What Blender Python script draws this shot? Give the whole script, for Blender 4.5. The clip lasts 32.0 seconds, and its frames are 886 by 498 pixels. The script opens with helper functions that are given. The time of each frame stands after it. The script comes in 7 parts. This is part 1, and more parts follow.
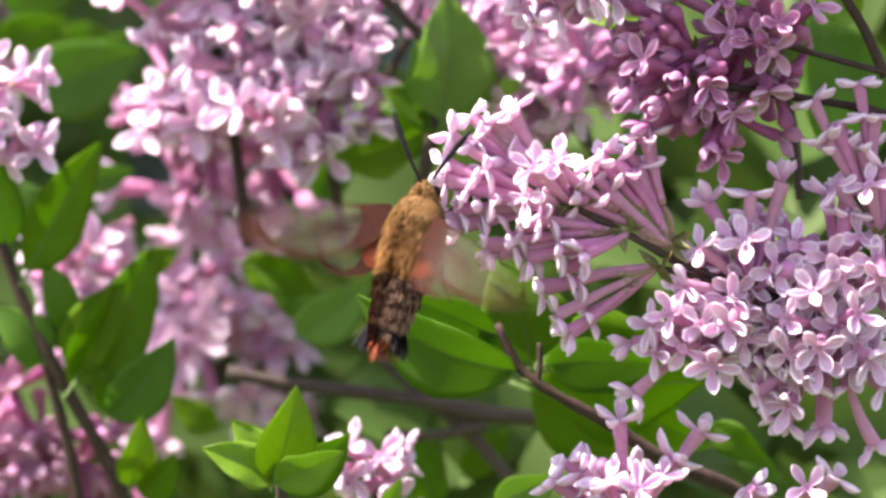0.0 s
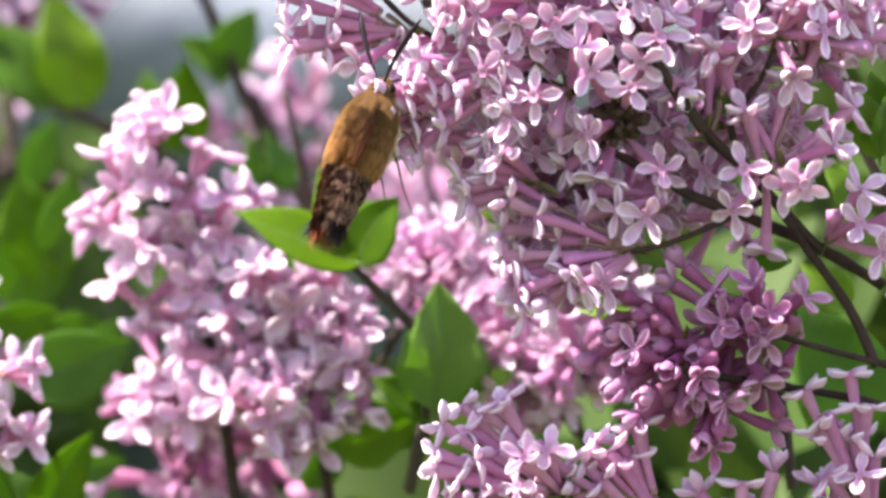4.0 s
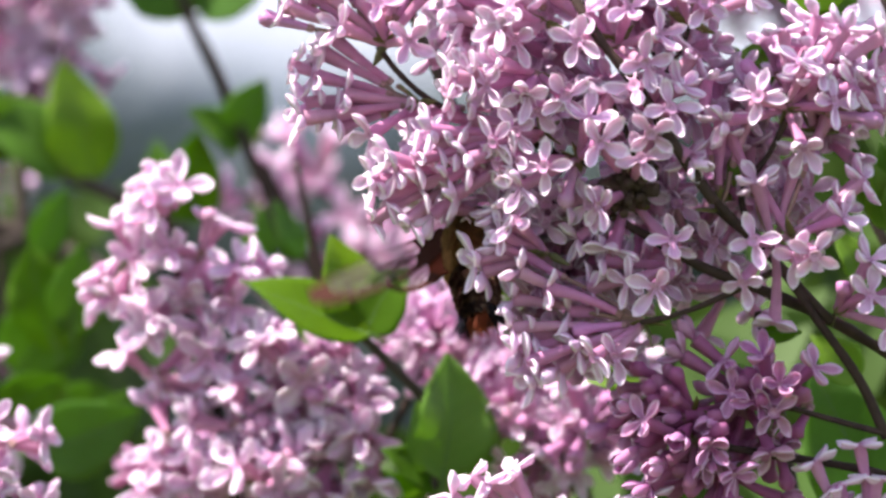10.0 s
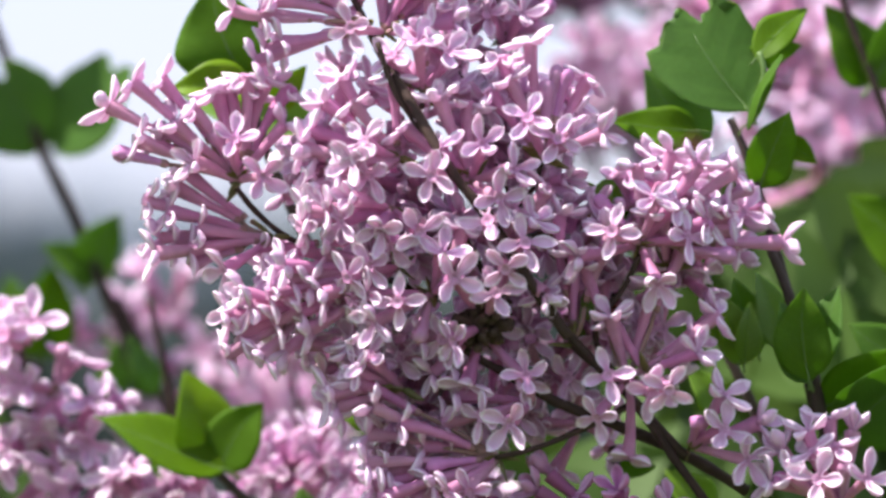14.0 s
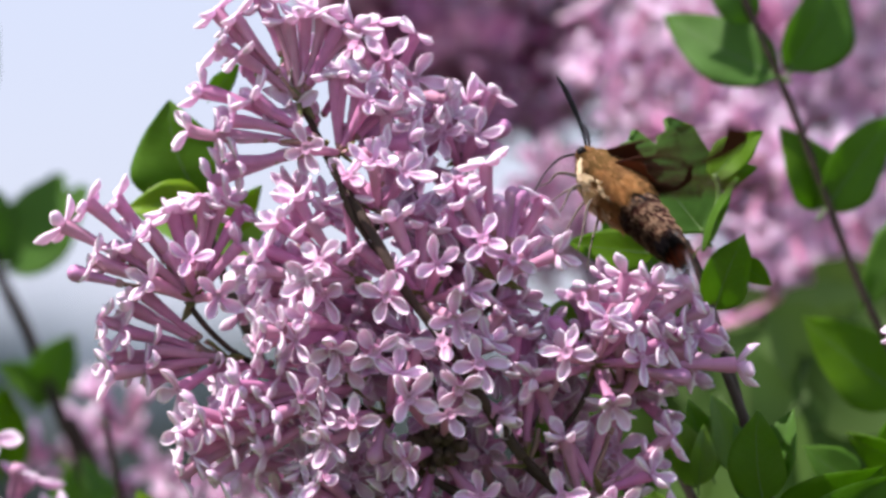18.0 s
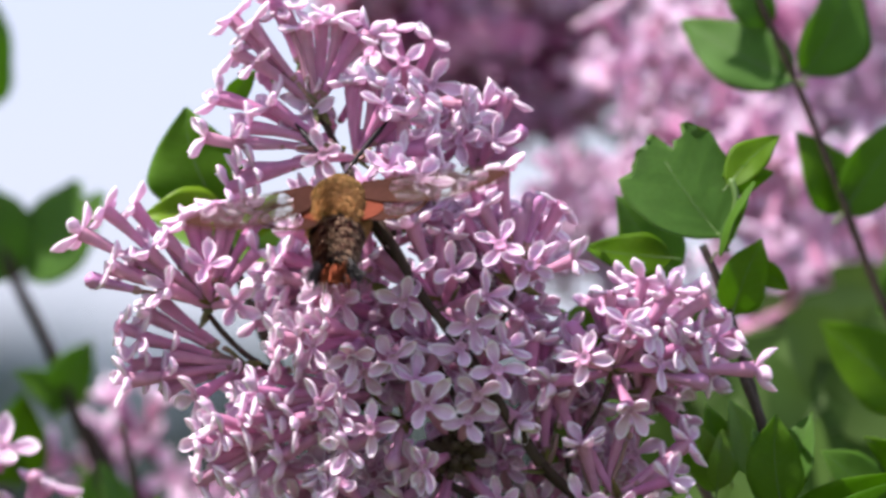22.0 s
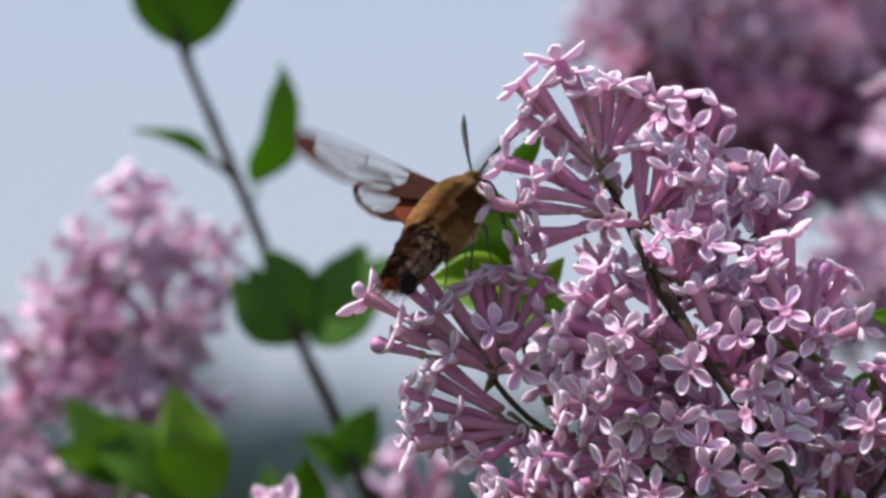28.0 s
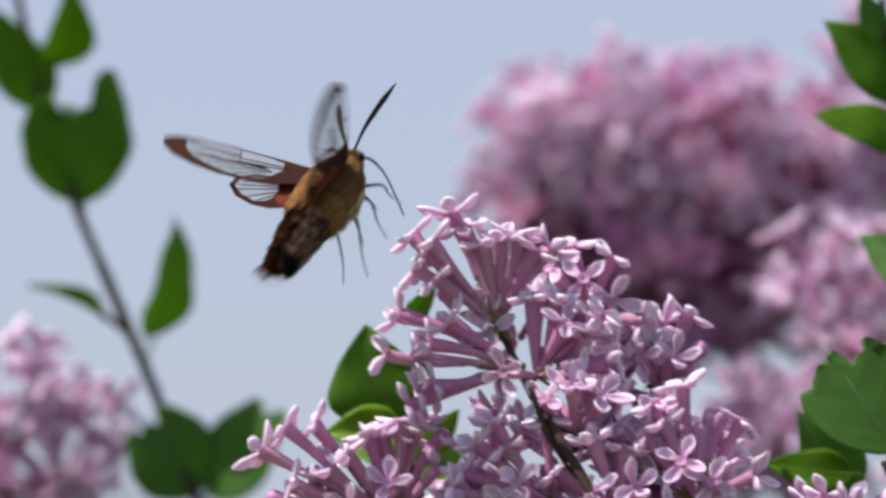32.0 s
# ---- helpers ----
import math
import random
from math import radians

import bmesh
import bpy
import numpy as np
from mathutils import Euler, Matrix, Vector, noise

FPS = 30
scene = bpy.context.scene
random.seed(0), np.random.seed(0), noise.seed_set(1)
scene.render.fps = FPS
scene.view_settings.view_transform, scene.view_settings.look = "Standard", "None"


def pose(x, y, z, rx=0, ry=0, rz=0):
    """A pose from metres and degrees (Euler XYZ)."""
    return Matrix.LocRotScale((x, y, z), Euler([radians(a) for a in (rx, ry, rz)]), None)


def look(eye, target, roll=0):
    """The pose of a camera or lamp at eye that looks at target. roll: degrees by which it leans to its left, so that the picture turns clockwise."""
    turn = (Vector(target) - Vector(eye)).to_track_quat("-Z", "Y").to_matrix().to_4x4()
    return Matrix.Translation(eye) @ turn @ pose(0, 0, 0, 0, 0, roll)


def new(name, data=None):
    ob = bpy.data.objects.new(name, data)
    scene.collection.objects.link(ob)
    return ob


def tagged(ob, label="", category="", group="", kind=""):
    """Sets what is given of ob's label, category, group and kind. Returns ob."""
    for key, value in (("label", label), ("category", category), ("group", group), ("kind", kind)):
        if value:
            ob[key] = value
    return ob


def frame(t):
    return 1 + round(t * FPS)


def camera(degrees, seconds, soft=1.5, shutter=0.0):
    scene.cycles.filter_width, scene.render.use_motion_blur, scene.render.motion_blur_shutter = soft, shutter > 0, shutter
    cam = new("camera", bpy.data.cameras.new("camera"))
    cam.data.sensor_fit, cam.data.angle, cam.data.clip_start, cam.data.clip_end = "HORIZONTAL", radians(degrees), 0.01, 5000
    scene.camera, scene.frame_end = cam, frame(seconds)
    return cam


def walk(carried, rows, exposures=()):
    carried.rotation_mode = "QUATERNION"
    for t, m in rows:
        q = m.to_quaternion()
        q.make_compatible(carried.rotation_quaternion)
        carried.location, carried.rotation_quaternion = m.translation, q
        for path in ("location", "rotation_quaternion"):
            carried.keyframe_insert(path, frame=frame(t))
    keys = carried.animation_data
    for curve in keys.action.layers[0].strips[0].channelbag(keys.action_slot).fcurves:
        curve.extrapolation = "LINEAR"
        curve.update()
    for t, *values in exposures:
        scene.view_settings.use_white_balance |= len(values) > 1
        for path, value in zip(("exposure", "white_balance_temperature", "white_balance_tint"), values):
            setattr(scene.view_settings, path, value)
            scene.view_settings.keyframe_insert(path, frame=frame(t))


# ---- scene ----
# The camera stands on one spot, 1.5 m from the flowers, and only turns.
LENS = 6.96
EYE = Vector((0.0, 0.0, 1.5))
BASE = pose(0, 0, 0, 92, 0, 0)
FOCUS = 1.5

# seconds, pitch, yaw and roll from the base direction, in degrees
TURNS = [
    (0.0, -3.4676, -0.4344, -0.124), (0.5, -3.4225, -0.5020, -0.020), (1.0, -3.1853, -0.4042, 0.132), (1.5, -2.5181, -0.2436, 0.013),
    (2.0, -2.2145, -0.4115, 0.012), (2.5, -2.3495, -0.7575, 0.089), (3.0, -1.9437, -0.6014, -0.070), (3.5, -1.4746, -0.4927, 0.041),
    (4.0, -1.1874, -0.5072, -0.113), (4.5, -0.7705, -0.6074, -0.060), (6.5, 0.0139, 0.1141, -0.042), (7.0, 0.1120, 0.0515, 0.021),
    (7.5, -0.0084, 0.0722, 0.016), (8.0, -0.0972, 0.0910, 0.049), (8.5, -0.1096, 0.2057, 0.036), (9.0, -0.0000, 0.0000, 0.000),
    (9.5, -0.3237, -0.3927, -0.024), (10.0, -0.6319, -0.4291, -0.010), (10.5, -0.3429, -0.3717, 0.117), (11.0, -0.2935, -0.2926, 0.140),
    (11.5, -0.3093, -0.3083, 0.069), (12.0, -0.2047, -0.4766, 0.074), (12.5, 0.0993, -0.5969, 0.124), (13.0, 0.3369, -0.6179, 0.122),
    (13.5, 0.3977, -1.1717, 0.091), (14.0, 0.4298, -1.5773, -0.069), (14.5, 0.7916, -1.7847, -0.152), (15.0, 1.0658, -1.6856, -0.124),
    (15.5, 1.1834, -1.5954, -0.300), (17.5, 1.4711, -1.7201, 0.118), (18.0, 1.3810, -1.9314, 0.157), (18.5, 1.6146, -2.1243, 0.087),
    (19.0, 1.7219, -2.3428, 0.114), (19.5, 1.3527, -3.1104, -0.043), (20.0, 1.1299, -2.9331, -0.052), (20.5, 1.3231, -2.6009, -0.079),
    (21.0, 1.5048, -2.4692, -0.176), (21.5, 1.4511, -2.2128, -0.176), (22.0, 1.4263, -1.7961, -0.078), (22.5, 1.2747, -1.3818, -0.021),
    (23.0, 1.4292, -1.0944, -0.035), (23.5, 2.1475, -0.7512, 0.006), (24.0, 2.9583, -0.9622, -0.074), (24.5, 3.1155, -0.8072, 0.030),
    (25.0, 2.5028, -0.4699, 0.175), (25.5, 2.0083, -0.0833, -0.015), (26.0, 1.7827, 0.2352, 0.312), (26.5, 1.7784, 0.3515, 0.070),
    (28.5, 1.9761, 0.4697, 0.342), (29.0, 1.9965, 0.5220, 0.163), (29.5, 2.5377, -0.0252, -0.270), (30.0, 2.7184, -0.2064, -0.044),
    (30.5, 2.7567, -0.8660, -0.147), (31.0, 2.7927, -0.8253, -0.088), (31.5, 2.8953, -0.8471, -0.044), (32.0, 3.1369, -0.3811, -0.269)]

cam = camera(LENS, 32.0, soft=2.9, shutter=0.5)
cam.data.dof.use_dof = True
cam.data.dof.focus_distance = FOCUS
cam.data.dof.aperture_fstop = 14.5
walk(cam, [(t, Matrix.Translation(EYE) @ BASE @ pose(0, 0, 0, 0, yaw, 0) @ pose(0, 0, 0, pitch, 0, 0) @ pose(0, 0, 0, 0, 0, roll))
           for t, pitch, yaw, roll in TURNS],
     exposures=[(0.0, 1.97, 7000, 24), (4.5, 1.88, 6780, 22.5), (7.0, 1.43, 6620, 20), (9.0, 1.44, 6620, 20), (11.0, 1.60, 6640, 20), (12.0, 1.52, 6600, 20), (13.0, 1.44, 6560, 20),
                (15.0, 1.16, 6500, 21), (18.0, 1.04, 6500, 20), (19.0, 1.04, 6500, 20), (20.0, 1.36, 6720, 20), (21.0, 1.22, 6600, 20), (23.0, 1.06, 6500, 20), (24.0, 0.72, 6420, 18), (25.0, 0.62, 6400, 17),
                (26.0, 0.67, 6380, 16), (30.0, 0.55, 6380, 15), (32.0, 0.55, 6380, 15)])


def at(u, v, z=0.0):
    """The place seen u mm right and v mm up of the base direction in the plane of focus, z mm nearer than that plane."""
    return EYE + BASE.to_3x3() @ (Vector((u, v, -1500.0)) * ((1500.0 - z) / 1500.0)) * 0.001


def facing(u, v, z=0.0):
    """The same place, as a pose whose axes are the picture's: x right, y up, z to the camera."""
    return Matrix.Translation(at(u, v, z)) @ BASE


# ---- light ----
SUN_TO = Vector((-0.50, -0.12, 0.86)).normalized()
world = bpy.data.worlds.new("sky")
scene.world = world
world.use_nodes = True
sky = world.node_tree.nodes.new("ShaderNodeTexSky")
sky.sky_type, sky.sun_disc = "NISHITA", False
sky.sun_elevation = math.asin(SUN_TO.z)
sky.sun_rotation = math.atan2(SUN_TO.x, SUN_TO.y)
sky.dust_density, sky.air_density, sky.ozone_density = 1.2, 1.0, 2.0
background = world.node_tree.nodes["Background"]
background.inputs["Strength"].default_value = 0.083
veil = world.node_tree.nodes.new("ShaderNodeMix")  # a thin high haze over the blue
veil.data_type = "RGBA"
veil.inputs["Factor"].default_value = 0.6
veil.inputs["B"].default_value = (4.4, 4.78, 5.95, 1)
world.node_tree.links.new(sky.outputs[0], veil.inputs["A"])
world.node_tree.links.new(veil.outputs["Result"], background.inputs[0])
sun_data = bpy.data.lights.new("sun", "SUN")
sun_data.energy, sun_data.angle, sun_data.color = 4.2, radians(0.5), (1.0, 0.95, 0.88)
sun = new("sun", sun_data)
sun.matrix_world = look(SUN_TO * 50, (0, 0, 0))


# ---- materials ----
def material(name, colour, rough=0.6, vary=0.15, scale=300.0, through_light=0.0, through_colour=None, bump=0.0,
             metal=0.0, coat=0.0, random_hue=0.0, shine=0.5, spot=None, spot_scale=60.0, spot_amount=0.0,
             heart=None, veins=0.0):
    """A surface with fine grain, a coarser change of tone, an optional tint per object and light shining through.
    heart: another colour round the object's middle, fading out over 4 mm; veins: how pale the side veins of a leaf are."""
    m = bpy.data.materials.new(name)
    m.use_nodes = True
    n, l = m.node_tree.nodes, m.node_tree.links
    b = n["Principled BSDF"]
    out = n["Material Output"]
    co = n.new("ShaderNodeTexCoord")
    fine = n.new("ShaderNodeTexNoise")
    fine.inputs["Scale"].default_value, fine.inputs["Detail"].default_value = scale, 5
    big = n.new("ShaderNodeTexNoise")
    big.inputs["Scale"].default_value = scale / 7
    l.new(co.outputs["Object"], fine.inputs["Vector"])
    l.new(co.outputs["Object"], big.inputs["Vector"])
    add = n.new("ShaderNodeMath")
    add.operation = "ADD"
    l.new(fine.outputs["Fac"], add.inputs[0])
    l.new(big.outputs["Fac"], add.inputs[1])
    ramp = n.new("ShaderNodeMapRange")
    ramp.inputs["From Min"].default_value, ramp.inputs["From Max"].default_value = 0.6, 1.4
    ramp.inputs["To Min"].default_value, ramp.inputs["To Max"].default_value = 1 - vary, 1 + vary
    l.new(add.outputs[0], ramp.inputs["Value"])
    hsv = n.new("ShaderNodeHueSaturation")
    hsv.inputs["Color"].default_value = (*colour, 1)
    l.new(ramp.outputs["Result"], hsv.inputs["Value"])
    tint = hsv.outputs["Color"]
    if heart:
        far = n.new("ShaderNodeVectorMath")
        far.operation = "LENGTH"
        l.new(co.outputs["Object"], far.inputs[0])
        fade = n.new("ShaderNodeMapRange")
        fade.interpolation_type = "SMOOTHSTEP"
        fade.inputs["From Min"].default_value, fade.inputs["From Max"].default_value = 0.0010, 0.0042
        l.new(far.outputs["Value"], fade.inputs["Value"])
        blend = n.new("ShaderNodeMix")
        blend.data_type = "RGBA"
        blend.inputs["A"].default_value, blend.inputs["B"].default_value = (*heart, 1), (*colour, 1)
        l.new(fade.outputs["Result"], blend.inputs["Factor"])
        l.new(blend.outputs["Result"], hsv.inputs["Color"])
    if veins:
        axes = n.new("ShaderNodeSeparateXYZ")
        l.new(co.outputs["Object"], axes.inputs[0])
        steps = []
        for kind, value in (("ABSOLUTE", 0), ("MULTIPLY", -0.95), ("ADD", 0), ("MULTIPLY", 8.0), ("ADD", 0), ("FRACT", 0)):
            k = n.new("ShaderNodeMath")
            k.operation = kind
            k.inputs[1].default_value = value
            if steps:
                l.new(steps[-1].outputs[0], k.inputs[0])
            steps.append(k)
        l.new(axes.outputs["X"], steps[0].inputs[0])
        l.new(axes.outputs["Y"], steps[2].inputs[1])
        l.new(big.outputs["Fac"], steps[4].inputs[1])
        line = n.new("ShaderNodeMapRange")
        line.inputs["From Min"].default_value, line.inputs["From Max"].default_value = 0.0, 0.13
        line.inputs["To Min"].default_value, line.inputs["To Max"].default_value = veins, 0.0
        l.new(steps[-1].outputs[0], line.inputs["Value"])
        rib = n.new("ShaderNodeMix")
        rib.data_type = "RGBA"
        rib.inputs["B"].default_value = (colour[0] * 1.9, colour[1] * 1.65, colour[2] * 2.2, 1)
        l.new(line.outputs["Result"], rib.inputs["Factor"])
        l.new(tint, rib.inputs["A"])
        tint = rib.outputs["Result"]
    if random_hue:
        info = n.new("ShaderNodeObjectInfo")
        shift = n.new("ShaderNodeMapRange")
        shift.inputs["To Min"].default_value, shift.inputs["To Max"].default_value = 0.5 - random_hue, 0.5 + random_hue
        l.new(info.outputs["Random"], shift.inputs["Value"])
        l.new(shift.outputs["Result"], hsv.inputs["Hue"])
        deep = n.new("ShaderNodeMapRange")
        deep.inputs["To Min"].default_value, deep.inputs["To Max"].default_value = 1.2, 0.88
        l.new(info.outputs["Random"], deep.inputs["Value"])
        l.new(deep.outputs["Result"], hsv.inputs["Saturation"])
    if spot:
        blot = n.new("ShaderNodeTexNoise")
        blot.inputs["Scale"].default_value, blot.inputs["Detail"].default_value = spot_scale, 3
        l.new(co.outputs["Object"], blot.inputs["Vector"])
        cut = n.new("ShaderNodeMapRange")
        cut.inputs["From Min"].default_value, cut.inputs["From Max"].default_value = 0.52, 0.68
        cut.inputs["To Max"].default_value = spot_amount
        l.new(blot.outputs["Fac"], cut.inputs["Value"])
        mix = n.new("ShaderNodeMix")
        mix.data_type = "RGBA"
        mix.inputs["B"].default_value = (*spot, 1)
        l.new(cut.outputs["Result"], mix.inputs["Factor"])
        l.new(tint, mix.inputs["A"])
        tint = mix.outputs["Result"]
    l.new(tint, b.inputs["Base Color"])
    b.inputs["Roughness"].default_value = rough
    b.inputs["Metallic"].default_value = metal
    b.inputs["Specular IOR Level"].default_value = shine
    b.inputs["Coat Weight"].default_value = coat
    b.inputs["Coat Roughness"].default_value = 0.35
    if bump:
        bp = n.new("ShaderNodeBump")
        bp.inputs["Strength"].default_value, bp.inputs["Distance"].default_value = bump, 0.0004
        l.new(fine.outputs["Fac"], bp.inputs["Height"])
        l.new(bp.outputs["Normal"], b.inputs["Normal"])
    if through_light:
        tr = n.new("ShaderNodeBsdfTranslucent")
        if through_colour:
            tr.inputs["Color"].default_value = (*through_colour, 1)
        else:
            l.new(tint, tr.inputs["Color"])
        mx = n.new("ShaderNodeMixShader")
        mx.inputs["Fac"].default_value = through_light
        l.new(b.outputs[0], mx.inputs[1])
        l.new(tr.outputs[0], mx.inputs[2])
        l.new(mx.outputs[0], out.inputs["Surface"])
    return m


PETAL = material("petal", (0.79, 0.61, 0.77), 0.6, 0.14, 500, 0.36, (0.86, 0.58, 0.77), bump=0.25, random_hue=0.014, shine=0.3, heart=(0.64, 0.37, 0.55))
PETAL_RIM = material("petal_rim", (0.95, 0.87, 0.95), 0.55, 0.08, 500, 0.32, (0.92, 0.72, 0.88), random_hue=0.014, shine=0.35, heart=(0.82, 0.62, 0.78))
# deep tones: young mauve florets, and shade painted into the far panicles
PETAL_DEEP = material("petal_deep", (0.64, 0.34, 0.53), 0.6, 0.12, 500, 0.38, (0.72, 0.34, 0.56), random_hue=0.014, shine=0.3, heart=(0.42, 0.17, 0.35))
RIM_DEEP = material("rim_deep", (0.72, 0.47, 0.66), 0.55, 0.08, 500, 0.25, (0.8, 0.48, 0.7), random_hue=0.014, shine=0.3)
TUBE = material("tube", (0.62, 0.305, 0.47), 0.6, 0.24, 400, 0.34, (0.76, 0.43, 0.61), bump=0.3, random_hue=0.014, shine=0.3)
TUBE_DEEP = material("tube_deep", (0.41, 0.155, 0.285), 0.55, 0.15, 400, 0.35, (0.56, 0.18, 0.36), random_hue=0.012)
BUD = material("bud", (0.58, 0.29, 0.49), 0.5, 0.15, 400, 0.2, (0.62, 0.26, 0.48), random_hue=0.012)
THROAT = material("throat", (0.54, 0.29, 0.44), 0.6, 0.1, 500)
CALYX = material("calyx", (0.36, 0.21, 0.20), 0.6, 0.2, 400, 0.1)
STEM = material("stem", (0.050, 0.033, 0.026), 0.75, 0.35, 500, bump=0.5, shine=0.2, spot=(0.075, 0.048, 0.038), spot_scale=250, spot_amount=0.6)
GREEN_STEM = material("green_stem", (0.26, 0.16, 0.13), 0.6, 0.25, 400)
BARK = material("bark", (0.055, 0.039, 0.030), 0.85, 0.35, 250, bump=0.8, spot=(0.075, 0.058, 0.046), spot_scale=90, spot_amount=0.7)
LEAF = material("leaf", (0.082, 0.185, 0.022), 0.58, 0.25, 30, 0.48, (0.25, 0.46, 0.025), bump=0.2, random_hue=0.016, veins=0.4, shine=0.2)
LEAF_YOUNG = material("leaf_young", (0.16, 0.30, 0.05), 0.42, 0.14, 30, 0.46, (0.32, 0.52, 0.04), bump=0.2, random_hue=0.016, veins=0.4, shine=0.35)
BRACT = material("bract", (0.16, 0.15, 0.05), 0.6, 0.3, 6, 0.2, (0.25, 0.26, 0.06), random_hue=0.03)
VEIN = material("vein", (0.12, 0.22, 0.055), 0.5, 0.1, 200, 0.25, (0.3, 0.45, 0.08))
GRASS = material("grass", (0.070, 0.105, 0.032), 0.9, 0.35, 40, spot=(0.105, 0.12, 0.05), spot_scale=1.1, spot_amount=0.7, shine=0.1)
# slate tint: some distance haze is mixed into the hedge's green
FAR_LEAF = material("far_leaf", (0.058, 0.084, 0.078), 0.8, 0.4, 2.0, random_hue=0.02)
# pale blue-grey puts the distance haze into the leaf colour
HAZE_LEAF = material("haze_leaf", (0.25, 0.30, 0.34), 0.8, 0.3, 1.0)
BANK_LEAF = material("bank_leaf", (0.056, 0.106, 0.024), 0.6, 0.35, 20, 0.22, (0.12, 0.22, 0.03), shine=0.15)
BANK_YOUNG = material("bank_young", (0.060, 0.120, 0.024), 0.6, 0.25, 20, 0.2, (0.14, 0.25, 0.05), shine=0.15)
WITHERED = material("withered", (0.055, 0.032, 0.02), 0.8, 0.35, 400)


# ---- shapes ----
def mesh_of(name, verts, faces, mats, index=None, smooth=True):
    me = bpy.data.meshes.new(name)
    me.from_pydata([tuple(v) for v in verts], [], faces)
    for m in mats:
        me.materials.append(m)
    if index is not None:
        me.polygons.foreach_set("material_index", index)
    if smooth:
        me.polygons.foreach_set("use_smooth", [True] * len(me.polygons))
    me.validate()
    return me


def attach(ob, parent, m):
    """Hang ob under parent at the world pose m (things stand unturned, so only their place counts)."""
    ob.parent = parent
    shift = parent.matrix_basis if parent.parent is None else parent.parent.matrix_basis @ parent.matrix_basis
    ob.matrix_basis = shift.inverted() @ m
    return ob


def thing(name, place, label, category, group=""):
    ob = new(name)
    ob.empty_display_size = 0.01
    ob.matrix_basis = Matrix.Translation(place)
    return tagged(ob, label, category, group)


def aim(base, tip, roll=0.0):
    """A pose at base whose z axis goes to tip."""
    q = (tip - base).to_track_quat("Z", "Y")
    return Matrix.Translation(base) @ q.to_matrix().to_4x4() @ Matrix.Rotation(roll, 4, "Z")


def bent(points, steps=6):
    """A smooth line through the points (Catmull-Rom)."""
    p = [points[0] * 2 - points[1]] + list(points) + [points[-1] * 2 - points[-2]]
    line = []
    for i in range(1, len(p) - 2):
        for k in range(steps):
            t = k / steps
            line.append(0.5 * (2 * p[i] + (p[i + 1] - p[i - 1]) * t + (2 * p[i - 1] - 5 * p[i] + 4 * p[i + 1] - p[i + 2]) * t * t
                               + (3 * p[i] - p[i - 1] - 3 * p[i + 1] + p[i + 2]) * t ** 3))
    line.append(p[-2])
    return line


def rope(points, radii, sides=8, knots=0.0):
    """Vertices and faces of a round stem along points, with closed ends and knotty radii."""
    verts, faces = [], []
    n = len(points)
    side = None
    for i, p in enumerate(points):
        d = (points[min(i + 1, n - 1)] - points[max(i - 1, 0)]).normalized()
        side = d.orthogonal().normalized() if side is None else (side - d * side.dot(d)).normalized()
        other = d.cross(side)
        f = i / (n - 1) * (len(radii) - 1)
        k = min(int(f), len(radii) - 2)
        r = radii[k] + (radii[k + 1] - radii[k]) * (f - k)
        r *= 1 + knots * noise.noise(p * 160)
        for s in range(sides):
            a = 2 * math.pi * s / sides
            verts.append(p + (side * math.cos(a) + other * math.sin(a)) * r)
    for i in range(n - 1):
        for s in range(sides):
            a, b = i * sides + s, i * sides + (s + 1) % sides
            faces.append((a, b, b + sides, a + sides))
    faces.append(tuple(range(sides))[::-1])
    faces.append(tuple(range((n - 1) * sides, n * sides)))
    return verts, faces


def stem(name, parent, points, r0, r1, mat, knots=0.25, sides=8, label=""):
    """One stem as a part of parent, through world places."""
    line = bent(points, 5)
    o = parent.matrix_basis.translation if parent.parent is None else (parent.parent.matrix_basis @ parent.matrix_basis).translation
    v, f = rope([p - o for p in line], (r0, (r0 + r1) / 2, r1), sides, knots)
    ob = new(name, mesh_of(name, v, f, [mat]))
    ob.parent = parent
    return tagged(ob, label) if label else ob


# ---- bracts ----
def bract_mesh(seed):
    """A small keeled scale leaf of length 1 along y."""
    rng = random.Random(seed)
    v, f = [], []
    for layer in (0, 1):
        for s, h in ((0, 0.10), (0.25, 0.20), (0.55, 0.17), (0.85, 0.07), (1.0, 0.01)):
            for w in (-1, 0, 1):
                v.append((h * w, s, 0.5 * h * abs(w) + 0.25 * s * s - 0.05 * layer + rng.uniform(-0.01, 0.01)))
    for i in range(4):
        for j in range(2):
            a = i * 3 + j
            f += [(a, a + 1, a + 4, a + 3), (a + 15, a + 18, a + 19, a + 16)]
        a = i * 3
        f += [(a, a + 3, a + 18, a + 15), (a + 2, a + 17, a + 20, a + 5)]
    return mesh_of("bract", v, f, [BRACT])


BRACTS = [bract_mesh(1), bract_mesh(2)]


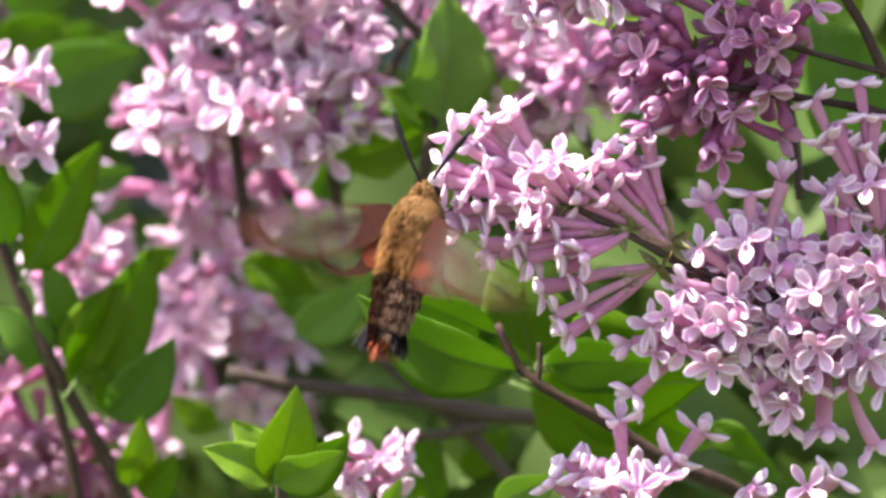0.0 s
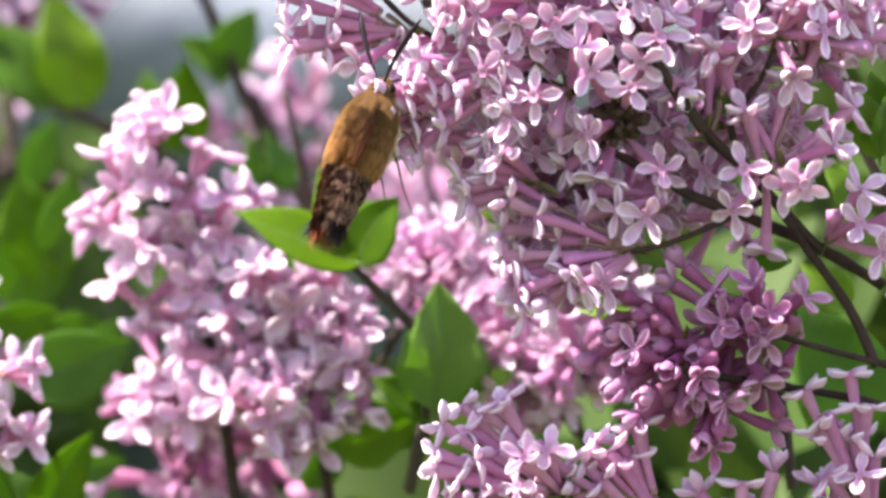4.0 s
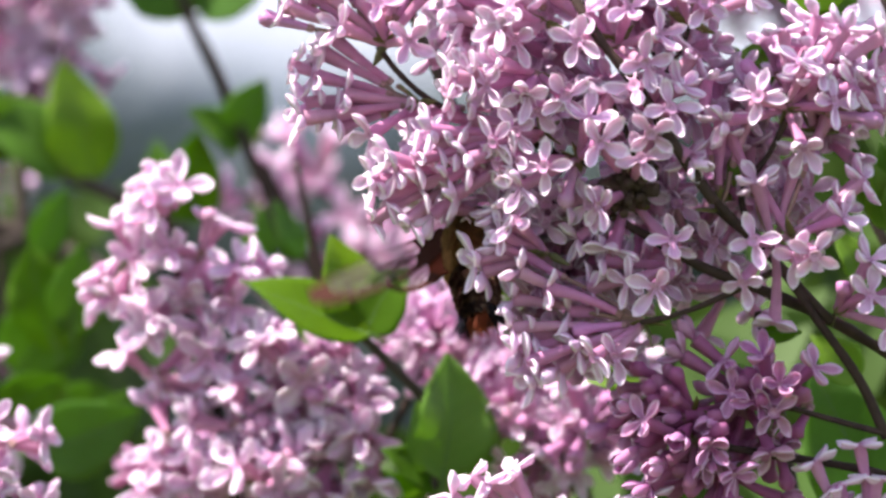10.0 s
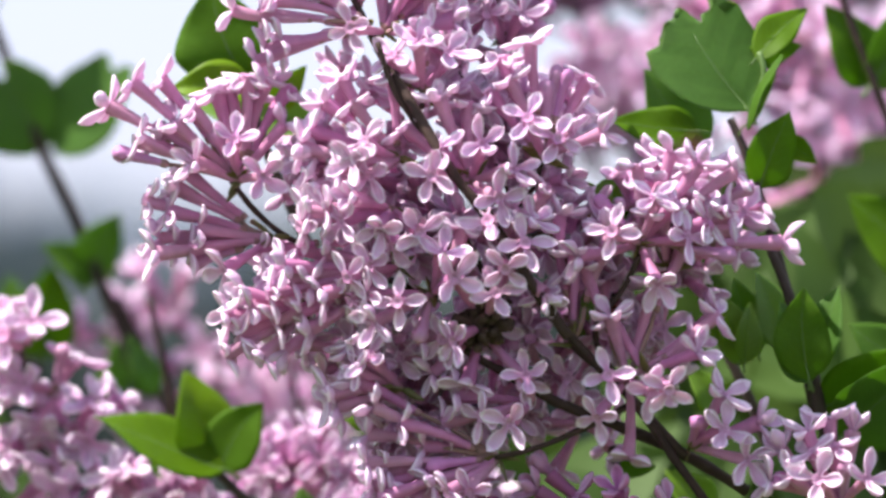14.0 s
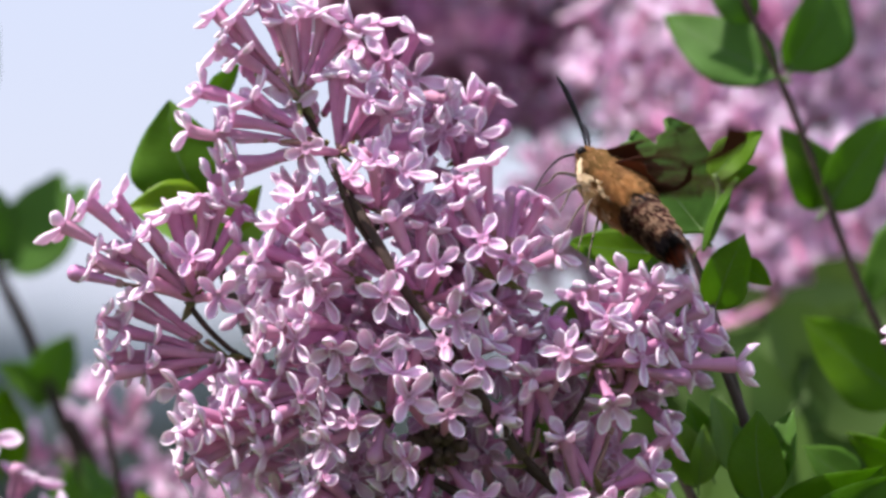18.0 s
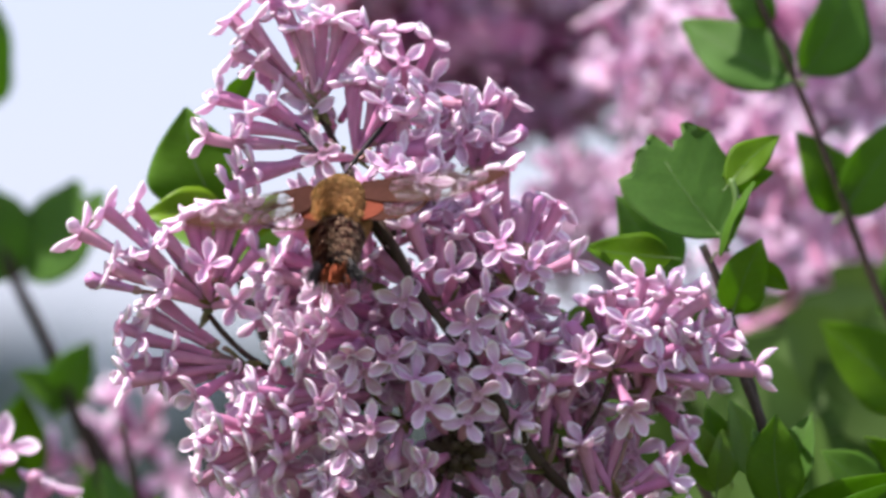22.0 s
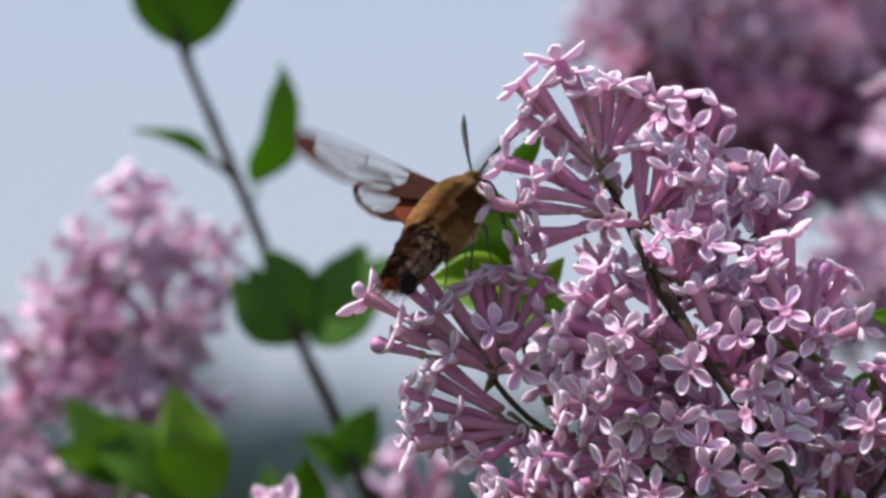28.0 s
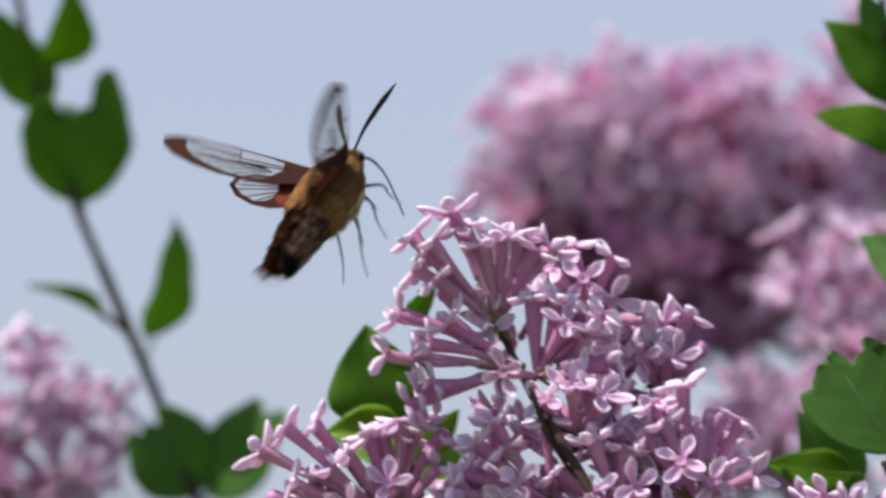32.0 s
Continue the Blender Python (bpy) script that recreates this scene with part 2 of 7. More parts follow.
# ---- lilac florets ----
def petal_part(verts, faces, index, turn, length, width, open_angle, hook, cup, seed):
    """One cupped petal with a raised rim, as a closed thin shell round the z axis."""
    rng = random.Random(seed)
    ns, nw = 7, 6
    thick = 0.00045
    length *= rng.uniform(0.92, 1.08)
    width *= rng.uniform(0.9, 1.1)
    lean = rng.uniform(-0.18, 0.18)
    hook += rng.uniform(-0.0006, 0.0008)
    twist = rng.uniform(-0.25, 0.25)
    grid = []
    shape = ((0.0, 0.30), (0.15, 0.42), (0.35, 0.80), (0.56, 1.0), (0.73, 0.91), (0.87, 0.62), (0.95, 0.33), (1.0, 0.07))
    for layer in (0, 1):
        for s, share in shape:
            half = width * share
            end = max(0.0, (s - 0.7) / 0.3) ** 2
            for w in (-1, -0.76, -0.4, 0, 0.4, 0.76, 1):
                x = 0.0007 + length * s
                y = half * w + lean * length * s * s
                z = 1.15 * cup * (abs(w) ** 2.4 * (1 - end) + end) * (0.35 + 0.65 * min(1, s * 1.5)) + hook * s ** 3 + twist * y * s
                z -= layer * thick * (0.75 + 0.5 * abs(w) ** 3)
                ca, sa = math.cos(open_angle), math.sin(open_angle)
                x, z = x * ca - z * sa, x * sa + z * ca
                ct, st = math.cos(turn), math.sin(turn)
                grid.append((x * ct - y * st, x * st + y * ct, z))
    base = len(verts)
    verts += grid
    row = nw + 1
    size = (ns + 1) * row
    for i in range(ns):
        for j in range(nw):
            a = base + i * row + j
            faces.append((a, a + 1, a + row + 1, a + row))
            b = a + size
            faces.append((b, b + row, b + row + 1, b + 1))
            rim = 2 if j in (0, nw - 1) or i >= ns - 2 else 0
            index += [rim, 0]
        for j in (0, nw):
            index.append(2)
            a = base + i * row + j
            faces.append((a, a + row, a + row + size, a + size) if j == 0 else (a, a + size, a + size + row, a + row))
    for j in range(nw):
        a = base + ns * row + j
        faces.append((a, a + 1, a + 1 + size, a + size))
        index.append(2)


def corolla_mesh(seed, open_angle, hook, cup, size=1.0, petals=4, deep=False):
    rng = random.Random(seed)
    verts, faces, index = [], [], []
    for k in range(petals):
        petal_part(verts, faces, index, 2 * math.pi * k / petals + rng.uniform(-0.1, 0.1), 0.0053 * size, 0.00146 * size,
                   open_angle + rng.uniform(-0.2, 0.2), hook, cup, seed * 7 + k)
    # the dark throat in the middle
    b = len(verts)
    for ring, (r, z) in enumerate(((0.00135 * size, 0.0003), (0.0008 * size, 0.00005), (0.0002, -0.0006))):
        for s in range(8):
            a = 2 * math.pi * s / 8
            verts.append((r * math.cos(a), r * math.sin(a), z))
    for ring in range(2):
        for s in range(8):
            p, q = b + ring * 8 + s, b + ring * 8 + (s + 1) % 8
            faces.append((p, q, q + 8, p + 8))
            index.append(ring)
    faces.append(tuple(b + 16 + s for s in range(8)))
    index.append(1)
    return mesh_of("corolla", verts, faces, [PETAL_DEEP if deep else PETAL, THROAT, RIM_DEEP if deep else PETAL_RIM], index)


def tube_mesh(length, seed, bud=False, deep=False):
    """A slender flower tube from its small green calyx up, swelling towards the mouth; a bud ends in a rounded club."""
    rng = random.Random(seed)
    bow, sway = rng.uniform(-0.13, 0.13), rng.uniform(-0.05, 0.05)
    prof = [(0.0, 0.0006), (0.05, 0.0009), (0.09, 0.00082), (0.35, 0.00092), (0.65, 0.00118), (0.88, 0.00148), (1.0, 0.00155)]
    if bud:
        prof = [(0.0, 0.0007), (0.08, 0.001), (0.14, 0.0008), (0.45, 0.00095), (0.66, 0.0011), (0.76, 0.0015), (0.87, 0.0017), (0.96, 0.0012), (1.0, 0.0003)]
    sides = 8
    verts, faces, index = [], [], []
    for k, (s, r) in enumerate(prof):
        for a in range(sides):
            an = 2 * math.pi * a / sides
            sq = 1 + (0.11 * math.cos(4 * an) if s > 0.4 else 0)
            verts.append((r * sq * math.cos(an) + bow * length * 4 * s * (1 - s) * 0.5, r * sq * math.sin(an) + sway * length * math.sin(2 * math.pi * s) * 0.4, s * length))
    for k in range(len(prof) - 1):
        for a in range(sides):
            p, q = k * sides + a, k * sides + (a + 1) % sides
            faces.append((p, q, q + sides, p + sides))
            index.append(1 if k < 2 else 0)
    faces.append(tuple(range(sides))[::-1])
    index.append(1)
    if bud:
        faces.append(tuple((len(prof) - 1) * sides + a for a in range(sides)))
        index.append(0)
    return mesh_of("bud" if bud else "tube", verts, faces, [TUBE_DEEP if deep else (BUD if bud else TUBE), CALYX], index)


LENGTHS = (0.007, 0.009, 0.011, 0.013, 0.015, 0.017, 0.020)
TUBES = [[tube_mesh(n, 11 * i + k) for k in range(4)] for i, n in enumerate(LENGTHS)]
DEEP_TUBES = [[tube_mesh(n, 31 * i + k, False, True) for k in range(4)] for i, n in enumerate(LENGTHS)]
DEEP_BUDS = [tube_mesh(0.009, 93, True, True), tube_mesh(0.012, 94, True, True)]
BUDS = [tube_mesh(0.009, 91, True), tube_mesh(0.012, 92, True)]
COROLLAS = [corolla_mesh(k, a, h, c, s) for k, (a, h, c, s) in enumerate((
    (0.0, 0.0004, 0.0012, 1.0), (-0.2, 0.0003, 0.0012, 1.0), (0.16, 0.0005, 0.0013, 1.0), (0.40, 0.0003, 0.0012, 1.0), (-0.1, 0.0006, 0.0010, 1.07),
    (0.08, 0.0003, 0.0014, 0.9), (0.8, 0.0, 0.0012, 0.9), (-0.38, 0.0005, 0.0011, 1.0), (0.05, 0.0007, 0.0013, 1.1), (-0.12, 0.0002, 0.0012, 0.95),
    (0.25, 0.0004, 0.0012, 1.04), (-0.55, 0.0009, 0.0012, 0.97)))]
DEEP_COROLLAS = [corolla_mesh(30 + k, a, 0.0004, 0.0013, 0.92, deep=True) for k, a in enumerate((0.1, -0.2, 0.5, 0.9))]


def floret(parent, base, tip, rng, bud=False, scale=1.0, dark=False):
    """A floret from base to tip: the tube is a part of the panicle and carries the corolla."""
    span = (tip - base).length / scale
    spin = rng.uniform(0, 6.28)
    if bud:
        ob = new("bud", (DEEP_BUDS if dark else BUDS)[0 if span < 0.0105 else 1])
        attach(ob, parent, aim(base, tip, spin) @ Matrix.Scale(scale, 4))
        return
    k = min(range(len(LENGTHS)), key=lambda i: abs(LENGTHS[i] - span))
    axis = (tip - base).normalized()
    foot = tip - axis * LENGTHS[k] * scale
    ob = new("tube", (DEEP_TUBES if dark else TUBES)[k][rng.randrange(4)])
    attach(ob, parent, aim(foot, tip, spin) @ Matrix.Scale(scale, 4))
    crown = new("corolla", DEEP_COROLLAS[rng.randrange(4)] if dark else COROLLAS[rng.choices(range(12), (5, 4, 4, 2, 4, 4, 1, 3, 4, 4, 3, 2))[0]])
    crown.parent = ob
    crown.matrix_basis = Matrix.Translation((0, 0, LENGTHS[k])) @ Matrix.Rotation(rng.uniform(-0.2, 0.2), 4, "X") @ Matrix.Rotation(rng.uniform(-0.2, 0.2), 4, "Y")


def sprig(parent, hub, tips, seed, buds=0.04, dark=False):
    """Florets that spring from one node. hub: u, v, z in mm; tips: where each mouth shows, u and v in mm.
    A tube is about 15 mm long, so one whose mouth shows nearer its node points to the camera."""
    rng = random.Random(seed)
    u0, v0, z0 = hub
    for k in range(3):  # small bracts at the node
        node = at(u0, v0, z0 + 0.4)
        way = BASE.to_3x3() @ Vector((rng.uniform(-1, 1), rng.uniform(-1, 1), rng.uniform(0.1, 0.8)))
        attach(new("bract", BRACTS[k % 2]), parent, aim(node, node + way, rng.uniform(0, 6.28)) @ Matrix.Rotation(radians(90), 4, "X") @ Matrix.Scale(rng.uniform(0.0035, 0.006), 4))
    for u, v in tips:
        flat = math.hypot(u - u0, v - v0)
        long = rng.uniform(13.0, 15.5)
        if flat < long:
            rise = math.sqrt(long * long - flat * flat) * rng.uniform(0.75, 1.0)
        else:
            rise = rng.uniform(-2, 4)
        reach = rng.uniform(14.5, 17.5)
        stretch = 1 - reach / flat if flat > reach else rng.uniform(0, 0.1)
        b = at(u0 + (u - u0) * stretch, v0 + (v - v0) * stretch, z0 + rise * stretch)
        if flat * stretch > 2.5:
            node = at(u0, v0, z0)
            side = node.lerp(b, 0.6) + Vector((rng.uniform(-1, 1), rng.uniform(-1, 1), rng.uniform(-1, 1))) * 0.0008
            stem("branchlet", parent, [node, side, b], 0.0006, 0.0005, GREEN_STEM, 0.2, 6)
        floret(parent, b, at(u, v, z0 + rise), rng, rng.random() < buds, 1.0, dark)


AVOID = []


def sheet(p):
    """Where a world place shows in the plane of focus, in mm."""
    q = BASE.to_3x3().inverted() @ (p - EYE)
    return Vector((q.x, q.y)) * (1500.0 / -q.z)


def on_stem(p, gap):
    """Whether the place shows within gap mm of a stem that stays in plain view."""
    s = sheet(p)
    for line in AVOID:
        for a, b in zip(line, line[1:]):
            a, b = Vector(a), Vector(b)
            k = max(0.0, min(1.0, (s - a).dot(b - a) / (b - a).length_squared))
            if (s - a.lerp(b, k)).length < gap:
                return True
    return False


def cloud(parent, hub, count, reach, seed, bias=(0, 0, 0.35), buds=0.1, scale=1.0, short=0.55, dark=False):
    """Florets round one node in all directions, leaning by bias (picture axes). reach in mm."""
    rng = random.Random(seed)
    u0, v0, z0 = hub
    turn = BASE.to_3x3()
    c = at(u0, v0, z0)
    if z0 < -60:
        scale *= (1500 - z0) / 1500
    if -300 < z0 < -150:
        scale *= 1.15
    scale = min(scale, 1.3 if z0 < -300 else 1.55)
    for k in range(count):
        d = Vector((rng.gauss(0, 1), rng.gauss(0, 1), rng.gauss(0, 1))).normalized() + Vector(bias)
        d = turn @ d.normalized()
        r = reach * 0.001 * rng.uniform(0.8, 1.1)
        foot, tip = c + d * r * rng.uniform(0, 0.6 * (1 - short)), c + d * r
        bud = rng.random() < buds
        if z0 > -30 and (on_stem(tip, 4.5) or on_stem(foot.lerp(tip, 0.6), 2.0)):
            continue
        floret(parent, foot, tip, rng, bud, scale, dark)


# ---- leaves ----
def leaf_mesh(seed, ratio=0.62, fold=0.18, curl=0.12, young=False, eaten=0.0, horn=0.0):
    """A heart-shaped leaf of length 1 along y with a fold at the midrib, a curled blade, thin rim and raised midrib.
    eaten: how much of the tip is gone; horn: how far one side of it stays."""
    rng = random.Random(seed)
    ns, nw = (18, 18) if eaten else (14, 8)
    verts, faces, index = [], [], []
    ripple = rng.uniform(0.014, 0.04)
    phase = rng.uniform(0, 6)
    wave = rng.uniform(6, 13)
    bow, twist = rng.uniform(-0.22, 0.22), rng.uniform(-0.35, 0.35)
    lobe = [rng.uniform(0.9, 1.06), rng.uniform(0.9, 1.06)]
    for layer in (0, 1):
        for i in range(ns + 1):
            s = i / ns
            k = s * (1 - eaten * 0.9)
            half = ratio * 0.5 * (math.sin(math.pi * k ** 0.72) ** 0.85 if 0 < k < 1 else 0) * (1.04 - 0.18 * k)
            half = max(half, 0.006)
            for j in range(nw + 1):
                w = j / nw * 2 - 1
                edge = lobe[j > nw // 2] * (1 + 0.07 * noise.noise(Vector((s * 5, seed * 3.1 + (j > nw // 2) * 9, 0.5))))
                x = half * w * (1 + (edge - 1) * abs(w)) + bow * s * (s - 1)
                q = s
                if eaten:
                    bite = 1 + 0.75 * noise.noise(Vector((w * 3.1, seed * 1.7, 2.5))) + 0.3 * noise.noise(Vector((w * 9, seed * 0.7, 1.5)))
                    bite += horn * (0.6 * math.exp(-((w - 0.45) / 0.16) ** 2) - 1.3 * math.exp(-((w - 0.9) / 0.22) ** 2))
                    q = min(s, 1 - eaten * max(0, bite))
                    x += 0.25 * horn * max(0, w) ** 3 * max(0, q - 0.55)
                y = q - 0.05 * (1 - q) ** 8 * abs(w)
                z = fold * abs(half * w) - curl * (q - 0.35) ** 2 * 1.6 + ripple * math.sin(wave * q + phase + w) * abs(w) + twist * (x - bow * s * (s - 1)) * q - layer * 0.006
                z += 0.012 * math.cos(26 * (q - 0.35 * abs(w))) * (1 - abs(w)) * abs(w)
                verts.append((x, y, z))
    row = nw + 1
    size = (ns + 1) * row
    for i in range(ns):
        for j in range(nw):
            a = i * row + j
            faces.append((a, a + 1, a + row + 1, a + row))
            b = a + size
            faces.append((b, b + row, b + row + 1, b + 1))
            index += [0, 0]
        for j in (0, nw):
            a = i * row + j
            faces.append((a, a + row, a + row + size, a + size) if j == 0 else (a, a + size, a + size + row, a + row))
            index.append(0)
    # midrib and petiole
    line = [Vector((0, -0.16 + 0.02 * k, -0.02 * (1 - k / 8))) for k in range(8)]
    line += [Vector((bow * s * (s - 1), s, -curl * (s - 0.35) ** 2 * 1.6 - 0.002)) for s in (0.0, 0.15, 0.3, 0.45, 0.6, 0.72, 0.85, 0.98) if s < 1 - 1.4 * eaten]
    v, f = rope(line, (0.014, 0.013, 0.007, 0.003), 6)
    b = len(verts)
    verts += v
    faces += [tuple(b + i for i in q) for q in f]
    index += [1] * len(f)
    return mesh_of("leaf", verts, faces, [LEAF_YOUNG if young else LEAF, VEIN], index)


BLADES = ((0.62, 0.18, 0.12), (0.70, 0.30, 0.25), (0.55, 0.12, 0.35), (0.66, -0.1, 0.2))
LEAVES = [leaf_mesh(1 + k, *BLADES[k % 4]) for k in range(16)]
EATEN = [leaf_mesh(40 + k, 0.72, 0.10, 0.10, eaten=(0.17, 0.28, 0.14, 0.24)[k], horn=(0.2, 0.0, 0.6, 0.9)[k]) for k in range(4)]
YOUNG = [leaf_mesh(60 + k, *((0.62, 0.3, 0.2), (0.55, 0.5, 0.15), (0.7, 0.15, 0.3))[k % 3], young=True) for k in range(9)]
NARROW = [leaf_mesh(8, 0.36, 0.9, 0.25), leaf_mesh(9, 0.42, 0.7, -0.2)]


def leaf(parent, foot, tip, z=0.0, tilt=0.0, roll=0.0, kind=0, young=False, wide=1.0):
    """A leaf from foot to tip (u, v in mm) at depth z; tilt turns its tip to the camera, roll turns it about its midrib. Degrees."""
    a, b = at(foot[0], foot[1], z), at(tip[0], tip[1], z)
    d = b - a
    size = d.length / max(0.25, math.cos(radians(tilt)))
    flat = BASE.to_3x3().inverted() @ d
    ang = math.atan2(-flat.x, flat.y)
    m = Matrix.Translation(a) @ BASE @ Matrix.Rotation(ang, 4, "Z") @ Matrix.Rotation(radians(tilt), 4, "X") @ Matrix.Rotation(radians(roll), 4, "Y") @ Matrix.Diagonal((size * wide, size, size, 1))
    pool = YOUNG if young else (NARROW if kind < 0 else (EATEN if kind > 3 else LEAVES))
    again = 3 if young else (4 if pool is LEAVES else 1)
    pick = abs(kind) % again + again * int(abs(foot[0] * 3 + tip[1] * 5)) if again > 1 else abs(kind) % 4
    ob = new("leaf", pool[pick % len(pool)])
    return attach(ob, parent, m)


def withered(parent, hub, count, reach, seed):
    """A clump of dry brown flower remains on a panicle."""
    rng = random.Random(seed)
    c = at(*hub)
    for k in range(count):
        d = Vector((rng.gauss(0, 1), rng.gauss(0, 1), rng.gauss(0, 1))).normalized()
        a = c + d * reach * 0.001 * rng.uniform(0, 0.4)
        b = c + d * reach * 0.001 * rng.uniform(0.6, 1.1)
        bend = a.lerp(b, 0.5) + Vector((rng.uniform(-1, 1), rng.uniform(-1, 1), rng.uniform(-1, 1))) * 0.001
        stem("dry_floret", parent, [a, bend, b], 0.0005, 0.0011, WITHERED, 0.9, 6, "dry brown withered floret" if k == 0 else "")


# ---- ground and distance ----
def field():
    v, f = [], []
    xs = [-4000, -400, -80, -20, -5, 0, 5, 20, 80, 400, 4000]
    ys = [-4000, -400, -60, -10, 0, 5, 12, 25, 60, 400, 4500]
    for y in ys:
        for x in xs:
            v.append(Vector((x, y, 0.03 * noise.noise(Vector((x * 0.1, y * 0.1, 0))) if abs(x) < 100 and abs(y) < 100 else 0)))
    n = len(xs)
    f = [(j * n + i, j * n + i + 1, (j + 1) * n + i + 1, (j + 1) * n + i) for j in range(len(ys) - 1) for i in range(n - 1)]
    return tagged(new("ground", mesh_of("ground", v, f, [GRASS])), "mown green lawn reaching to the far hedge", "ground", kind="structure")


field()


def far_hedge(name, mat, away, tall, wide, count, size, seed, label):
    """A dense row of greenery far off: many small clumps over an uneven outline."""
    rng = random.Random(seed)
    v, f = [], []
    for k in range(count):
        x = rng.uniform(-wide, wide)
        top = tall * (1 + 0.12 * noise.noise(Vector((x * 12 / away, seed, 0))) + 0.06 * noise.noise(Vector((x * 60 / away, seed, 4))))
        c = Vector((x, away + rng.uniform(-0.8, 1.6), rng.uniform(0.02, 1) ** 0.8 * top))
        q = Euler((rng.uniform(0, 6), rng.uniform(0, 6), rng.uniform(0, 6))).to_matrix()
        s = rng.uniform(0.6, 1.4) * size
        i0 = len(v)
        v += [c + q @ Vector(p) * s for p in ((-1, -0.5, 0), (1, -0.6, 0.2), (0.9, 0.6, -0.1), (-0.8, 0.6, 0.2))]
        f.append((i0, i0 + 1, i0 + 2, i0 + 3))
    return tagged(new(name, mesh_of(name, v, f, [mat], smooth=False)), label, "hedge", kind="stuff")


far_hedge("hedge", FAR_LEAF, 38, 2.95, 14, 6000, 0.19, 5, "dark evergreen hedge far across the lawn")
# no haze in the air: this row is coloured pale for it
far_hedge("far_trees", HAZE_LEAF, 130, 7.5, 45, 7000, 0.62, 8, "blue-green tree line, haze put into its colour, behind the hedge")


def leaf_bank(name, spots, seed, label):
    """Leaves of the shrub behind the flowers, too many and too soft to count. spots: u, v, spread u, spread v, z, count."""
    rng = random.Random(seed)
    verts, faces, index = [], [], []
    for u0, v0, du, dv, z, count in spots:
        for k in range(count):
            c = at(u0 + rng.uniform(-du, du), v0 + rng.uniform(-dv, dv), z + rng.uniform(-70, 70))
            q = Euler((rng.uniform(-1.1, 0.7), rng.uniform(-0.7, 0.7), rng.uniform(-2.2, 2.2))).to_matrix()
            q = BASE.to_3x3() @ q
            size = rng.uniform(0.030, 0.048)
            b = len(verts)
            for s, h in ((0, 0.02), (0.15, 0.22), (0.35, 0.32), (0.6, 0.25), (0.85, 0.10), (1.0, 0.01)):
                for w in (-1, 0, 1):
                    verts.append(c + q @ Vector((h * w, s - 0.5, 0.22 * h * abs(w) - 0.3 * (s - 0.4) ** 2)) * size)
            young = rng.random() < 0.2
            for i in range(5):
                for j in range(2):
                    a = b + i * 3 + j
                    faces.append((a, a + 1, a + 4, a + 3))
                    index.append(1 if young else 0)
    return tagged(new(name, mesh_of(name, verts, faces, [BANK_LEAF, BANK_YOUNG], index)), label, "foliage", kind="stuff")


def shrub_frame():
    """The lilac shrub's own stems, from the ground up to where the flowering twigs branch off, each with side twigs."""
    t = thing("lilac_shrub", (0.12, 1.9, 0), "grey-brown woody stems of the lilac shrub rising from the lawn", "shrub")
    rng = random.Random(9)
    for k in range(16):
        foot = Vector((0.12 + rng.uniform(-0.22, 0.22), 1.9 + rng.uniform(-0.15, 0.2), -0.02))
        head = at(rng.uniform(-110, 210), -155 - rng.uniform(0, 40), rng.uniform(-460, -40))
        mid = foot.lerp(head, 0.5) + Vector((rng.uniform(-0.08, 0.08), rng.uniform(0, 0.1), 0))
        stem("limb", t, [foot, mid, head], 0.014, 0.005, BARK, 0.2, 9)
        for n in range(3):
            a = mid.lerp(head, rng.uniform(0.1, 0.8))
            b = a + Vector((rng.uniform(-0.22, 0.22), rng.uniform(-0.12, 0.22), rng.uniform(0.02, 0.12)))
            b.z = min(b.z, 1.26)
            stem("twig", t, [a, a.lerp(b, 0.5) + Vector((0, 0, -0.02)), b], 0.004, 0.0018, BARK, 0.25, 6)
    return t


def under_leaves(seed):
    """The leafy lower body of the shrub, under the flowers."""
    rng = random.Random(seed)
    verts, faces, index = [], [], []
    for k in range(2600):
        h = rng.uniform(0.35, 1.22)
        wide = 0.30 + 0.34 * min(1.0, (h - 0.2) / 0.6)
        a, r = rng.uniform(0, 6.283), wide * rng.uniform(0.35, 1) ** 0.6
        c = Vector((0.08 + r * math.cos(a), 1.95 + 0.75 * r * math.sin(a), h + 0.06 * rng.gauss(0, 1) * (h < 1.1)))
        q = Euler((rng.uniform(-0.9, 0.9), rng.uniform(-0.9, 0.9), rng.uniform(0, 6.28))).to_matrix()
        size = rng.uniform(0.035, 0.06)
        b = len(verts)
        for s, half in ((0, 0.02), (0.15, 0.22), (0.35, 0.32), (0.6, 0.25), (0.85, 0.10), (1.0, 0.01)):
            for w in (-1, 0, 1):
                verts.append(c + q @ Vector((half * w, s - 0.5, 0.22 * half * abs(w) - 0.3 * (s - 0.4) ** 2)) * size)
        young = int(rng.random() < 0.2)
        for i in range(5):
            for j in range(2):
                p = b + i * 3 + j
                faces.append((p, p + 1, p + 4, p + 3))
                index.append(young)
    return tagged(new("foliage", mesh_of("foliage", verts, faces, [BANK_LEAF, BANK_YOUNG], index)), "green heart-shaped leaves low on the lilac shrub", "foliage", kind="stuff")


shrub_frame()
under_leaves(31)

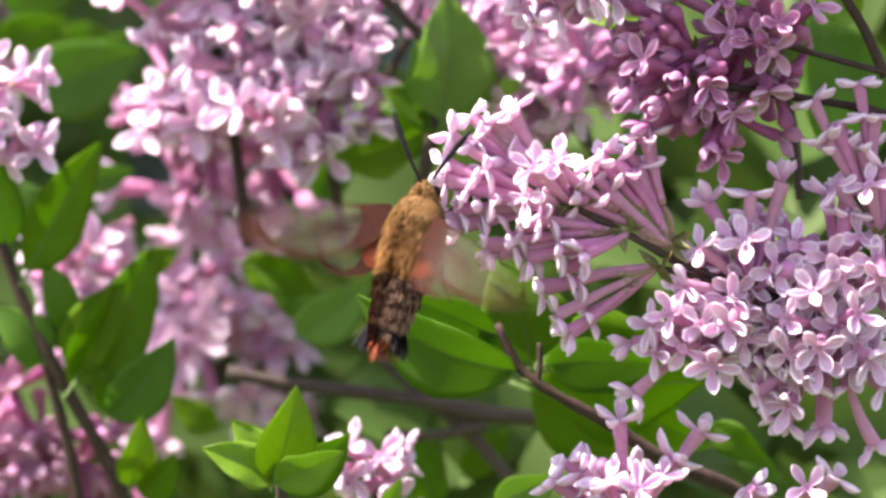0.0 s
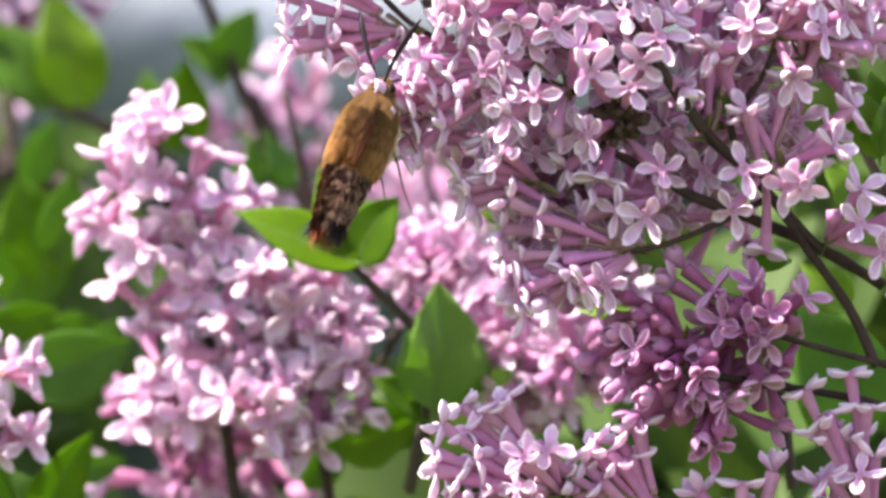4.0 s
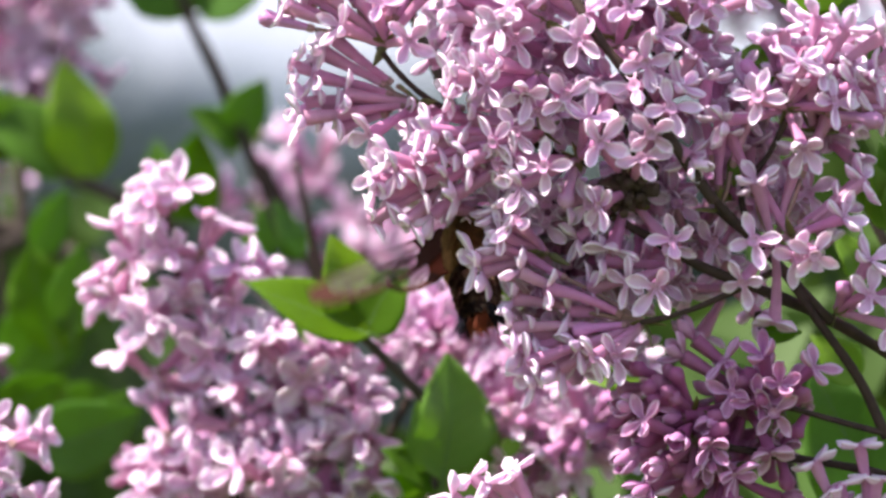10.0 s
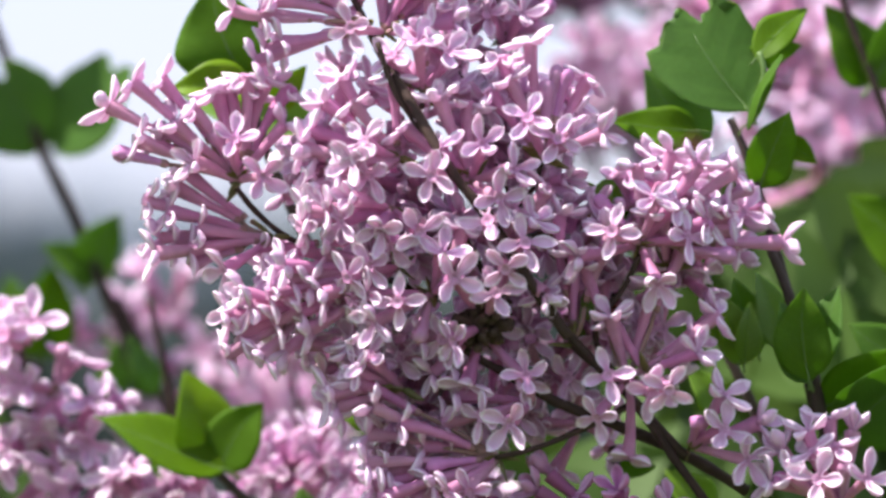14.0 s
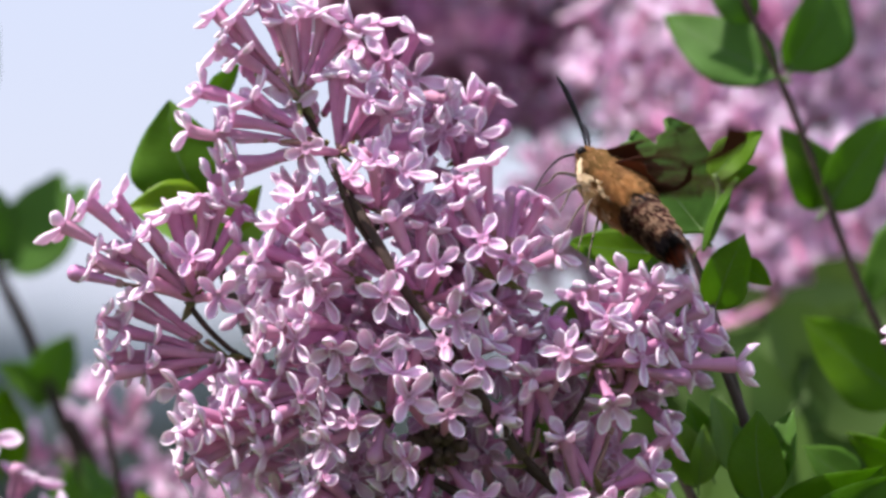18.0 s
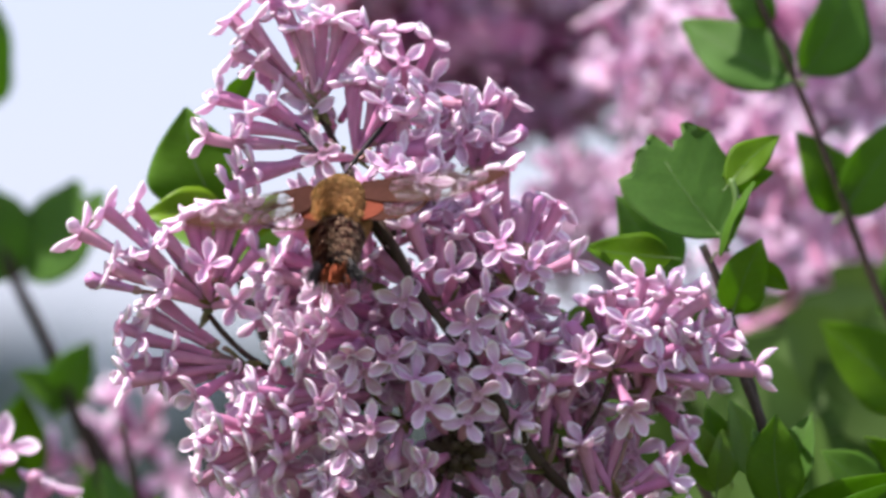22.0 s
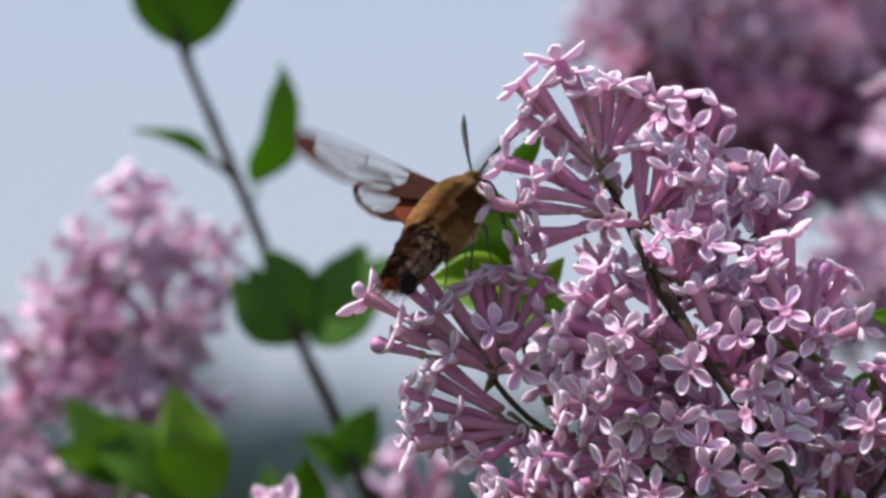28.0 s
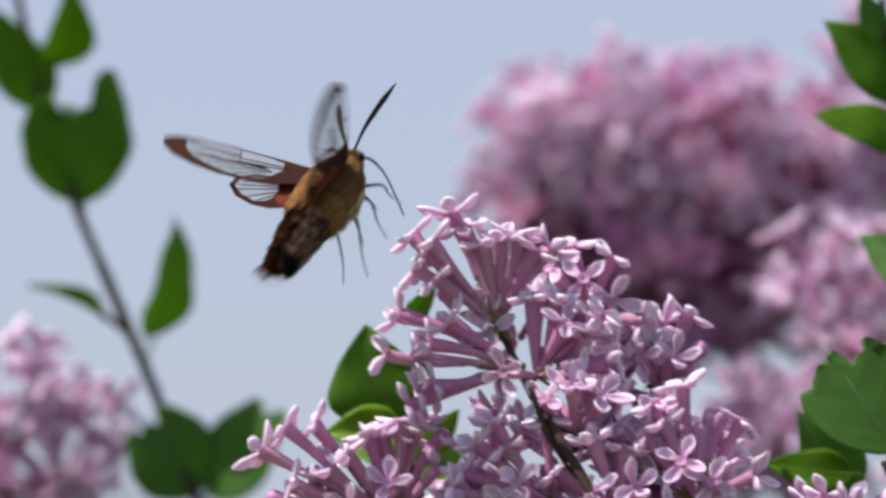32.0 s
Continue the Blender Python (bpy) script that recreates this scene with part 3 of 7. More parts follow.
leaf_bank("foliage", [(125, -25, 45, 30, -370, 170), (90, -60, 70, 30, -300, 170), (150, 2, 30, 16, -420, 50), (125, -2, 22, 20, -380, 120), (128, 4, 13, 11, -270, 90), (135, 7, 22, 14, -340, 110), (125, -3, 18, 14, -300, 70), (146, 16, 18, 10, -360, 50)], 21,
          "soft green lilac foliage behind the sharp flowers")
leaf_bank("foliage", [(-85, -60, 22, 50, -400, 130), (-60, -115, 50, 26, -380, 110), (-20, -140, 60, 18, -360, 80), (-70, -40, 25, 15, -420, 30)], 22,
          "soft green lilac foliage low behind the pink panicles")
leaf_bank("foliage", [(40, -85, 50, 25, -260, 120), (60, -135, 60, 18, -220, 100)], 23,
          "green lilac foliage in the depth of the shrub")


# ---- the moth ----
WOOL = material("wool", (0.30, 0.162, 0.068), 0.85, 0.25, 700, 0.45, (0.39, 0.23, 0.10), shine=0.15)
WOOL_GOLD = material("wool_gold", (0.47, 0.26, 0.105), 0.85, 0.2, 700, 0.45, (0.55, 0.32, 0.13), shine=0.15)
WOOL_OLIVE = material("wool_olive", (0.21, 0.125, 0.045), 0.85, 0.25, 700, 0.45, (0.28, 0.18, 0.06), shine=0.15)
WOOL_PALE = material("wool_pale", (0.62, 0.50, 0.31), 0.85, 0.2, 700, 0.12)
RUST = material("rust", (0.28, 0.070, 0.030), 0.8, 0.25, 600, 0.12, shine=0.15)
MAROON = material("maroon", (0.050, 0.015, 0.011), 0.7, 0.35, 600, 0.3, shine=0.15)
BAND = material("band", (0.095, 0.040, 0.025), 0.75, 0.3, 700, shine=0.15)
CREAM = material("cream", (0.22, 0.14, 0.09), 0.8, 0.2, 700, shine=0.15)
DARK = material("dark", (0.012, 0.010, 0.012), 0.45, 0.2, 500, shine=0.15)
ROOT = material("root", (0.15, 0.034, 0.016), 0.8, 0.3, 600, 0.15, (0.2, 0.045, 0.018), shine=0.15)
SCALE = material("scale", (0.048, 0.017, 0.011), 0.8, 0.35, 600, 0.16, (0.24, 0.07, 0.03), shine=0.1)
LEG = material("leg", (0.10, 0.075, 0.055), 0.6, 0.2, 500)


def clear_wing():
    m = bpy.data.materials.new("clear_wing")
    m.use_nodes = True
    n, l = m.node_tree.nodes, m.node_tree.links
    g = n.new("ShaderNodeBsdfTransparent")
    g.inputs["Color"].default_value = (0.93, 0.92, 0.91, 1)
    p = n["Principled BSDF"]
    p.inputs["Base Color"].default_value = (0.46, 0.40, 0.35, 1)
    p.inputs["Roughness"].default_value = 0.30
    grain = n.new("ShaderNodeTexNoise")
    grain.inputs["Scale"].default_value = 900
    bp = n.new("ShaderNodeBump")
    bp.inputs["Strength"].default_value, bp.inputs["Distance"].default_value = 0.2, 0.0002
    l.new(grain.outputs["Fac"], bp.inputs["Height"])
    l.new(bp.outputs["Normal"], p.inputs["Normal"])
    mx = n.new("ShaderNodeMixShader")
    mx.inputs["Fac"].default_value = 0.05
    l.new(g.outputs[0], mx.inputs[1])
    l.new(p.outputs[0], mx.inputs[2])
    l.new(mx.outputs[0], n["Material Output"].inputs["Surface"])
    return m


CLEAR = clear_wing()


def hull(rings, sides=14):
    """A body from rings (y, half width, half height, z) with rounded ends."""
    verts, faces = [], []
    for y, w, h, z in rings:
        for s in range(sides):
            a = 2 * math.pi * s / sides
            verts.append(Vector((w * math.cos(a), y, z + h * math.sin(a))))
    for i in range(len(rings) - 1):
        for s in range(sides):
            p, q = i * sides + s, i * sides + (s + 1) % sides
            faces.append((p, p + sides, q + sides, q))
    faces.append(tuple(range(sides)))
    faces.append(tuple(range((len(rings) - 1) * sides, len(rings) * sides))[::-1])
    return verts, faces


def furry(name, parent, rings, mats, seed, tufts, length, lay=0.8, label="", fine=14, front=None, fringe=None):
    """A woolly part: a body with tufts of fine hairs laid back over it. mats: body, then hair tones by chance.
    front: (y, tone) of the hairs ahead of y; fringe: (y, tone, share) of the hairs behind y, longer than the rest."""
    v, f = hull(rings)
    index = [0] * len(f)
    rng = random.Random(seed)
    ys = [r[0] for r in rings]
    for k in range(tufts):
        y = rng.uniform(min(ys), max(ys))
        for i in range(len(rings) - 1):
            a, b = rings[i], rings[i + 1]
            if min(a[0], b[0]) <= y <= max(a[0], b[0]):
                break
        t = (y - a[0]) / (b[0] - a[0] or 1)
        w, h, z = (a[j] + (b[j] - a[j]) * t for j in (1, 2, 3))
        an = rng.uniform(0, 6.283)
        tone = 1 + rng.randrange(len(mats) - 1)
        n0 = length * rng.uniform(0.7, 1.3)
        if front and y > front[0] + rng.uniform(-0.0015, 0.0015):
            tone = front[1]
        if fringe and y < fringe[0]:
            n0 *= 1.25
            if rng.random() < fringe[2]:
                tone = fringe[1]
        lift = (1 - lay) * rng.uniform(0.6, 1.4)
        sway = Vector((rng.uniform(-0.14, 0.14), 0, rng.uniform(-0.14, 0.14)))
        for q in range(fine):
            aq, yq = an + rng.gauss(0, 0.05), y + rng.gauss(0, 0.00025)
            out = Vector((math.cos(aq), 0, math.sin(aq)))
            p = Vector((w * math.cos(aq), yq, z + h * math.sin(aq)))
            d = (out * lift + sway + Vector((rng.uniform(-0.1, 0.1), -lay, rng.uniform(-0.1, 0.1)))).normalized()
            n = n0 * rng.uniform(0.75, 1.15)
            s = out.cross(d).normalized() * 0.00007
            i0 = len(v)
            v += [p - s - out * 0.0001, p + s - out * 0.0001, p + d * n * 0.6 + s * 0.8 + out * 0.0001, p + d * n]
            f.append((i0, i0 + 1, i0 + 2, i0 + 3))
            index.append(tone)
    ob = new(name, mesh_of(name, v, f, mats, index))
    ob.parent = parent
    return tagged(ob, label) if label else ob


def slab(points, thick, z=0.0):
    """A thin plate over a flat outline (x, y)."""
    n = len(points)
    v = [Vector((x, y, z + thick / 2)) for x, y in points] + [Vector((x, y, z - thick / 2)) for x, y in points]
    f = [tuple(range(n)), tuple(range(2 * n - 1, n - 1, -1))]
    f += [(i, i + n, (i + 1) % n + n, (i + 1) % n) for i in range(n)]
    return v, f


def wing(moth, name, side, hinge, outline, inner, veins):
    """A wing at its hinge: a clear pane, a dark scaly border round it, dark root and raised veins. side: 1 right, -1 left."""
    root = new(name)
    root.parent = moth
    root.empty_display_size = 0.005
    root.matrix_basis = pose(*hinge)
    flip = [(x * side, y) for x, y in outline]
    flin = [(x * side, y) for x, y in inner]
    v, f = slab(flin, 0.00005)
    pane = new("wing_pane", mesh_of("wing_pane", v, f, [CLEAR], smooth=False))
    pane.parent = root
    tagged(pane, "clear glassy wing window")
    # the border is the ring between the outline and the window
    n = len(flip)
    v = []
    for z in (0.00009, -0.00009):
        v += [Vector((x, y, z)) for x, y in flip] + [Vector((x, y, z)) for x, y in flin]
    f = []
    for i in range(n):
        j = (i + 1) % n
        f.append((i, j, j + n, i + n))
        f.append((2 * n + i, 3 * n + i, 3 * n + j, 2 * n + j))
        f.append((i, i + 2 * n, j + 2 * n, j))
        f.append((n + i, n + j, j + 3 * n, i + 3 * n))
    b = new("wing_border", mesh_of("wing_border", v, f, [SCALE], smooth=False))
    b.parent = root
    tagged(b, "dark maroon scaly wing border")
    for line in veins:
        v, f = rope([Vector((x * side, y, 0)) for x, y in line], (0.00016, 0.00011), 5)
        r = new("wing_vein", mesh_of("wing_vein", v, f, [SCALE]))
        r.parent = root
    return root


def build_moth():
    """Head along +y, back along +z, about 36 mm long."""
    moth = thing("hummingbird_moth", at(0, 0, 8), "clearwing hummingbird moth, golden woolly thorax, maroon abdomen, hovering at lilac", "moth")
    mm = 0.001
    scaled = lambda rows: [(y * mm, w * mm, h * mm, z * mm) for y, w, h, z in rows]
    furry("thorax", moth, scaled(((11.5, 2.6, 2.5, 0), (10, 4.4, 4.0, 0), (7.5, 5.9, 5.3, 0), (4, 6.4, 5.8, 0), (0.5, 6.4, 5.7, 0), (-2.5, 6.0, 5.2, 0), (-4, 5.4, 4.6, 0))),
          [WOOL, WOOL, WOOL, WOOL_GOLD, WOOL_OLIVE], 3, 3200, 2.0 * mm, 0.90, "golden olive woolly thorax", 7, (5.5 * mm, 4), (0.5 * mm, 3, 0.6))
    furry("breast", moth, scaled(((12, 2.2, 1.8, -1.6), (9, 4.0, 3.0, -2.4), (5, 5.0, 3.6, -2.8), (1, 5.0, 3.6, -2.7), (-3, 3.8, 2.6, -2.0))),
          [WOOL_PALE, WOOL_PALE, WOOL_PALE, WOOL], 4, 460, 2.6 * mm, 0.80, "pale cream woolly underside of thorax")
    furry("head", moth, scaled(((15.2, 0.7, 0.8, -0.4), (14.6, 1.6, 1.6, -0.3), (13.2, 2.4, 2.2, -0.1), (11.6, 2.5, 2.3, 0), (10.6, 2.2, 2.2, 0))),
          [WOOL_OLIVE, WOOL_OLIVE, WOOL_OLIVE, WOOL], 5, 150, 1.6 * mm, 0.72, "olive woolly head", 10)
    seg = ((-3.2, 5.3), (-6.6, 5.4), (-9.8, 5.0), (-12.8, 4.5), (-15.4, 4.0), (-17.8, 3.4))
    mats = ([MAROON, MAROON, DARK], [MAROON, MAROON, MAROON], [MAROON, MAROON, BAND], [MAROON, MAROON, BAND], [DARK, DARK, DARK, MAROON])
    words = ("dark maroon", "maroon, cream-flecked", "tan-banded maroon", "rust-banded maroon", "black")
    for i in range(5):
        (y0, w0), (y1, w1) = seg[i], seg[i + 1]
        rows = ((y0, w0 * 0.80, w0 * 0.70, 0), (y0 * 0.65 + y1 * 0.35, w0 * 0.93, w0 * 0.80, 0), (y1 + 0.2, w1 * 1.0, w1 * 0.85, 0), (y1 - 0.5, w1 * 0.82, w1 * 0.7, 0))
        furry("abdomen_segment", moth, scaled(rows), mats[i] + [CREAM], 20 + i, 560, 1.3 * mm, 0.86, words[i] + " furry abdomen ring", 7,
              None, ((y1 + 0.9) * mm, len(mats[i]), (0.05, 0.5, 0.65, 0.5, 0.15)[i]))
    rng = random.Random(50)
    for sx in (-1, 0, 1):
        v, f = [], []
        for k in range(60):
            a0 = Vector((sx * rng.uniform(1.6, 3.6) * mm if sx else rng.gauss(0, 1.0) * mm, rng.uniform(-17.6, -15.6) * mm, rng.gauss(0, 0.9) * mm))
            d0 = Vector((sx * rng.uniform(0.15, 0.75) + rng.gauss(0, 0.15), -1, rng.gauss(0, 0.2)))
            n0 = rng.uniform(4.0, 6.6) * mm * (1.0 if sx else 1.1)
            for q in range(8):
                a = a0 + Vector((rng.gauss(0, 0.14), 0, rng.gauss(0, 0.14))) * mm
                d = (d0 + Vector((rng.gauss(0, 0.05), 0, rng.gauss(0, 0.05)))).normalized()
                s = Vector((0.00009, 0, 0.00004))
                i0 = len(v)
                n = n0 * rng.uniform(0.8, 1.1)
                v += [a - s, a + s, a + d * n * 0.7 + s * 0.8, a + d * n]
                f.append((i0, i0 + 1, i0 + 2, i0 + 3))
        t = new("tail_tuft", mesh_of("tail_tuft", v, f, [DARK if sx else RUST]))
        t.parent = moth
        tagged(t, "black bristly tail tuft" if sx else "rusty orange tail tuft")
    for sx in (-1, 1):
        v, f = hull([(y * mm, r * mm, r * mm, 0) for y, r in ((1.1, 0.1), (0.9, 0.6), (0.4, 1.0), (0, 1.1), (-0.4, 1.0), (-0.9, 0.6), (-1.1, 0.1))], 10)
        e = new("eye", mesh_of("eye", v, f, [DARK]))
        e.parent = moth
        e.matrix_basis = pose(sx * 2.1 * mm, 13.3 * mm, -0.3 * mm)
        line = bent([Vector((sx * 1.0 * mm, 14.2 * mm, 1.2 * mm)), Vector((sx * 3.6 * mm, 18.0 * mm, 3.2 * mm)), Vector((sx * 7.0 * mm, 23.0 * mm, 4.8 * mm)), Vector((sx * 9.6 * mm, 27.2 * mm, 5.6 * mm))], 5)
        v, f = rope(line, (0.00026, 0.00034, 0.00056, 0.00066, 0.00016), 7)
        a = new("antenna", mesh_of("antenna", v, f, [DARK]))
        a.parent = moth
        tagged(a, "black clubbed antenna")
    line = bent([Vector((0, 15 * mm, -1.2 * mm)), Vector((0, 16.6 * mm, -4 * mm)), Vector((0.2 * mm, 16.4 * mm, -8 * mm)), Vector((0.4 * mm, 14.6 * mm, -12.5 * mm)), Vector((0.6 * mm, 12.6 * mm, -16.5 * mm))], 6)
    v, f = rope(line, (0.00034, 0.00022, 0.00014), 6)
    p = new("proboscis", mesh_of("proboscis", v, f, [DARK]))
    p.parent = moth
    for k, (y, reach, back) in enumerate(((8.5, 7.0, 3.0), (5.5, 9.0, -1.0), (2.0, 10.0, -5.5))):
        for sx in (-1, 1):
            line = bent([Vector((sx * 2.0 * mm, y * mm, -4.2 * mm)), Vector((sx * 3.6 * mm, (y + back * 0.5 + 1.5) * mm, -7.2 * mm)),
                         Vector((sx * 3.2 * mm, (y + back) * mm, -(6 + reach * 0.6) * mm)), Vector((sx * 4.0 * mm, (y + back * 1.5 - 1) * mm, -(6 + reach) * mm))], 4)
            v, f = rope(line, (0.00042, 0.0003, 0.00018, 0.0001), 6)
            g = new("leg", mesh_of("leg", v, f, [LEG]))
            g.parent = moth
    # wings, in mm: outline and window have the same count of corners
    fo = [(0, 2.2), (6, 3.2), (13, 4.2), (19, 4.6), (22.6, 4.3), (24.4, 3.2), (24.3, 1.2), (22.4, -1.4), (19, -3.4), (14.6, -4.8), (10, -5.2), (5.4, -4.6), (1.8, -3.2), (0, -1.4)]
    fi = [(5.0, 2.3), (8.0, 3.3), (13, 3.95), (17.8, 4.3), (20.2, 4.0), (20.9, 2.8), (20.5, 1.1), (19.2, -0.8), (17.0, -2.4), (13.9, -3.9), (10.0, -4.5), (7.4, -3.8), (6.4, -2.2), (5.0, -0.2)]
    fv = [[(4, 0.9), (12, 1.2), (20.2, 2.6)], [(4, 0.3), (12, -0.2), (20.0, 1.0)], [(8, 0.2), (19.2, 0.0)], [(8, -0.1), (18.4, -0.8)], [(7.6, -0.4), (17, -2.0)], [(7, -0.8), (15, -3.0)],
          [(6.6, -1.2), (12.6, -3.8)], [(12.2, 3.6), (11.9, 1.2), (12.2, -0.3)], [(12, 2.2), (20.2, 3.2)]]
    ho = [(0, 1.8), (4, 2.0), (8.5, 1.2), (11.2, -0.6), (11.8, -3.2), (10.2, -5.8), (7.4, -7.2), (4.5, -7.2), (1.5, -5.8), (0, -3.0)]
    hi = [(3.8, 0.6), (5.4, 1.0), (8.3, 0.5), (10.5, -0.9), (11.0, -3.1), (9.4, -5.1), (7.2, -6.2), (5.6, -5.6), (4.4, -4.0), (3.8, -1.6)]
    hv = [[(3, -0.2), (10.4, -1.4)], [(3, -0.6), (10.6, -2.6)], [(3, -1.0), (10.2, -3.8)], [(3.2, -1.6), (8.6, -5.4)], [(3.2, -2.0), (6.8, -5.8)]]
    sc = lambda pts: [(x * 1.32 * mm, y * 1.2 * mm) for x, y in pts]
    wings = []
    for sx, word in ((-1, "left"), (1, "right")):
        fw = wing(moth, "forewing", sx, (sx * 4.2 * mm, 6.0 * mm, 3.0 * mm), sc(fo), sc(fi), [sc(k) for k in fv])
        hw = wing(moth, "hindwing", sx, (sx * 4.4 * mm, 2.4 * mm, 2.6 * mm), sc(ho), sc(hi), [sc(k) for k in hv])
        v, f = slab([(x * sx, y) for x, y in sc([(-0.5, 1.4), (2.2, 1.7), (4.0, 0.9), (4.5, -0.6), (4.1, -2.2), (4.6, -3.8), (3.6, -5.6), (2.0, -6.4), (0.6, -5.9), (-0.6, -4)])], 0.0005)
        r = new("wing_root", mesh_of("wing_root", v, f, [ROOT], smooth=False))
        r.parent = hw
        tagged(r, "rust-red scaly hindwing root")
        wings.append((sx, fw, hw))
    return moth, wings


moth, wings = build_moth()


def fly(u, v, z, ang, lean, turn):
    """The moth's pose: its middle at u, v, z (mm); ang: its head's way, degrees clockwise from straight up; lean: head to the camera;
    turn: 0 shows its back, 90 its left side, -90 its right side, 180 its belly."""
    return facing(u, v, z) @ pose(0, 0, 0, 0, 0, -ang) @ pose(0, 0, 0, lean, 0, 0) @ pose(0, 0, 0, 0, turn, 0)


# ---- the lilacs: places in mm across the plane of focus ----
AVOID.append([(28.1, 52.3), (35.1, 40.9), (43.3, 26.9), (50.8, 17.6), (59.0, 4.8), (67.1, -6.8)])
AVOID.append([(58.8, 5.5), (66.9, -6.1), (78.5, -17.8), (91.3, -31.7)])
AVOID.append([(67.8, -8.4), (79.4, -18.9), (88.7, -31.7), (96.9, -43.3), (102.7, -55.5)])
AVOID.append([(45.7, -9.6), (53.8, -14.2), (64.3, -20.1), (75.9, -24.7), (89.9, -30.5), (103.9, -38.7)])
AVOID.append([(52.1, -31.7), (58.5, -30.3), (66.0, -27.6), (79.4, -21.2)])
AVOID.append([(-2.3, 25.3), (2.9, 18.9), (9.9, 13.4), (22.7, 7.8), (41.3, 0.8)])



t = thing("lilac_panicle", at(67.1, -6.8, 5.0), "full panicle of pale lilac florets on dark stems, sunlit from above", "flower cluster", "lilac panicles")
stem("stem", t, [at(28.1, 52.3, -4.0), at(35.1, 40.9, 3.0), at(43.3, 26.9, 8.0), at(50.8, 17.6, 8.0), at(59.0, 4.8, 7.0), at(67.1, -6.8, 5.0)], 0.0010, 0.0013, STEM)
stem("stem", t, [at(58.8, 5.5, 3.0), at(66.9, -6.1, 1.0), at(78.5, -17.8, -3.0), at(91.3, -31.7, -4.0)], 0.0008, 0.001, STEM)
stem("stem", t, [at(67.8, -8.4, -2.0), at(79.4, -18.9, -3.0), at(88.7, -31.7, -3.0), at(96.9, -43.3, -4.0), at(102.7, -55.5, -5.0)], 0.0008, 0.0011, STEM)
stem("stem", t, [at(45.7, -9.6, -2.0), at(53.8, -14.2, -4.0), at(64.3, -20.1, -6.0), at(75.9, -24.7, -8.0), at(89.9, -30.5, -10.0), at(103.9, -38.7, -14.0)], 0.00088, 0.0013, STEM)
stem("stem", t, [at(52.1, -31.7, 4.0), at(58.5, -30.3, -1.0), at(66.0, -27.6, -2.0), at(79.4, -21.2, -3.0)], 0.0005600000000000001, 0.0007199999999999999, STEM)
stem("stem", t, [at(-2.3, 25.3, -13.0), at(2.9, 18.9, -14.0), at(9.9, 13.4, -16.0), at(22.7, 7.8, -18.0), at(41.3, 0.8, -16.0)], 0.0005600000000000001, 0.0007199999999999999, STEM)
stem("stem", t, [at(46.0, 13.6, 1.0), at(49.4, 6.7, 0.0), at(51.8, -1.5, -2.0)], 0.00047999999999999996, 0.00064, STEM)
stem("stem", t, [at(37.2, 43.9, -3.0), at(36.6, 38.1, -2.0), at(34.9, 38.1, 0.0)], 0.0005600000000000001, 0.0007199999999999999, STEM)
stem("stem", t, [at(27.9, 53.8, 3.0), at(30.8, 45.1, 2.0), at(35.5, 37.5, 1.0), at(43.6, 27.6, 1.0)], 0.0005600000000000001, 0.0007199999999999999, STEM)
stem("stem", t, [at(62.2, 29.9, -2.0), at(58.8, 21.8, -2.0), at(52.9, 14.8, -2.0)], 0.00047999999999999996, 0.00064, STEM)
stem("stem", t, [at(82.0, 10.2, -1.0), at(78.5, 3.2, -2.0), at(72.7, -6.1, -3.0), at(77.4, -16.6, -4.0)], 0.0005600000000000001, 0.0008, STEM)
sprig(t, (21.0, 66.7, -10.0), [(3.5, 85.1), (7.5, 83.7), (11.7, 89.5), (13.7, 87.4), (18.3, 83.0), (21.8, 83.7), (25.7, 85.3), (29.1, 81.8), (32.3, 81.8), (4.0, 78.1), (8.4, 76.0)], 101)
sprig(t, (26.4, 57.7, -8.0), [(1.0, 68.5), (-1.8, 60.4), (3.5, 59.7), (7.2, 62.4), (4.9, 51.9), (2.8, 49.9), (8.4, 53.9), (11.9, 67.0)], 102)
sprig(t, (29.3, 55.9, -8.0), [(30.8, 73.2), (33.1, 71.1), (38.7, 68.5), (43.1, 69.0), (35.2, 67.0), (43.5, 58.0), (45.4, 60.0), (22.3, 56.9), (38.6, 55.9), (28.2, 71.7)], 402)
stem("stem", t, [at(21.0, 66.7, -11.0), at(24.7, 59.4, -9.0), at(28.1, 52.3, -6.0)], 0.0006, 0.0009, STEM)
sprig(t, (37.2, 43.9, -6.0), [(30.8, 51.1), (36.1, 53.8), (42.5, 51.8), (39.0, 63.7)], 103)
sprig(t, (62.2, 29.9, -2.0), [(53.5, 50.9), (54.9, 46.0), (59.3, 53.8), (71.5, 46.8), (74.1, 35.2), (58.8, 38.3), (50.6, 43.9), (65.1, 34.0)], 104)
sprig(t, (62.2, 29.9, -2.0), [(65.7, 54.4), (68.1, 51.8), (62.8, 51.8)], 105, buds=1.0)
sprig(t, (47.1, 25.3, 0.0), [(49.4, 32.8), (40.1, 32.0), (46.5, 41.6), (40.7, 42.1), (33.7, 36.3), (55.8, 27.6), (52.9, 21.8), (39.0, 26.4)], 106)
sprig(t, (-0.7, 25.5, -14.0), [(-22.6, 45.5), (-16.8, 46.4), (-27.5, 40.6), (-21.4, 33.9), (-17.7, 32.7), (-13.8, 37.1), (-10.9, 40.6), (-8.4, 39.9), (-5.4, 44.1), (-2.6, 43.2), (0.7, 46.9), (1.9, 44.1), (5.6, 46.4), (10.2, 44.6), (8.6, 36.8), (-9.8, 29.2), (4.2, 26.3), (-1.6, 33.9)], 107)
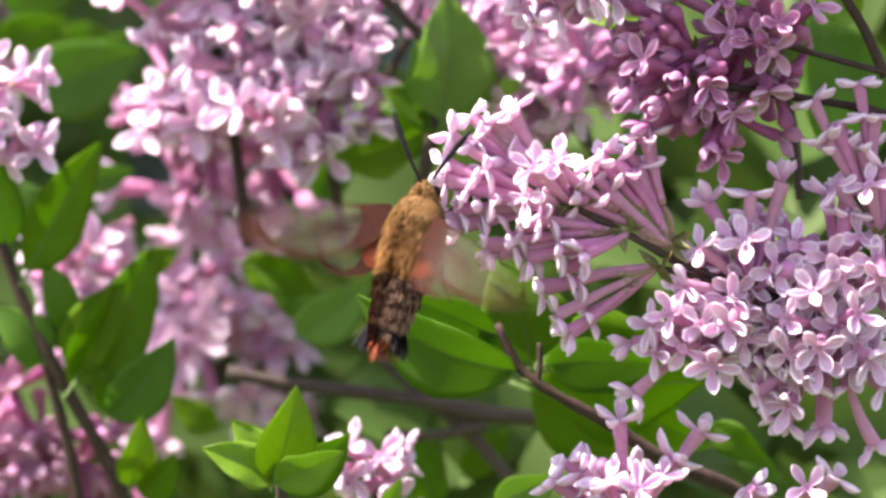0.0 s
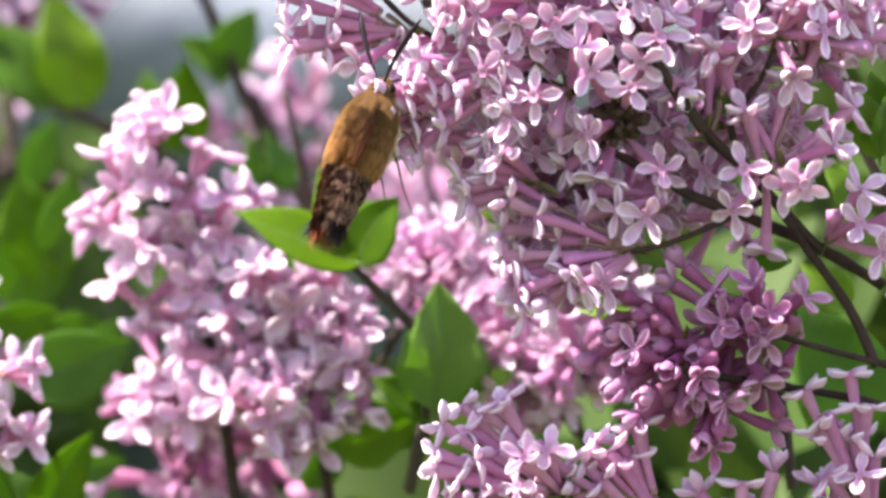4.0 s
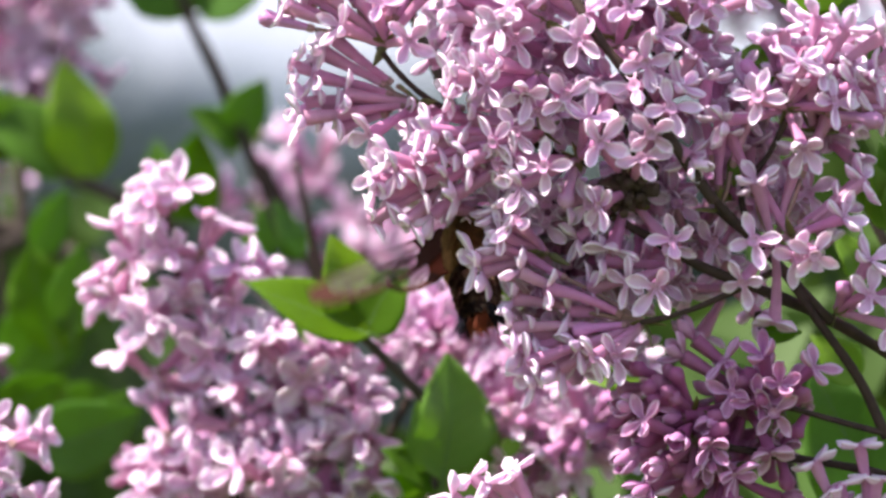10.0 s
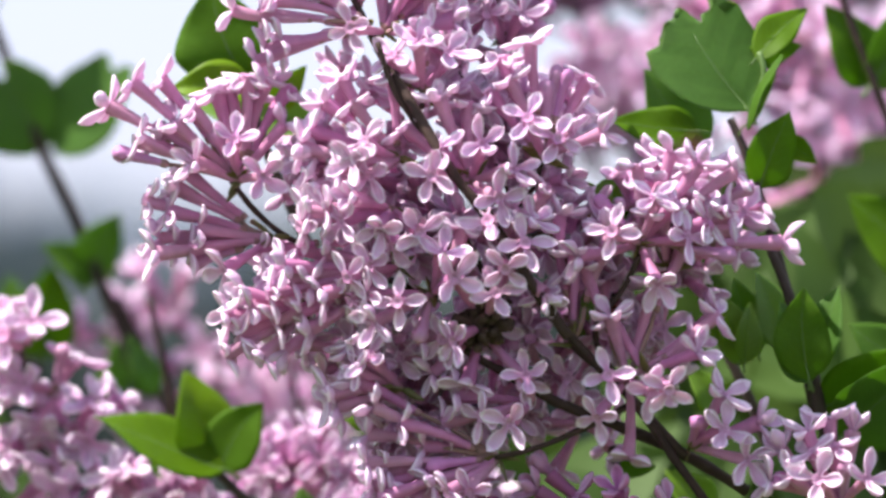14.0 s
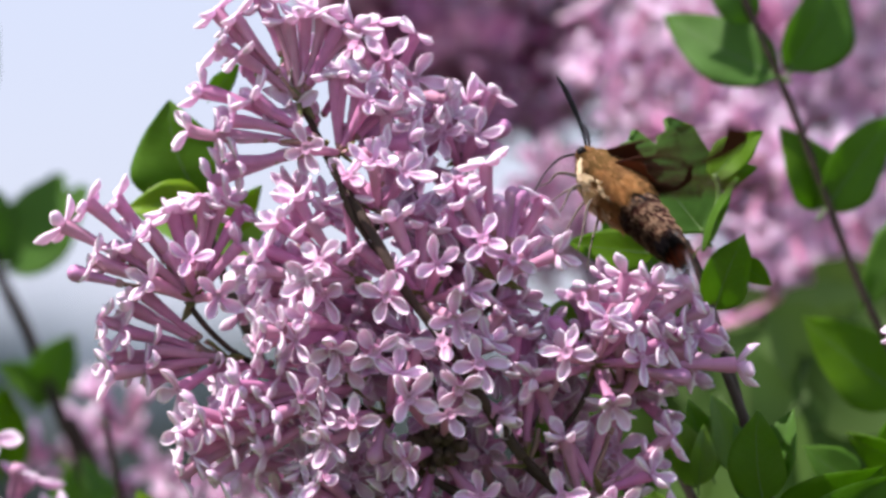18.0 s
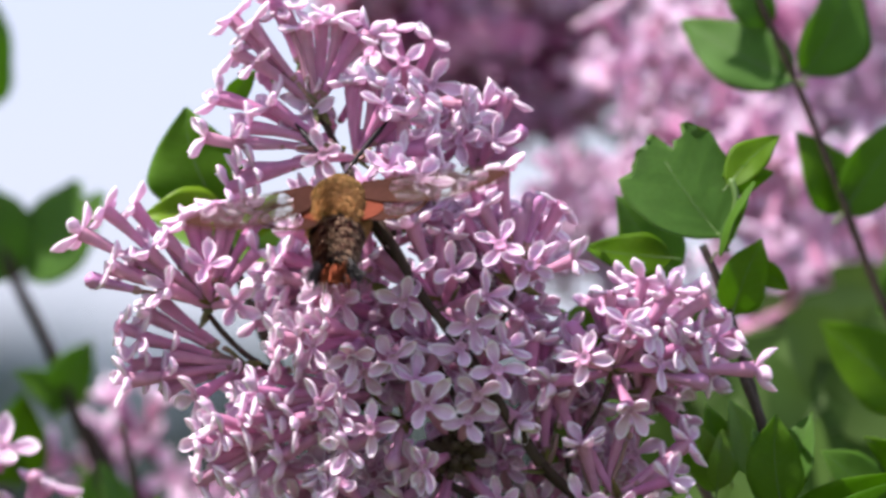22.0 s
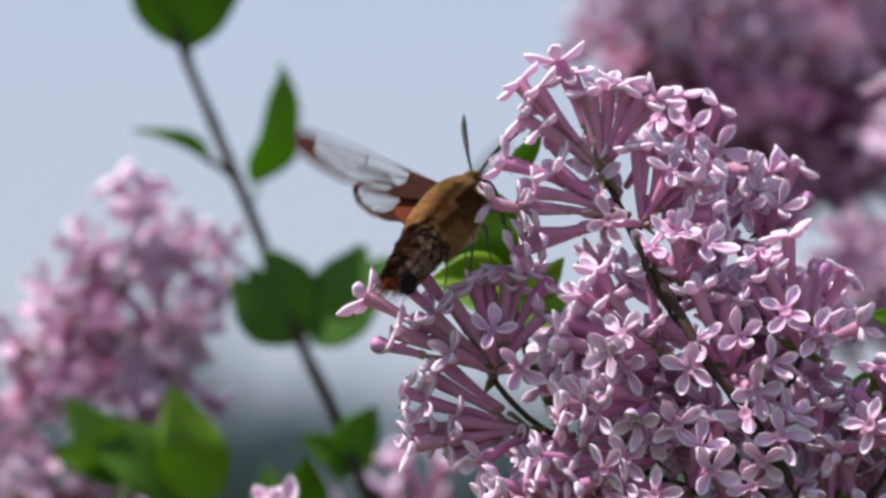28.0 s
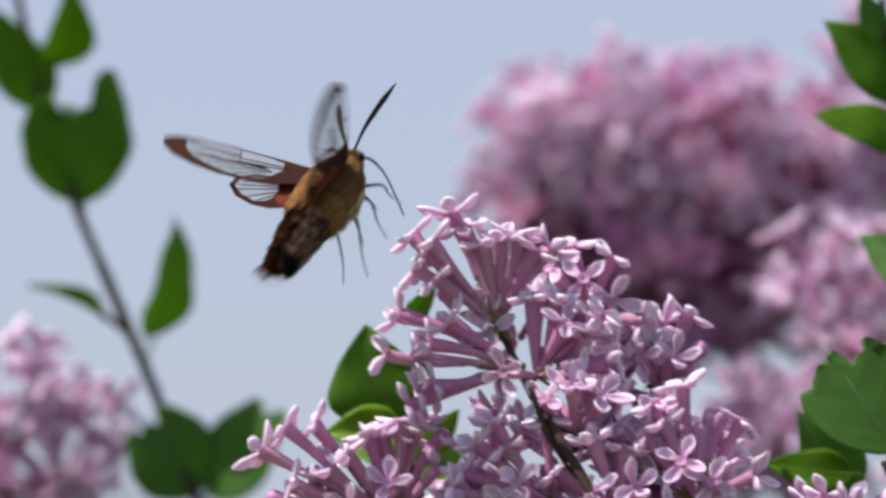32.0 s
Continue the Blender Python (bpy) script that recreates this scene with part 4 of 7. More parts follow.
sprig(t, (-0.7, 25.5, -14.0), [(-30.5, 32.1), (-21.4, 39.1)], 108, buds=1.0)
sprig(t, (6.3, 13.5, -16.0), [(-20.2, 21.6), (-13.5, 24.0), (-15.4, 19.3), (-10.9, 26.6), (-16.8, 13.5), (-17.7, 10.4), (-9.2, 15.5), (-10.9, 11.2), (-16.2, 6.5), (-3.7, 6.9), (-13.8, 12.9)], 109)
sprig(t, (32.0, 29.9, -2.0), [(15.7, 31.1), (19.2, 27.6), (22.7, 29.3), (25.0, 33.4), (14.0, 35.7), (16.9, 41.6), (22.7, 41.6), (20.4, 46.2), (12.2, 32.3), (15.7, 24.1), (26.2, 26.4), (30.8, 47.4)], 110)
sprig(t, (30.8, 19.5, 0.0), [(14.0, 18.9), (17.4, 19.5), (11.6, 16.0), (26.2, 14.8), (30.8, 11.9), (28.5, 15.4), (22.7, 21.8), (36.6, 14.8), (20.4, 17.1)], 111)
sprig(t, (32.0, 7.8, 0.0), [(8.7, 7.8), (5.2, 2.0), (9.9, 5.3), (14.0, 4.3), (6.4, -3.8), (9.3, -9.6), (14.0, -5.0), (21.5, 5.5), (16.9, 2.0), (20.4, -1.5), (12.2, -1.5), (26.2, 7.8), (11.6, 11.3), (17.4, 10.2), (22.1, 0.8)], 112)
sprig(t, (39.0, 2.0, 2.0), [(32.0, 0.3), (36.1, -7.9), (43.6, 5.3), (45.7, 15.7), (25.6, 2.0), (27.3, -3.8), (41.3, 10.2)], 113)
sprig(t, (13.4, -1.5, -4.0), [(-2.9, -2.6), (-3.8, -10.8), (-0.6, -6.1), (1.7, -0.9), (4.1, -10.8), (0.6, 2.0)], 114)
sprig(t, (52.9, 10.2, 0.0), [(54.1, 7.2), (62.2, 2.0), (55.8, 19.5), (59.9, 17.1), (50.6, 17.1), (63.4, 24.1), (58.2, 12.5)], 115)
sprig(t, (82.0, 12.5, -1.0), [(81.4, 28.5), (88.4, 30.9), (93.9, 28.8), (101.8, 27.0), (91.9, 13.6), (76.2, 14.8), (85.5, 4.1), (69.2, 9.9), (100.6, 18.9), (96.0, 17.1), (111.1, 12.5), (94.8, 21.8), (84.9, 21.8), (89.6, 20.6)], 116)
sprig(t, (82.0, 12.5, -1.0), [(109.7, 26.7), (107.0, 9.0), (97.4, 18.9), (101.8, 17.1), (69.2, 25.9)], 117, buds=1.0)
sprig(t, (83.2, -14.3, 0.0), [(75.6, -2.6), (98.3, -2.4), (93.7, -10.2), (87.8, -17.8)], 118)
sprig(t, (49.4, -6.1, -4.0), [(41.3, -7.3), (58.2, -16.0), (46.0, -16.6), (39.0, -14.3), (25.0, -14.3)], 119)
sprig(t, (50.3, -3.8, 0.0), [(36.4, -7.0), (43.4, -7.8), (44.5, 5.0), (55.0, 9.0), (52.1, 2.1)], 120)
sprig(t, (67.8, -8.4, -2.0), [(62.0, 2.6), (75.9, 14.3), (68.6, 10.2), (65.5, 18.3)], 121)
sprig(t, (79.4, -15.4, -2.0), [(75.9, -2.8), (75.4, -14.8), (85.2, 4.4), (91.6, 13.7), (73.0, -23.5), (84.1, -18.3), (79.4, -31.7), (98.0, -2.0), (93.4, -8.4), (70.1, 7.9)], 122)
sprig(t, (59.6, -20.1, -2.0), [(44.5, -18.9), (58.5, -14.8), (55.0, -24.7), (41.0, -24.7), (49.2, -23.5)], 123)
sprig(t, (52.7, -31.7, 0.0), [(37.5, -29.4), (25.7, -32.9), (27.1, -37.5), (28.5, -40.1), (30.0, -43.3), (35.2, -41.0), (39.3, -36.9), (25.9, -27.0), (27.1, -21.2), (23.6, -15.4), (32.3, -24.7), (42.2, -38.7), (46.8, -38.7), (30.0, -34.0), (34.0, -34.0)], 124)
sprig(t, (32.9, -17.7, -4.0), [(19.5, -21.2), (23.0, -13.1), (21.8, -9.0), (17.8, -18.9), (25.9, -10.7), (23.6, -7.3)], 125)
sprig(t, (92.2, -29.4, -5.0), [(94.0, -23.5), (99.2, -26.1), (103.9, -32.3), (106.2, -24.7), (99.2, -18.9)], 126)
sprig(t, (87.6, 7.9, -6.0), [(96.9, 20.7), (102.7, 12.5), (80.6, 26.5), (87.6, 25.3), (92.2, 27.6), (86.4, 18.3)], 127)
cloud(t, (22.7, 27.6, -19.0), 7, 13, 128)
cloud(t, (32.0, 17.1, -20.0), 9, 13, 129)
cloud(t, (15.7, 12.5, -19.0), 7, 13, 130)
cloud(t, (25.0, 3.2, -19.0), 9, 13, 131)
cloud(t, (11.1, 3.2, -19.0), 7, 12, 132)
cloud(t, (39.0, 10.2, -20.0), 7, 13, 133)
cloud(t, (52.9, 12.5, -22.0), 7, 13, 134)
cloud(t, (59.9, 24.1, -22.0), 7, 13, 135)
cloud(t, (43.6, 26.4, -20.0), 7, 13, 136)
cloud(t, (66.9, 7.8, -22.0), 7, 13, 137)
cloud(t, (80.9, 17.1, -22.0), 7, 13, 138)
cloud(t, (92.5, 17.1, -22.0), 7, 12, 139)
cloud(t, (49.4, 35.7, -20.0), 7, 13, 140)
cloud(t, (58.8, 41.6, -20.0), 7, 12, 141)
cloud(t, (34.3, 36.9, -20.0), 7, 13, 142)
cloud(t, (20.4, 36.9, -20.0), 7, 13, 143)
cloud(t, (25.0, 62.5, -21.0), 4, 13, 144)
cloud(t, (34.3, 55.5, -22.0), 4, 13, 145)
cloud(t, (13.4, 68.3, -22.0), 3, 13, 146)
cloud(t, (36.4, -20.1, -20.0), 9, 13, 149)
cloud(t, (28.2, -29.4, -19.0), 7, 12, 150)
cloud(t, (41.0, -31.7, -20.0), 7, 13, 151)
cloud(t, (50.3, -22.4, -22.0), 6, 13, 152)
cloud(t, (62.0, -14.2, -22.0), 6, 13, 153)
cloud(t, (74.8, -7.3, -24.0), 6, 13, 154)
cloud(t, (84.1, -6.1, -24.0), 6, 13, 155)
cloud(t, (70.1, -24.7, -24.0), 5, 12, 156)
cloud(t, (89.9, 5.5, -24.0), 6, 13, 157)
cloud(t, (94.5, 17.2, -24.0), 7, 13, 158)
cloud(t, (35.2, -10.7, -22.0), 7, 13, 159)
cloud(t, (46.0, 2.0, -18.0), 9, 13, 160)
cloud(t, (55.3, -7.3, -20.0), 9, 13, 161)
cloud(t, (62.2, -13.1, -22.0), 7, 13, 162)
cloud(t, (68.1, -2.6, -22.0), 7, 13, 163)
cloud(t, (34.3, -13.1, -17.0), 9, 13, 164)
cloud(t, (25.0, -9.6, -17.0), 9, 13, 165)
cloud(t, (41.3, 17.1, -16.0), 7, 13, 166)
cloud(t, (15.7, 21.8, -14.0), 7, 12, 167)
withered(t, (49.4, -4.4, 0.0), 48, 7, 168)
cloud(t, (52.7, -3.8, -20.0), 6, 13, 169)
cloud(t, (62.0, -7.3, -22.0), 6, 13, 170)
cloud(t, (56.2, -20.1, -20.0), 6, 13, 171)
cloud(t, (22.7, 27.6, -28.0), 5, 13, 628, bias=(0, 0, 0.1))
cloud(t, (32.0, 17.1, -29.0), 7, 13, 629, bias=(0, 0, 0.1))
cloud(t, (15.7, 12.5, -28.0), 5, 13, 630, bias=(0, 0, 0.1))
cloud(t, (25.0, 3.2, -28.0), 7, 13, 631, bias=(0, 0, 0.1))
cloud(t, (11.1, 3.2, -28.0), 5, 12, 632, bias=(0, 0, 0.1))
cloud(t, (39.0, 10.2, -29.0), 5, 13, 633, bias=(0, 0, 0.1))
cloud(t, (52.9, 12.5, -31.0), 5, 13, 634, bias=(0, 0, 0.1))
cloud(t, (59.9, 24.1, -31.0), 5, 13, 635, bias=(0, 0, 0.1))
cloud(t, (43.6, 26.4, -29.0), 5, 13, 636, bias=(0, 0, 0.1))
cloud(t, (66.9, 7.8, -31.0), 5, 13, 637, bias=(0, 0, 0.1))
cloud(t, (80.9, 17.1, -31.0), 5, 13, 638, bias=(0, 0, 0.1))
cloud(t, (92.5, 17.1, -31.0), 5, 12, 639, bias=(0, 0, 0.1))
cloud(t, (49.4, 35.7, -29.0), 5, 13, 640, bias=(0, 0, 0.1))
cloud(t, (58.8, 41.6, -29.0), 5, 12, 641, bias=(0, 0, 0.1))
cloud(t, (34.3, 36.9, -29.0), 5, 13, 642, bias=(0, 0, 0.1))
cloud(t, (20.4, 36.9, -29.0), 5, 13, 643, bias=(0, 0, 0.1))
cloud(t, (36.4, -20.1, -29.0), 7, 13, 649, bias=(0, 0, 0.1))
cloud(t, (28.2, -29.4, -28.0), 5, 12, 650, bias=(0, 0, 0.1))
cloud(t, (41.0, -31.7, -29.0), 5, 13, 651, bias=(0, 0, 0.1))
cloud(t, (50.3, -22.4, -31.0), 4, 13, 652, bias=(0, 0, 0.1))
cloud(t, (62.0, -14.2, -31.0), 4, 13, 653, bias=(0, 0, 0.1))
cloud(t, (74.8, -7.3, -33.0), 4, 13, 654, bias=(0, 0, 0.1))
cloud(t, (84.1, -6.1, -33.0), 4, 13, 655, bias=(0, 0, 0.1))
cloud(t, (70.1, -24.7, -33.0), 4, 12, 656, bias=(0, 0, 0.1))
cloud(t, (89.9, 5.5, -33.0), 4, 13, 657, bias=(0, 0, 0.1))
cloud(t, (94.5, 17.2, -33.0), 5, 13, 658, bias=(0, 0, 0.1))
cloud(t, (35.2, -10.7, -31.0), 5, 13, 659, bias=(0, 0, 0.1))
cloud(t, (46.0, 2.0, -27.0), 7, 13, 660, bias=(0, 0, 0.1))
cloud(t, (55.3, -7.3, -29.0), 7, 13, 661, bias=(0, 0, 0.1))
cloud(t, (62.2, -13.1, -31.0), 5, 13, 662, bias=(0, 0, 0.1))
cloud(t, (68.1, -2.6, -31.0), 5, 13, 663, bias=(0, 0, 0.1))
cloud(t, (34.3, -13.1, -26.0), 7, 13, 664, bias=(0, 0, 0.1))
cloud(t, (25.0, -9.6, -26.0), 7, 13, 665, bias=(0, 0, 0.1))
cloud(t, (41.3, 17.1, -25.0), 5, 13, 666, bias=(0, 0, 0.1))
cloud(t, (15.7, 21.8, -23.0), 5, 12, 667, bias=(0, 0, 0.1))
cloud(t, (52.7, -3.8, -29.0), 4, 13, 669, bias=(0, 0, 0.1))
cloud(t, (62.0, -7.3, -31.0), 4, 13, 670, bias=(0, 0, 0.1))
cloud(t, (56.2, -20.1, -29.0), 4, 13, 671, bias=(0, 0, 0.1))

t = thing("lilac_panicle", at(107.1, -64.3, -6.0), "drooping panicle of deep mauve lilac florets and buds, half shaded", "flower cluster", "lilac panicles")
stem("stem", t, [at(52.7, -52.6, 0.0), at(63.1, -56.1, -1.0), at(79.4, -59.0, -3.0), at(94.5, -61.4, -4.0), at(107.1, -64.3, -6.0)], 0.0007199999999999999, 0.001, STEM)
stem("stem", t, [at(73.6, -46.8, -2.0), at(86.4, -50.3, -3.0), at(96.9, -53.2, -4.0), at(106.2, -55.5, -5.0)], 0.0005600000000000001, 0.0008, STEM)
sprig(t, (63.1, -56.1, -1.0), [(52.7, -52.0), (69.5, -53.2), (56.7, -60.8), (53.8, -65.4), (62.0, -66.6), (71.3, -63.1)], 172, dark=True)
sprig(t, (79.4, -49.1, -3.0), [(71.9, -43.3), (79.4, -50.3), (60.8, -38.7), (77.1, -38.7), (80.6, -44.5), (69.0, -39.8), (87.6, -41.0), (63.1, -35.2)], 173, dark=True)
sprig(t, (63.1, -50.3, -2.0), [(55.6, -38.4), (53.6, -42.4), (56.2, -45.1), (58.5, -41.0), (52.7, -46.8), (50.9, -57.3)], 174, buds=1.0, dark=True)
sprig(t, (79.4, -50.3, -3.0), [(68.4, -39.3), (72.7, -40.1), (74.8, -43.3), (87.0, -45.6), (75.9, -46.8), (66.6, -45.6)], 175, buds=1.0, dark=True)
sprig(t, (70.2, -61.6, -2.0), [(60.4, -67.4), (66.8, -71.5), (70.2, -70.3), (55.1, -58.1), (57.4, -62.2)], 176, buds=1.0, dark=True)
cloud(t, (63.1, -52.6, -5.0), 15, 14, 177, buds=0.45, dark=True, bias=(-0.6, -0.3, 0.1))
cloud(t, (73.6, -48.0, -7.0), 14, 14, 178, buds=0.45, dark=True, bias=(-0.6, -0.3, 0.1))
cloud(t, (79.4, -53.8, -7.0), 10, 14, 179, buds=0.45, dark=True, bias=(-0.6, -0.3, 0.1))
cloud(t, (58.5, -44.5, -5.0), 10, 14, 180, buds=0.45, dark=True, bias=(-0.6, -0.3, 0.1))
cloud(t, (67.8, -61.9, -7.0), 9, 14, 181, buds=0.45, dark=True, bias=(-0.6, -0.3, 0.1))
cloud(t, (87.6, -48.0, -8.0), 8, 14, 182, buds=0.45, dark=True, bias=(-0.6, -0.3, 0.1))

t = thing("lilac_panicle", at(102.6, -109.3, -7.0), "large panicle of pale lilac florets with bluish shaded petals", "flower cluster", "lilac panicles")
stem("stem", t, [at(37.7, -81.9, 3.0), at(48.1, -87.2, 2.0), at(59.8, -93.6, 1.0), at(73.7, -98.8, -1.0), at(88.9, -104.6, -4.0), at(102.6, -109.3, -7.0)], 0.0007199999999999999, 0.0011, STEM)
stem("stem", t, [at(55.7, -94.7, 1.0), at(65.6, -97.6, 0.0), at(74.9, -101.1, -2.0)], 0.0005600000000000001, 0.0008, STEM)
sprig(t, (37.7, -81.9, 2.0), [(17.3, -63.3), (22.0, -64.5), (13.2, -67.4), (11.3, -73.2), (25.4, -62.2), (34.8, -72.6), (28.4, -80.2), (15.3, -86.0), (13.8, -82.5), (20.2, -74.4), (19.1, -68.6)], 183)
sprig(t, (37.7, -81.9, 2.0), [(29.3, -67.4), (31.8, -69.7), (23.7, -66.8)], 184, buds=1.0)
sprig(t, (58.6, -90.7, 1.0), [(35.3, -74.4), (37.7, -77.9), (42.3, -75.5), (40.0, -80.8), (34.2, -82.5), (45.8, -79.0), (51.6, -74.4)], 185)
sprig(t, (37.7, -81.9, 3.0), [(12.1, -76.7), (16.7, -78.4), (21.4, -80.2), (24.9, -73.2), (30.1, -74.4), (19.1, -83.1)], 186)
sprig(t, (48.1, -87.2, 2.0), [(25.4, -88.9), (28.4, -86.0), (20.2, -90.1), (31.3, -84.3), (36.5, -95.3)], 187)
sprig(t, (58.6, -89.5, 0.0), [(43.5, -71.5), (49.3, -70.9), (53.4, -67.4), (47.0, -73.2)], 188)
sprig(t, (50.5, -87.2, 2.0), [(28.9, -93.0), (40.6, -91.8), (23.1, -91.8), (35.3, -90.7)], 189)
sprig(t, (55.7, -94.7, 1.0), [(41.2, -104.6), (34.8, -104.6), (31.8, -98.8), (38.8, -97.6), (37.7, -108.1)], 190)
sprig(t, (74.9, -100.0, -1.0), [(66.2, -81.9), (64.4, -90.7), (73.7, -89.5), (81.3, -77.3), (74.9, -79.6), (61.5, -98.8), (70.2, -106.9), (84.2, -94.2), (79.0, -86.0)], 191)
sprig(t, (65.6, -109.3, -2.0), [(55.1, -112.8), (51.0, -120.9), (66.8, -115.1), (54.0, -106.9), (58.6, -104.6), (50.5, -110.4), (64.4, -106.9), (60.9, -111.6)], 192)
sprig(t, (91.2, -106.9, -2.0), [(92.3, -89.5), (87.7, -100.0), (94.7, -83.7), (81.9, -105.8), (99.3, -113.9), (86.5, -118.6), (77.8, -115.1), (76.1, -120.9), (81.9, -126.7), (83.0, -112.8), (88.9, -111.6), (94.7, -119.7), (100.5, -131.4), (90.0, -127.9), (97.0, -104.6)], 193)
sprig(t, (101.7, -88.3, 0.0), [(94.7, -70.9), (92.3, -77.9), (98.2, -70.9), (87.7, -60.4), (92.3, -65.1), (97.0, -56.9), (100.5, -63.9), (99.3, -77.9), (91.2, -68.6), (102.2, -74.4), (101.7, -97.6)], 194)
cloud(t, (74.9, -97.6, -8.0), 26, 14, 195)
cloud(t, (92.3, -95.3, -8.0), 26, 15, 196)
cloud(t, (88.9, -113.9, -8.0), 26, 15, 197)
cloud(t, (66.8, -104.6, -8.0), 16, 13, 198)
sprig(t, (49.3, -148.8, 0.0), [(37.1, -134.9), (42.3, -130.8), (47.6, -126.7), (45.2, -139.5), (56.3, -138.4), (58.6, -134.3), (64.4, -129.1), (55.1, -132.5), (34.8, -139.5), (40.0, -137.2), (51.6, -140.7)], 199)
cloud(t, (49.3, -147.7, -6.0), 16, 14, 200)
sprig(t, (83.0, -147.7, -2.0), [(74.9, -140.7), (86.5, -140.7), (92.3, -138.4)], 201)

t = thing("lilac_panicle", at(170.6, -29.6, -3.0), "panicle of lilac florets and buds beside green leaves", "flower cluster", "lilac panicles")
stem("stem", t, [at(160.1, 25.0, 0.0), at(164.7, 8.8, -1.0), at(168.2, -7.5, -2.0), at(170.6, -29.6, -3.0)], 0.0007199999999999999, 0.001, STEM)
sprig(t, (167.1, 6.4, -1.0), [(150.8, 27.4), (160.1, 31.4), (164.7, 27.4), (147.3, 15.7), (149.0, 7.6), (153.1, 0.6), (157.2, -6.4), (163.6, 8.8), (160.1, 20.4), (167.1, 17.5), (146.1, 20.4), (150.8, 21.6)], 202)
sprig(t, (167.1, 6.4, -1.0), [(154.3, 25.0), (154.3, 19.8), (157.8, 21.6), (161.2, 11.1)], 203, buds=1.0)
sprig(t, (170.6, -12.2, -2.0), [(163.6, -8.7), (162.4, -14.5), (165.9, -4.0), (158.9, 0.6)], 204)
cloud(t, (170.6, 8.8, -6.0), 24, 14, 205)

t = thing("lilac_panicle", at(128.1, -51.5, -5.0), "spray of pale lilac florets low on the twig", "flower cluster", "lilac panicles")
stem("stem", t, [at(117.6, -34.0, -2.0), at(122.3, -41.0, -3.0), at(128.1, -51.5, -5.0)], 0.0005600000000000001, 0.0008, STEM)
sprig(t, (123.4, -42.2, -3.0), [(111.2, -30.5), (116.4, -26.4), (121.1, -24.1), (125.8, -26.4), (113.0, -35.8), (118.8, -36.3), (124.6, -32.3), (128.7, -36.3), (108.9, -36.9), (117.6, -30.5), (121.7, -29.4)], 206)
sprig(t, (123.4, -42.2, -3.0), [(114.7, -23.0), (106.0, -34.0)], 207, buds=1.0)

t = thing("lilac_panicle", at(57.6, 17.8, -40.0), "soft lilac panicle just behind the sharp one", "flower cluster", "lilac panicles")
stem("stem", t, [at(37.8, 69.0, -32.0), at(42.4, 55.0, -34.0), at(48.3, 38.7, -36.0), at(57.6, 17.8, -40.0)], 0.00064, 0.0009599999999999999, STEM)
sprig(t, (40.1, 69.0, -32.0), [(36.0, 82.9), (44.8, 80.6), (44.8, 71.3), (32.0, 78.3), (38.9, 76.0), (51.7, 66.7)], 208)
sprig(t, (54.1, 55.0, -36.0), [(65.7, 63.2), (62.2, 57.3), (45.9, 72.5)], 209, buds=1.0)
sprig(t, (54.1, 52.7, -36.0), [(55.2, 66.7), (60.5, 68.4), (50.6, 59.7), (57.6, 59.7), (51.7, 64.3)], 210)
cloud(t, (45.9, 53.9, -38.0), 14, 13, 211)
cloud(t, (56.4, 38.7, -30.0), 20, 14, 212)

t = thing("lilac_panicle", at(-28.7, -90.3, -130.0), "sunlit panicle of pink lilac florets, slightly out of focus", "flower cluster", "lilac panicles")
stem("stem", t, [at(-46.3, -3.0, -128.0), at(-44.6, -17.0, -128.0), at(-40.4, -33.3, -128.0), at(-33.4, -56.5, -128.0), at(-28.7, -90.3, -128.0)], 0.0008, 0.0014, STEM)
cloud(t, (-44.6, -9.4, -118.0), 5, 11, 580, scale=1.15, bias=(0, 0.45, 0.3))
cloud(t, (-52.7, -19.9, -125.0), 5, 11, 581, scale=1.15, bias=(0, 0.45, 0.3))
cloud(t, (-38.2, -18.1, -121.0), 5, 11, 582, scale=1.15, bias=(0, 0.45, 0.3))
cloud(t, (-53.3, -28.7, -128.0), 4, 11, 583, scale=1.15, bias=(0, 0.45, 0.3))
cloud(t, (-44.5, -29.2, -124.0), 5, 11, 584, scale=1.15, bias=(0, 0.45, 0.3))
cloud(t, (-33.5, -26.3, -120.0), 5, 11, 585, scale=1.15, bias=(0, 0.45, 0.3))
cloud(t, (-36.9, -38.5, -127.0), 5, 11, 586, scale=1.15, bias=(0, 0.45, 0.3))
cloud(t, (-48.6, -42.6, -123.0), 3, 11, 587, scale=1.15, bias=(0, 0.45, 0.3))
cloud(t, (-30.0, -35.6, -119.0), 3, 11, 588, scale=1.15, bias=(0, 0.45, 0.3))
cloud(t, (-40.4, -49.6, -126.0), 4, 11, 589, scale=1.15, bias=(0, 0.45, 0.3))
cloud(t, (-45.0, -55.4, -122.0), 4, 11, 590, scale=1.15, bias=(0, 0.45, 0.3))
cloud(t, (-31.1, -53.0, -118.0), 4, 11, 591, scale=1.15, bias=(0, 0.45, 0.3))
cloud(t, (-39.2, -64.7, -125.0), 5, 11, 592, scale=1.15, bias=(0, 0.45, 0.3))
cloud(t, (-28.7, -65.8, -121.0), 5, 11, 593, scale=1.15, bias=(0, 0.45, 0.3))
cloud(t, (-46.2, -68.2, -128.0), 4, 11, 594, scale=1.15, bias=(0, 0.45, 0.3))

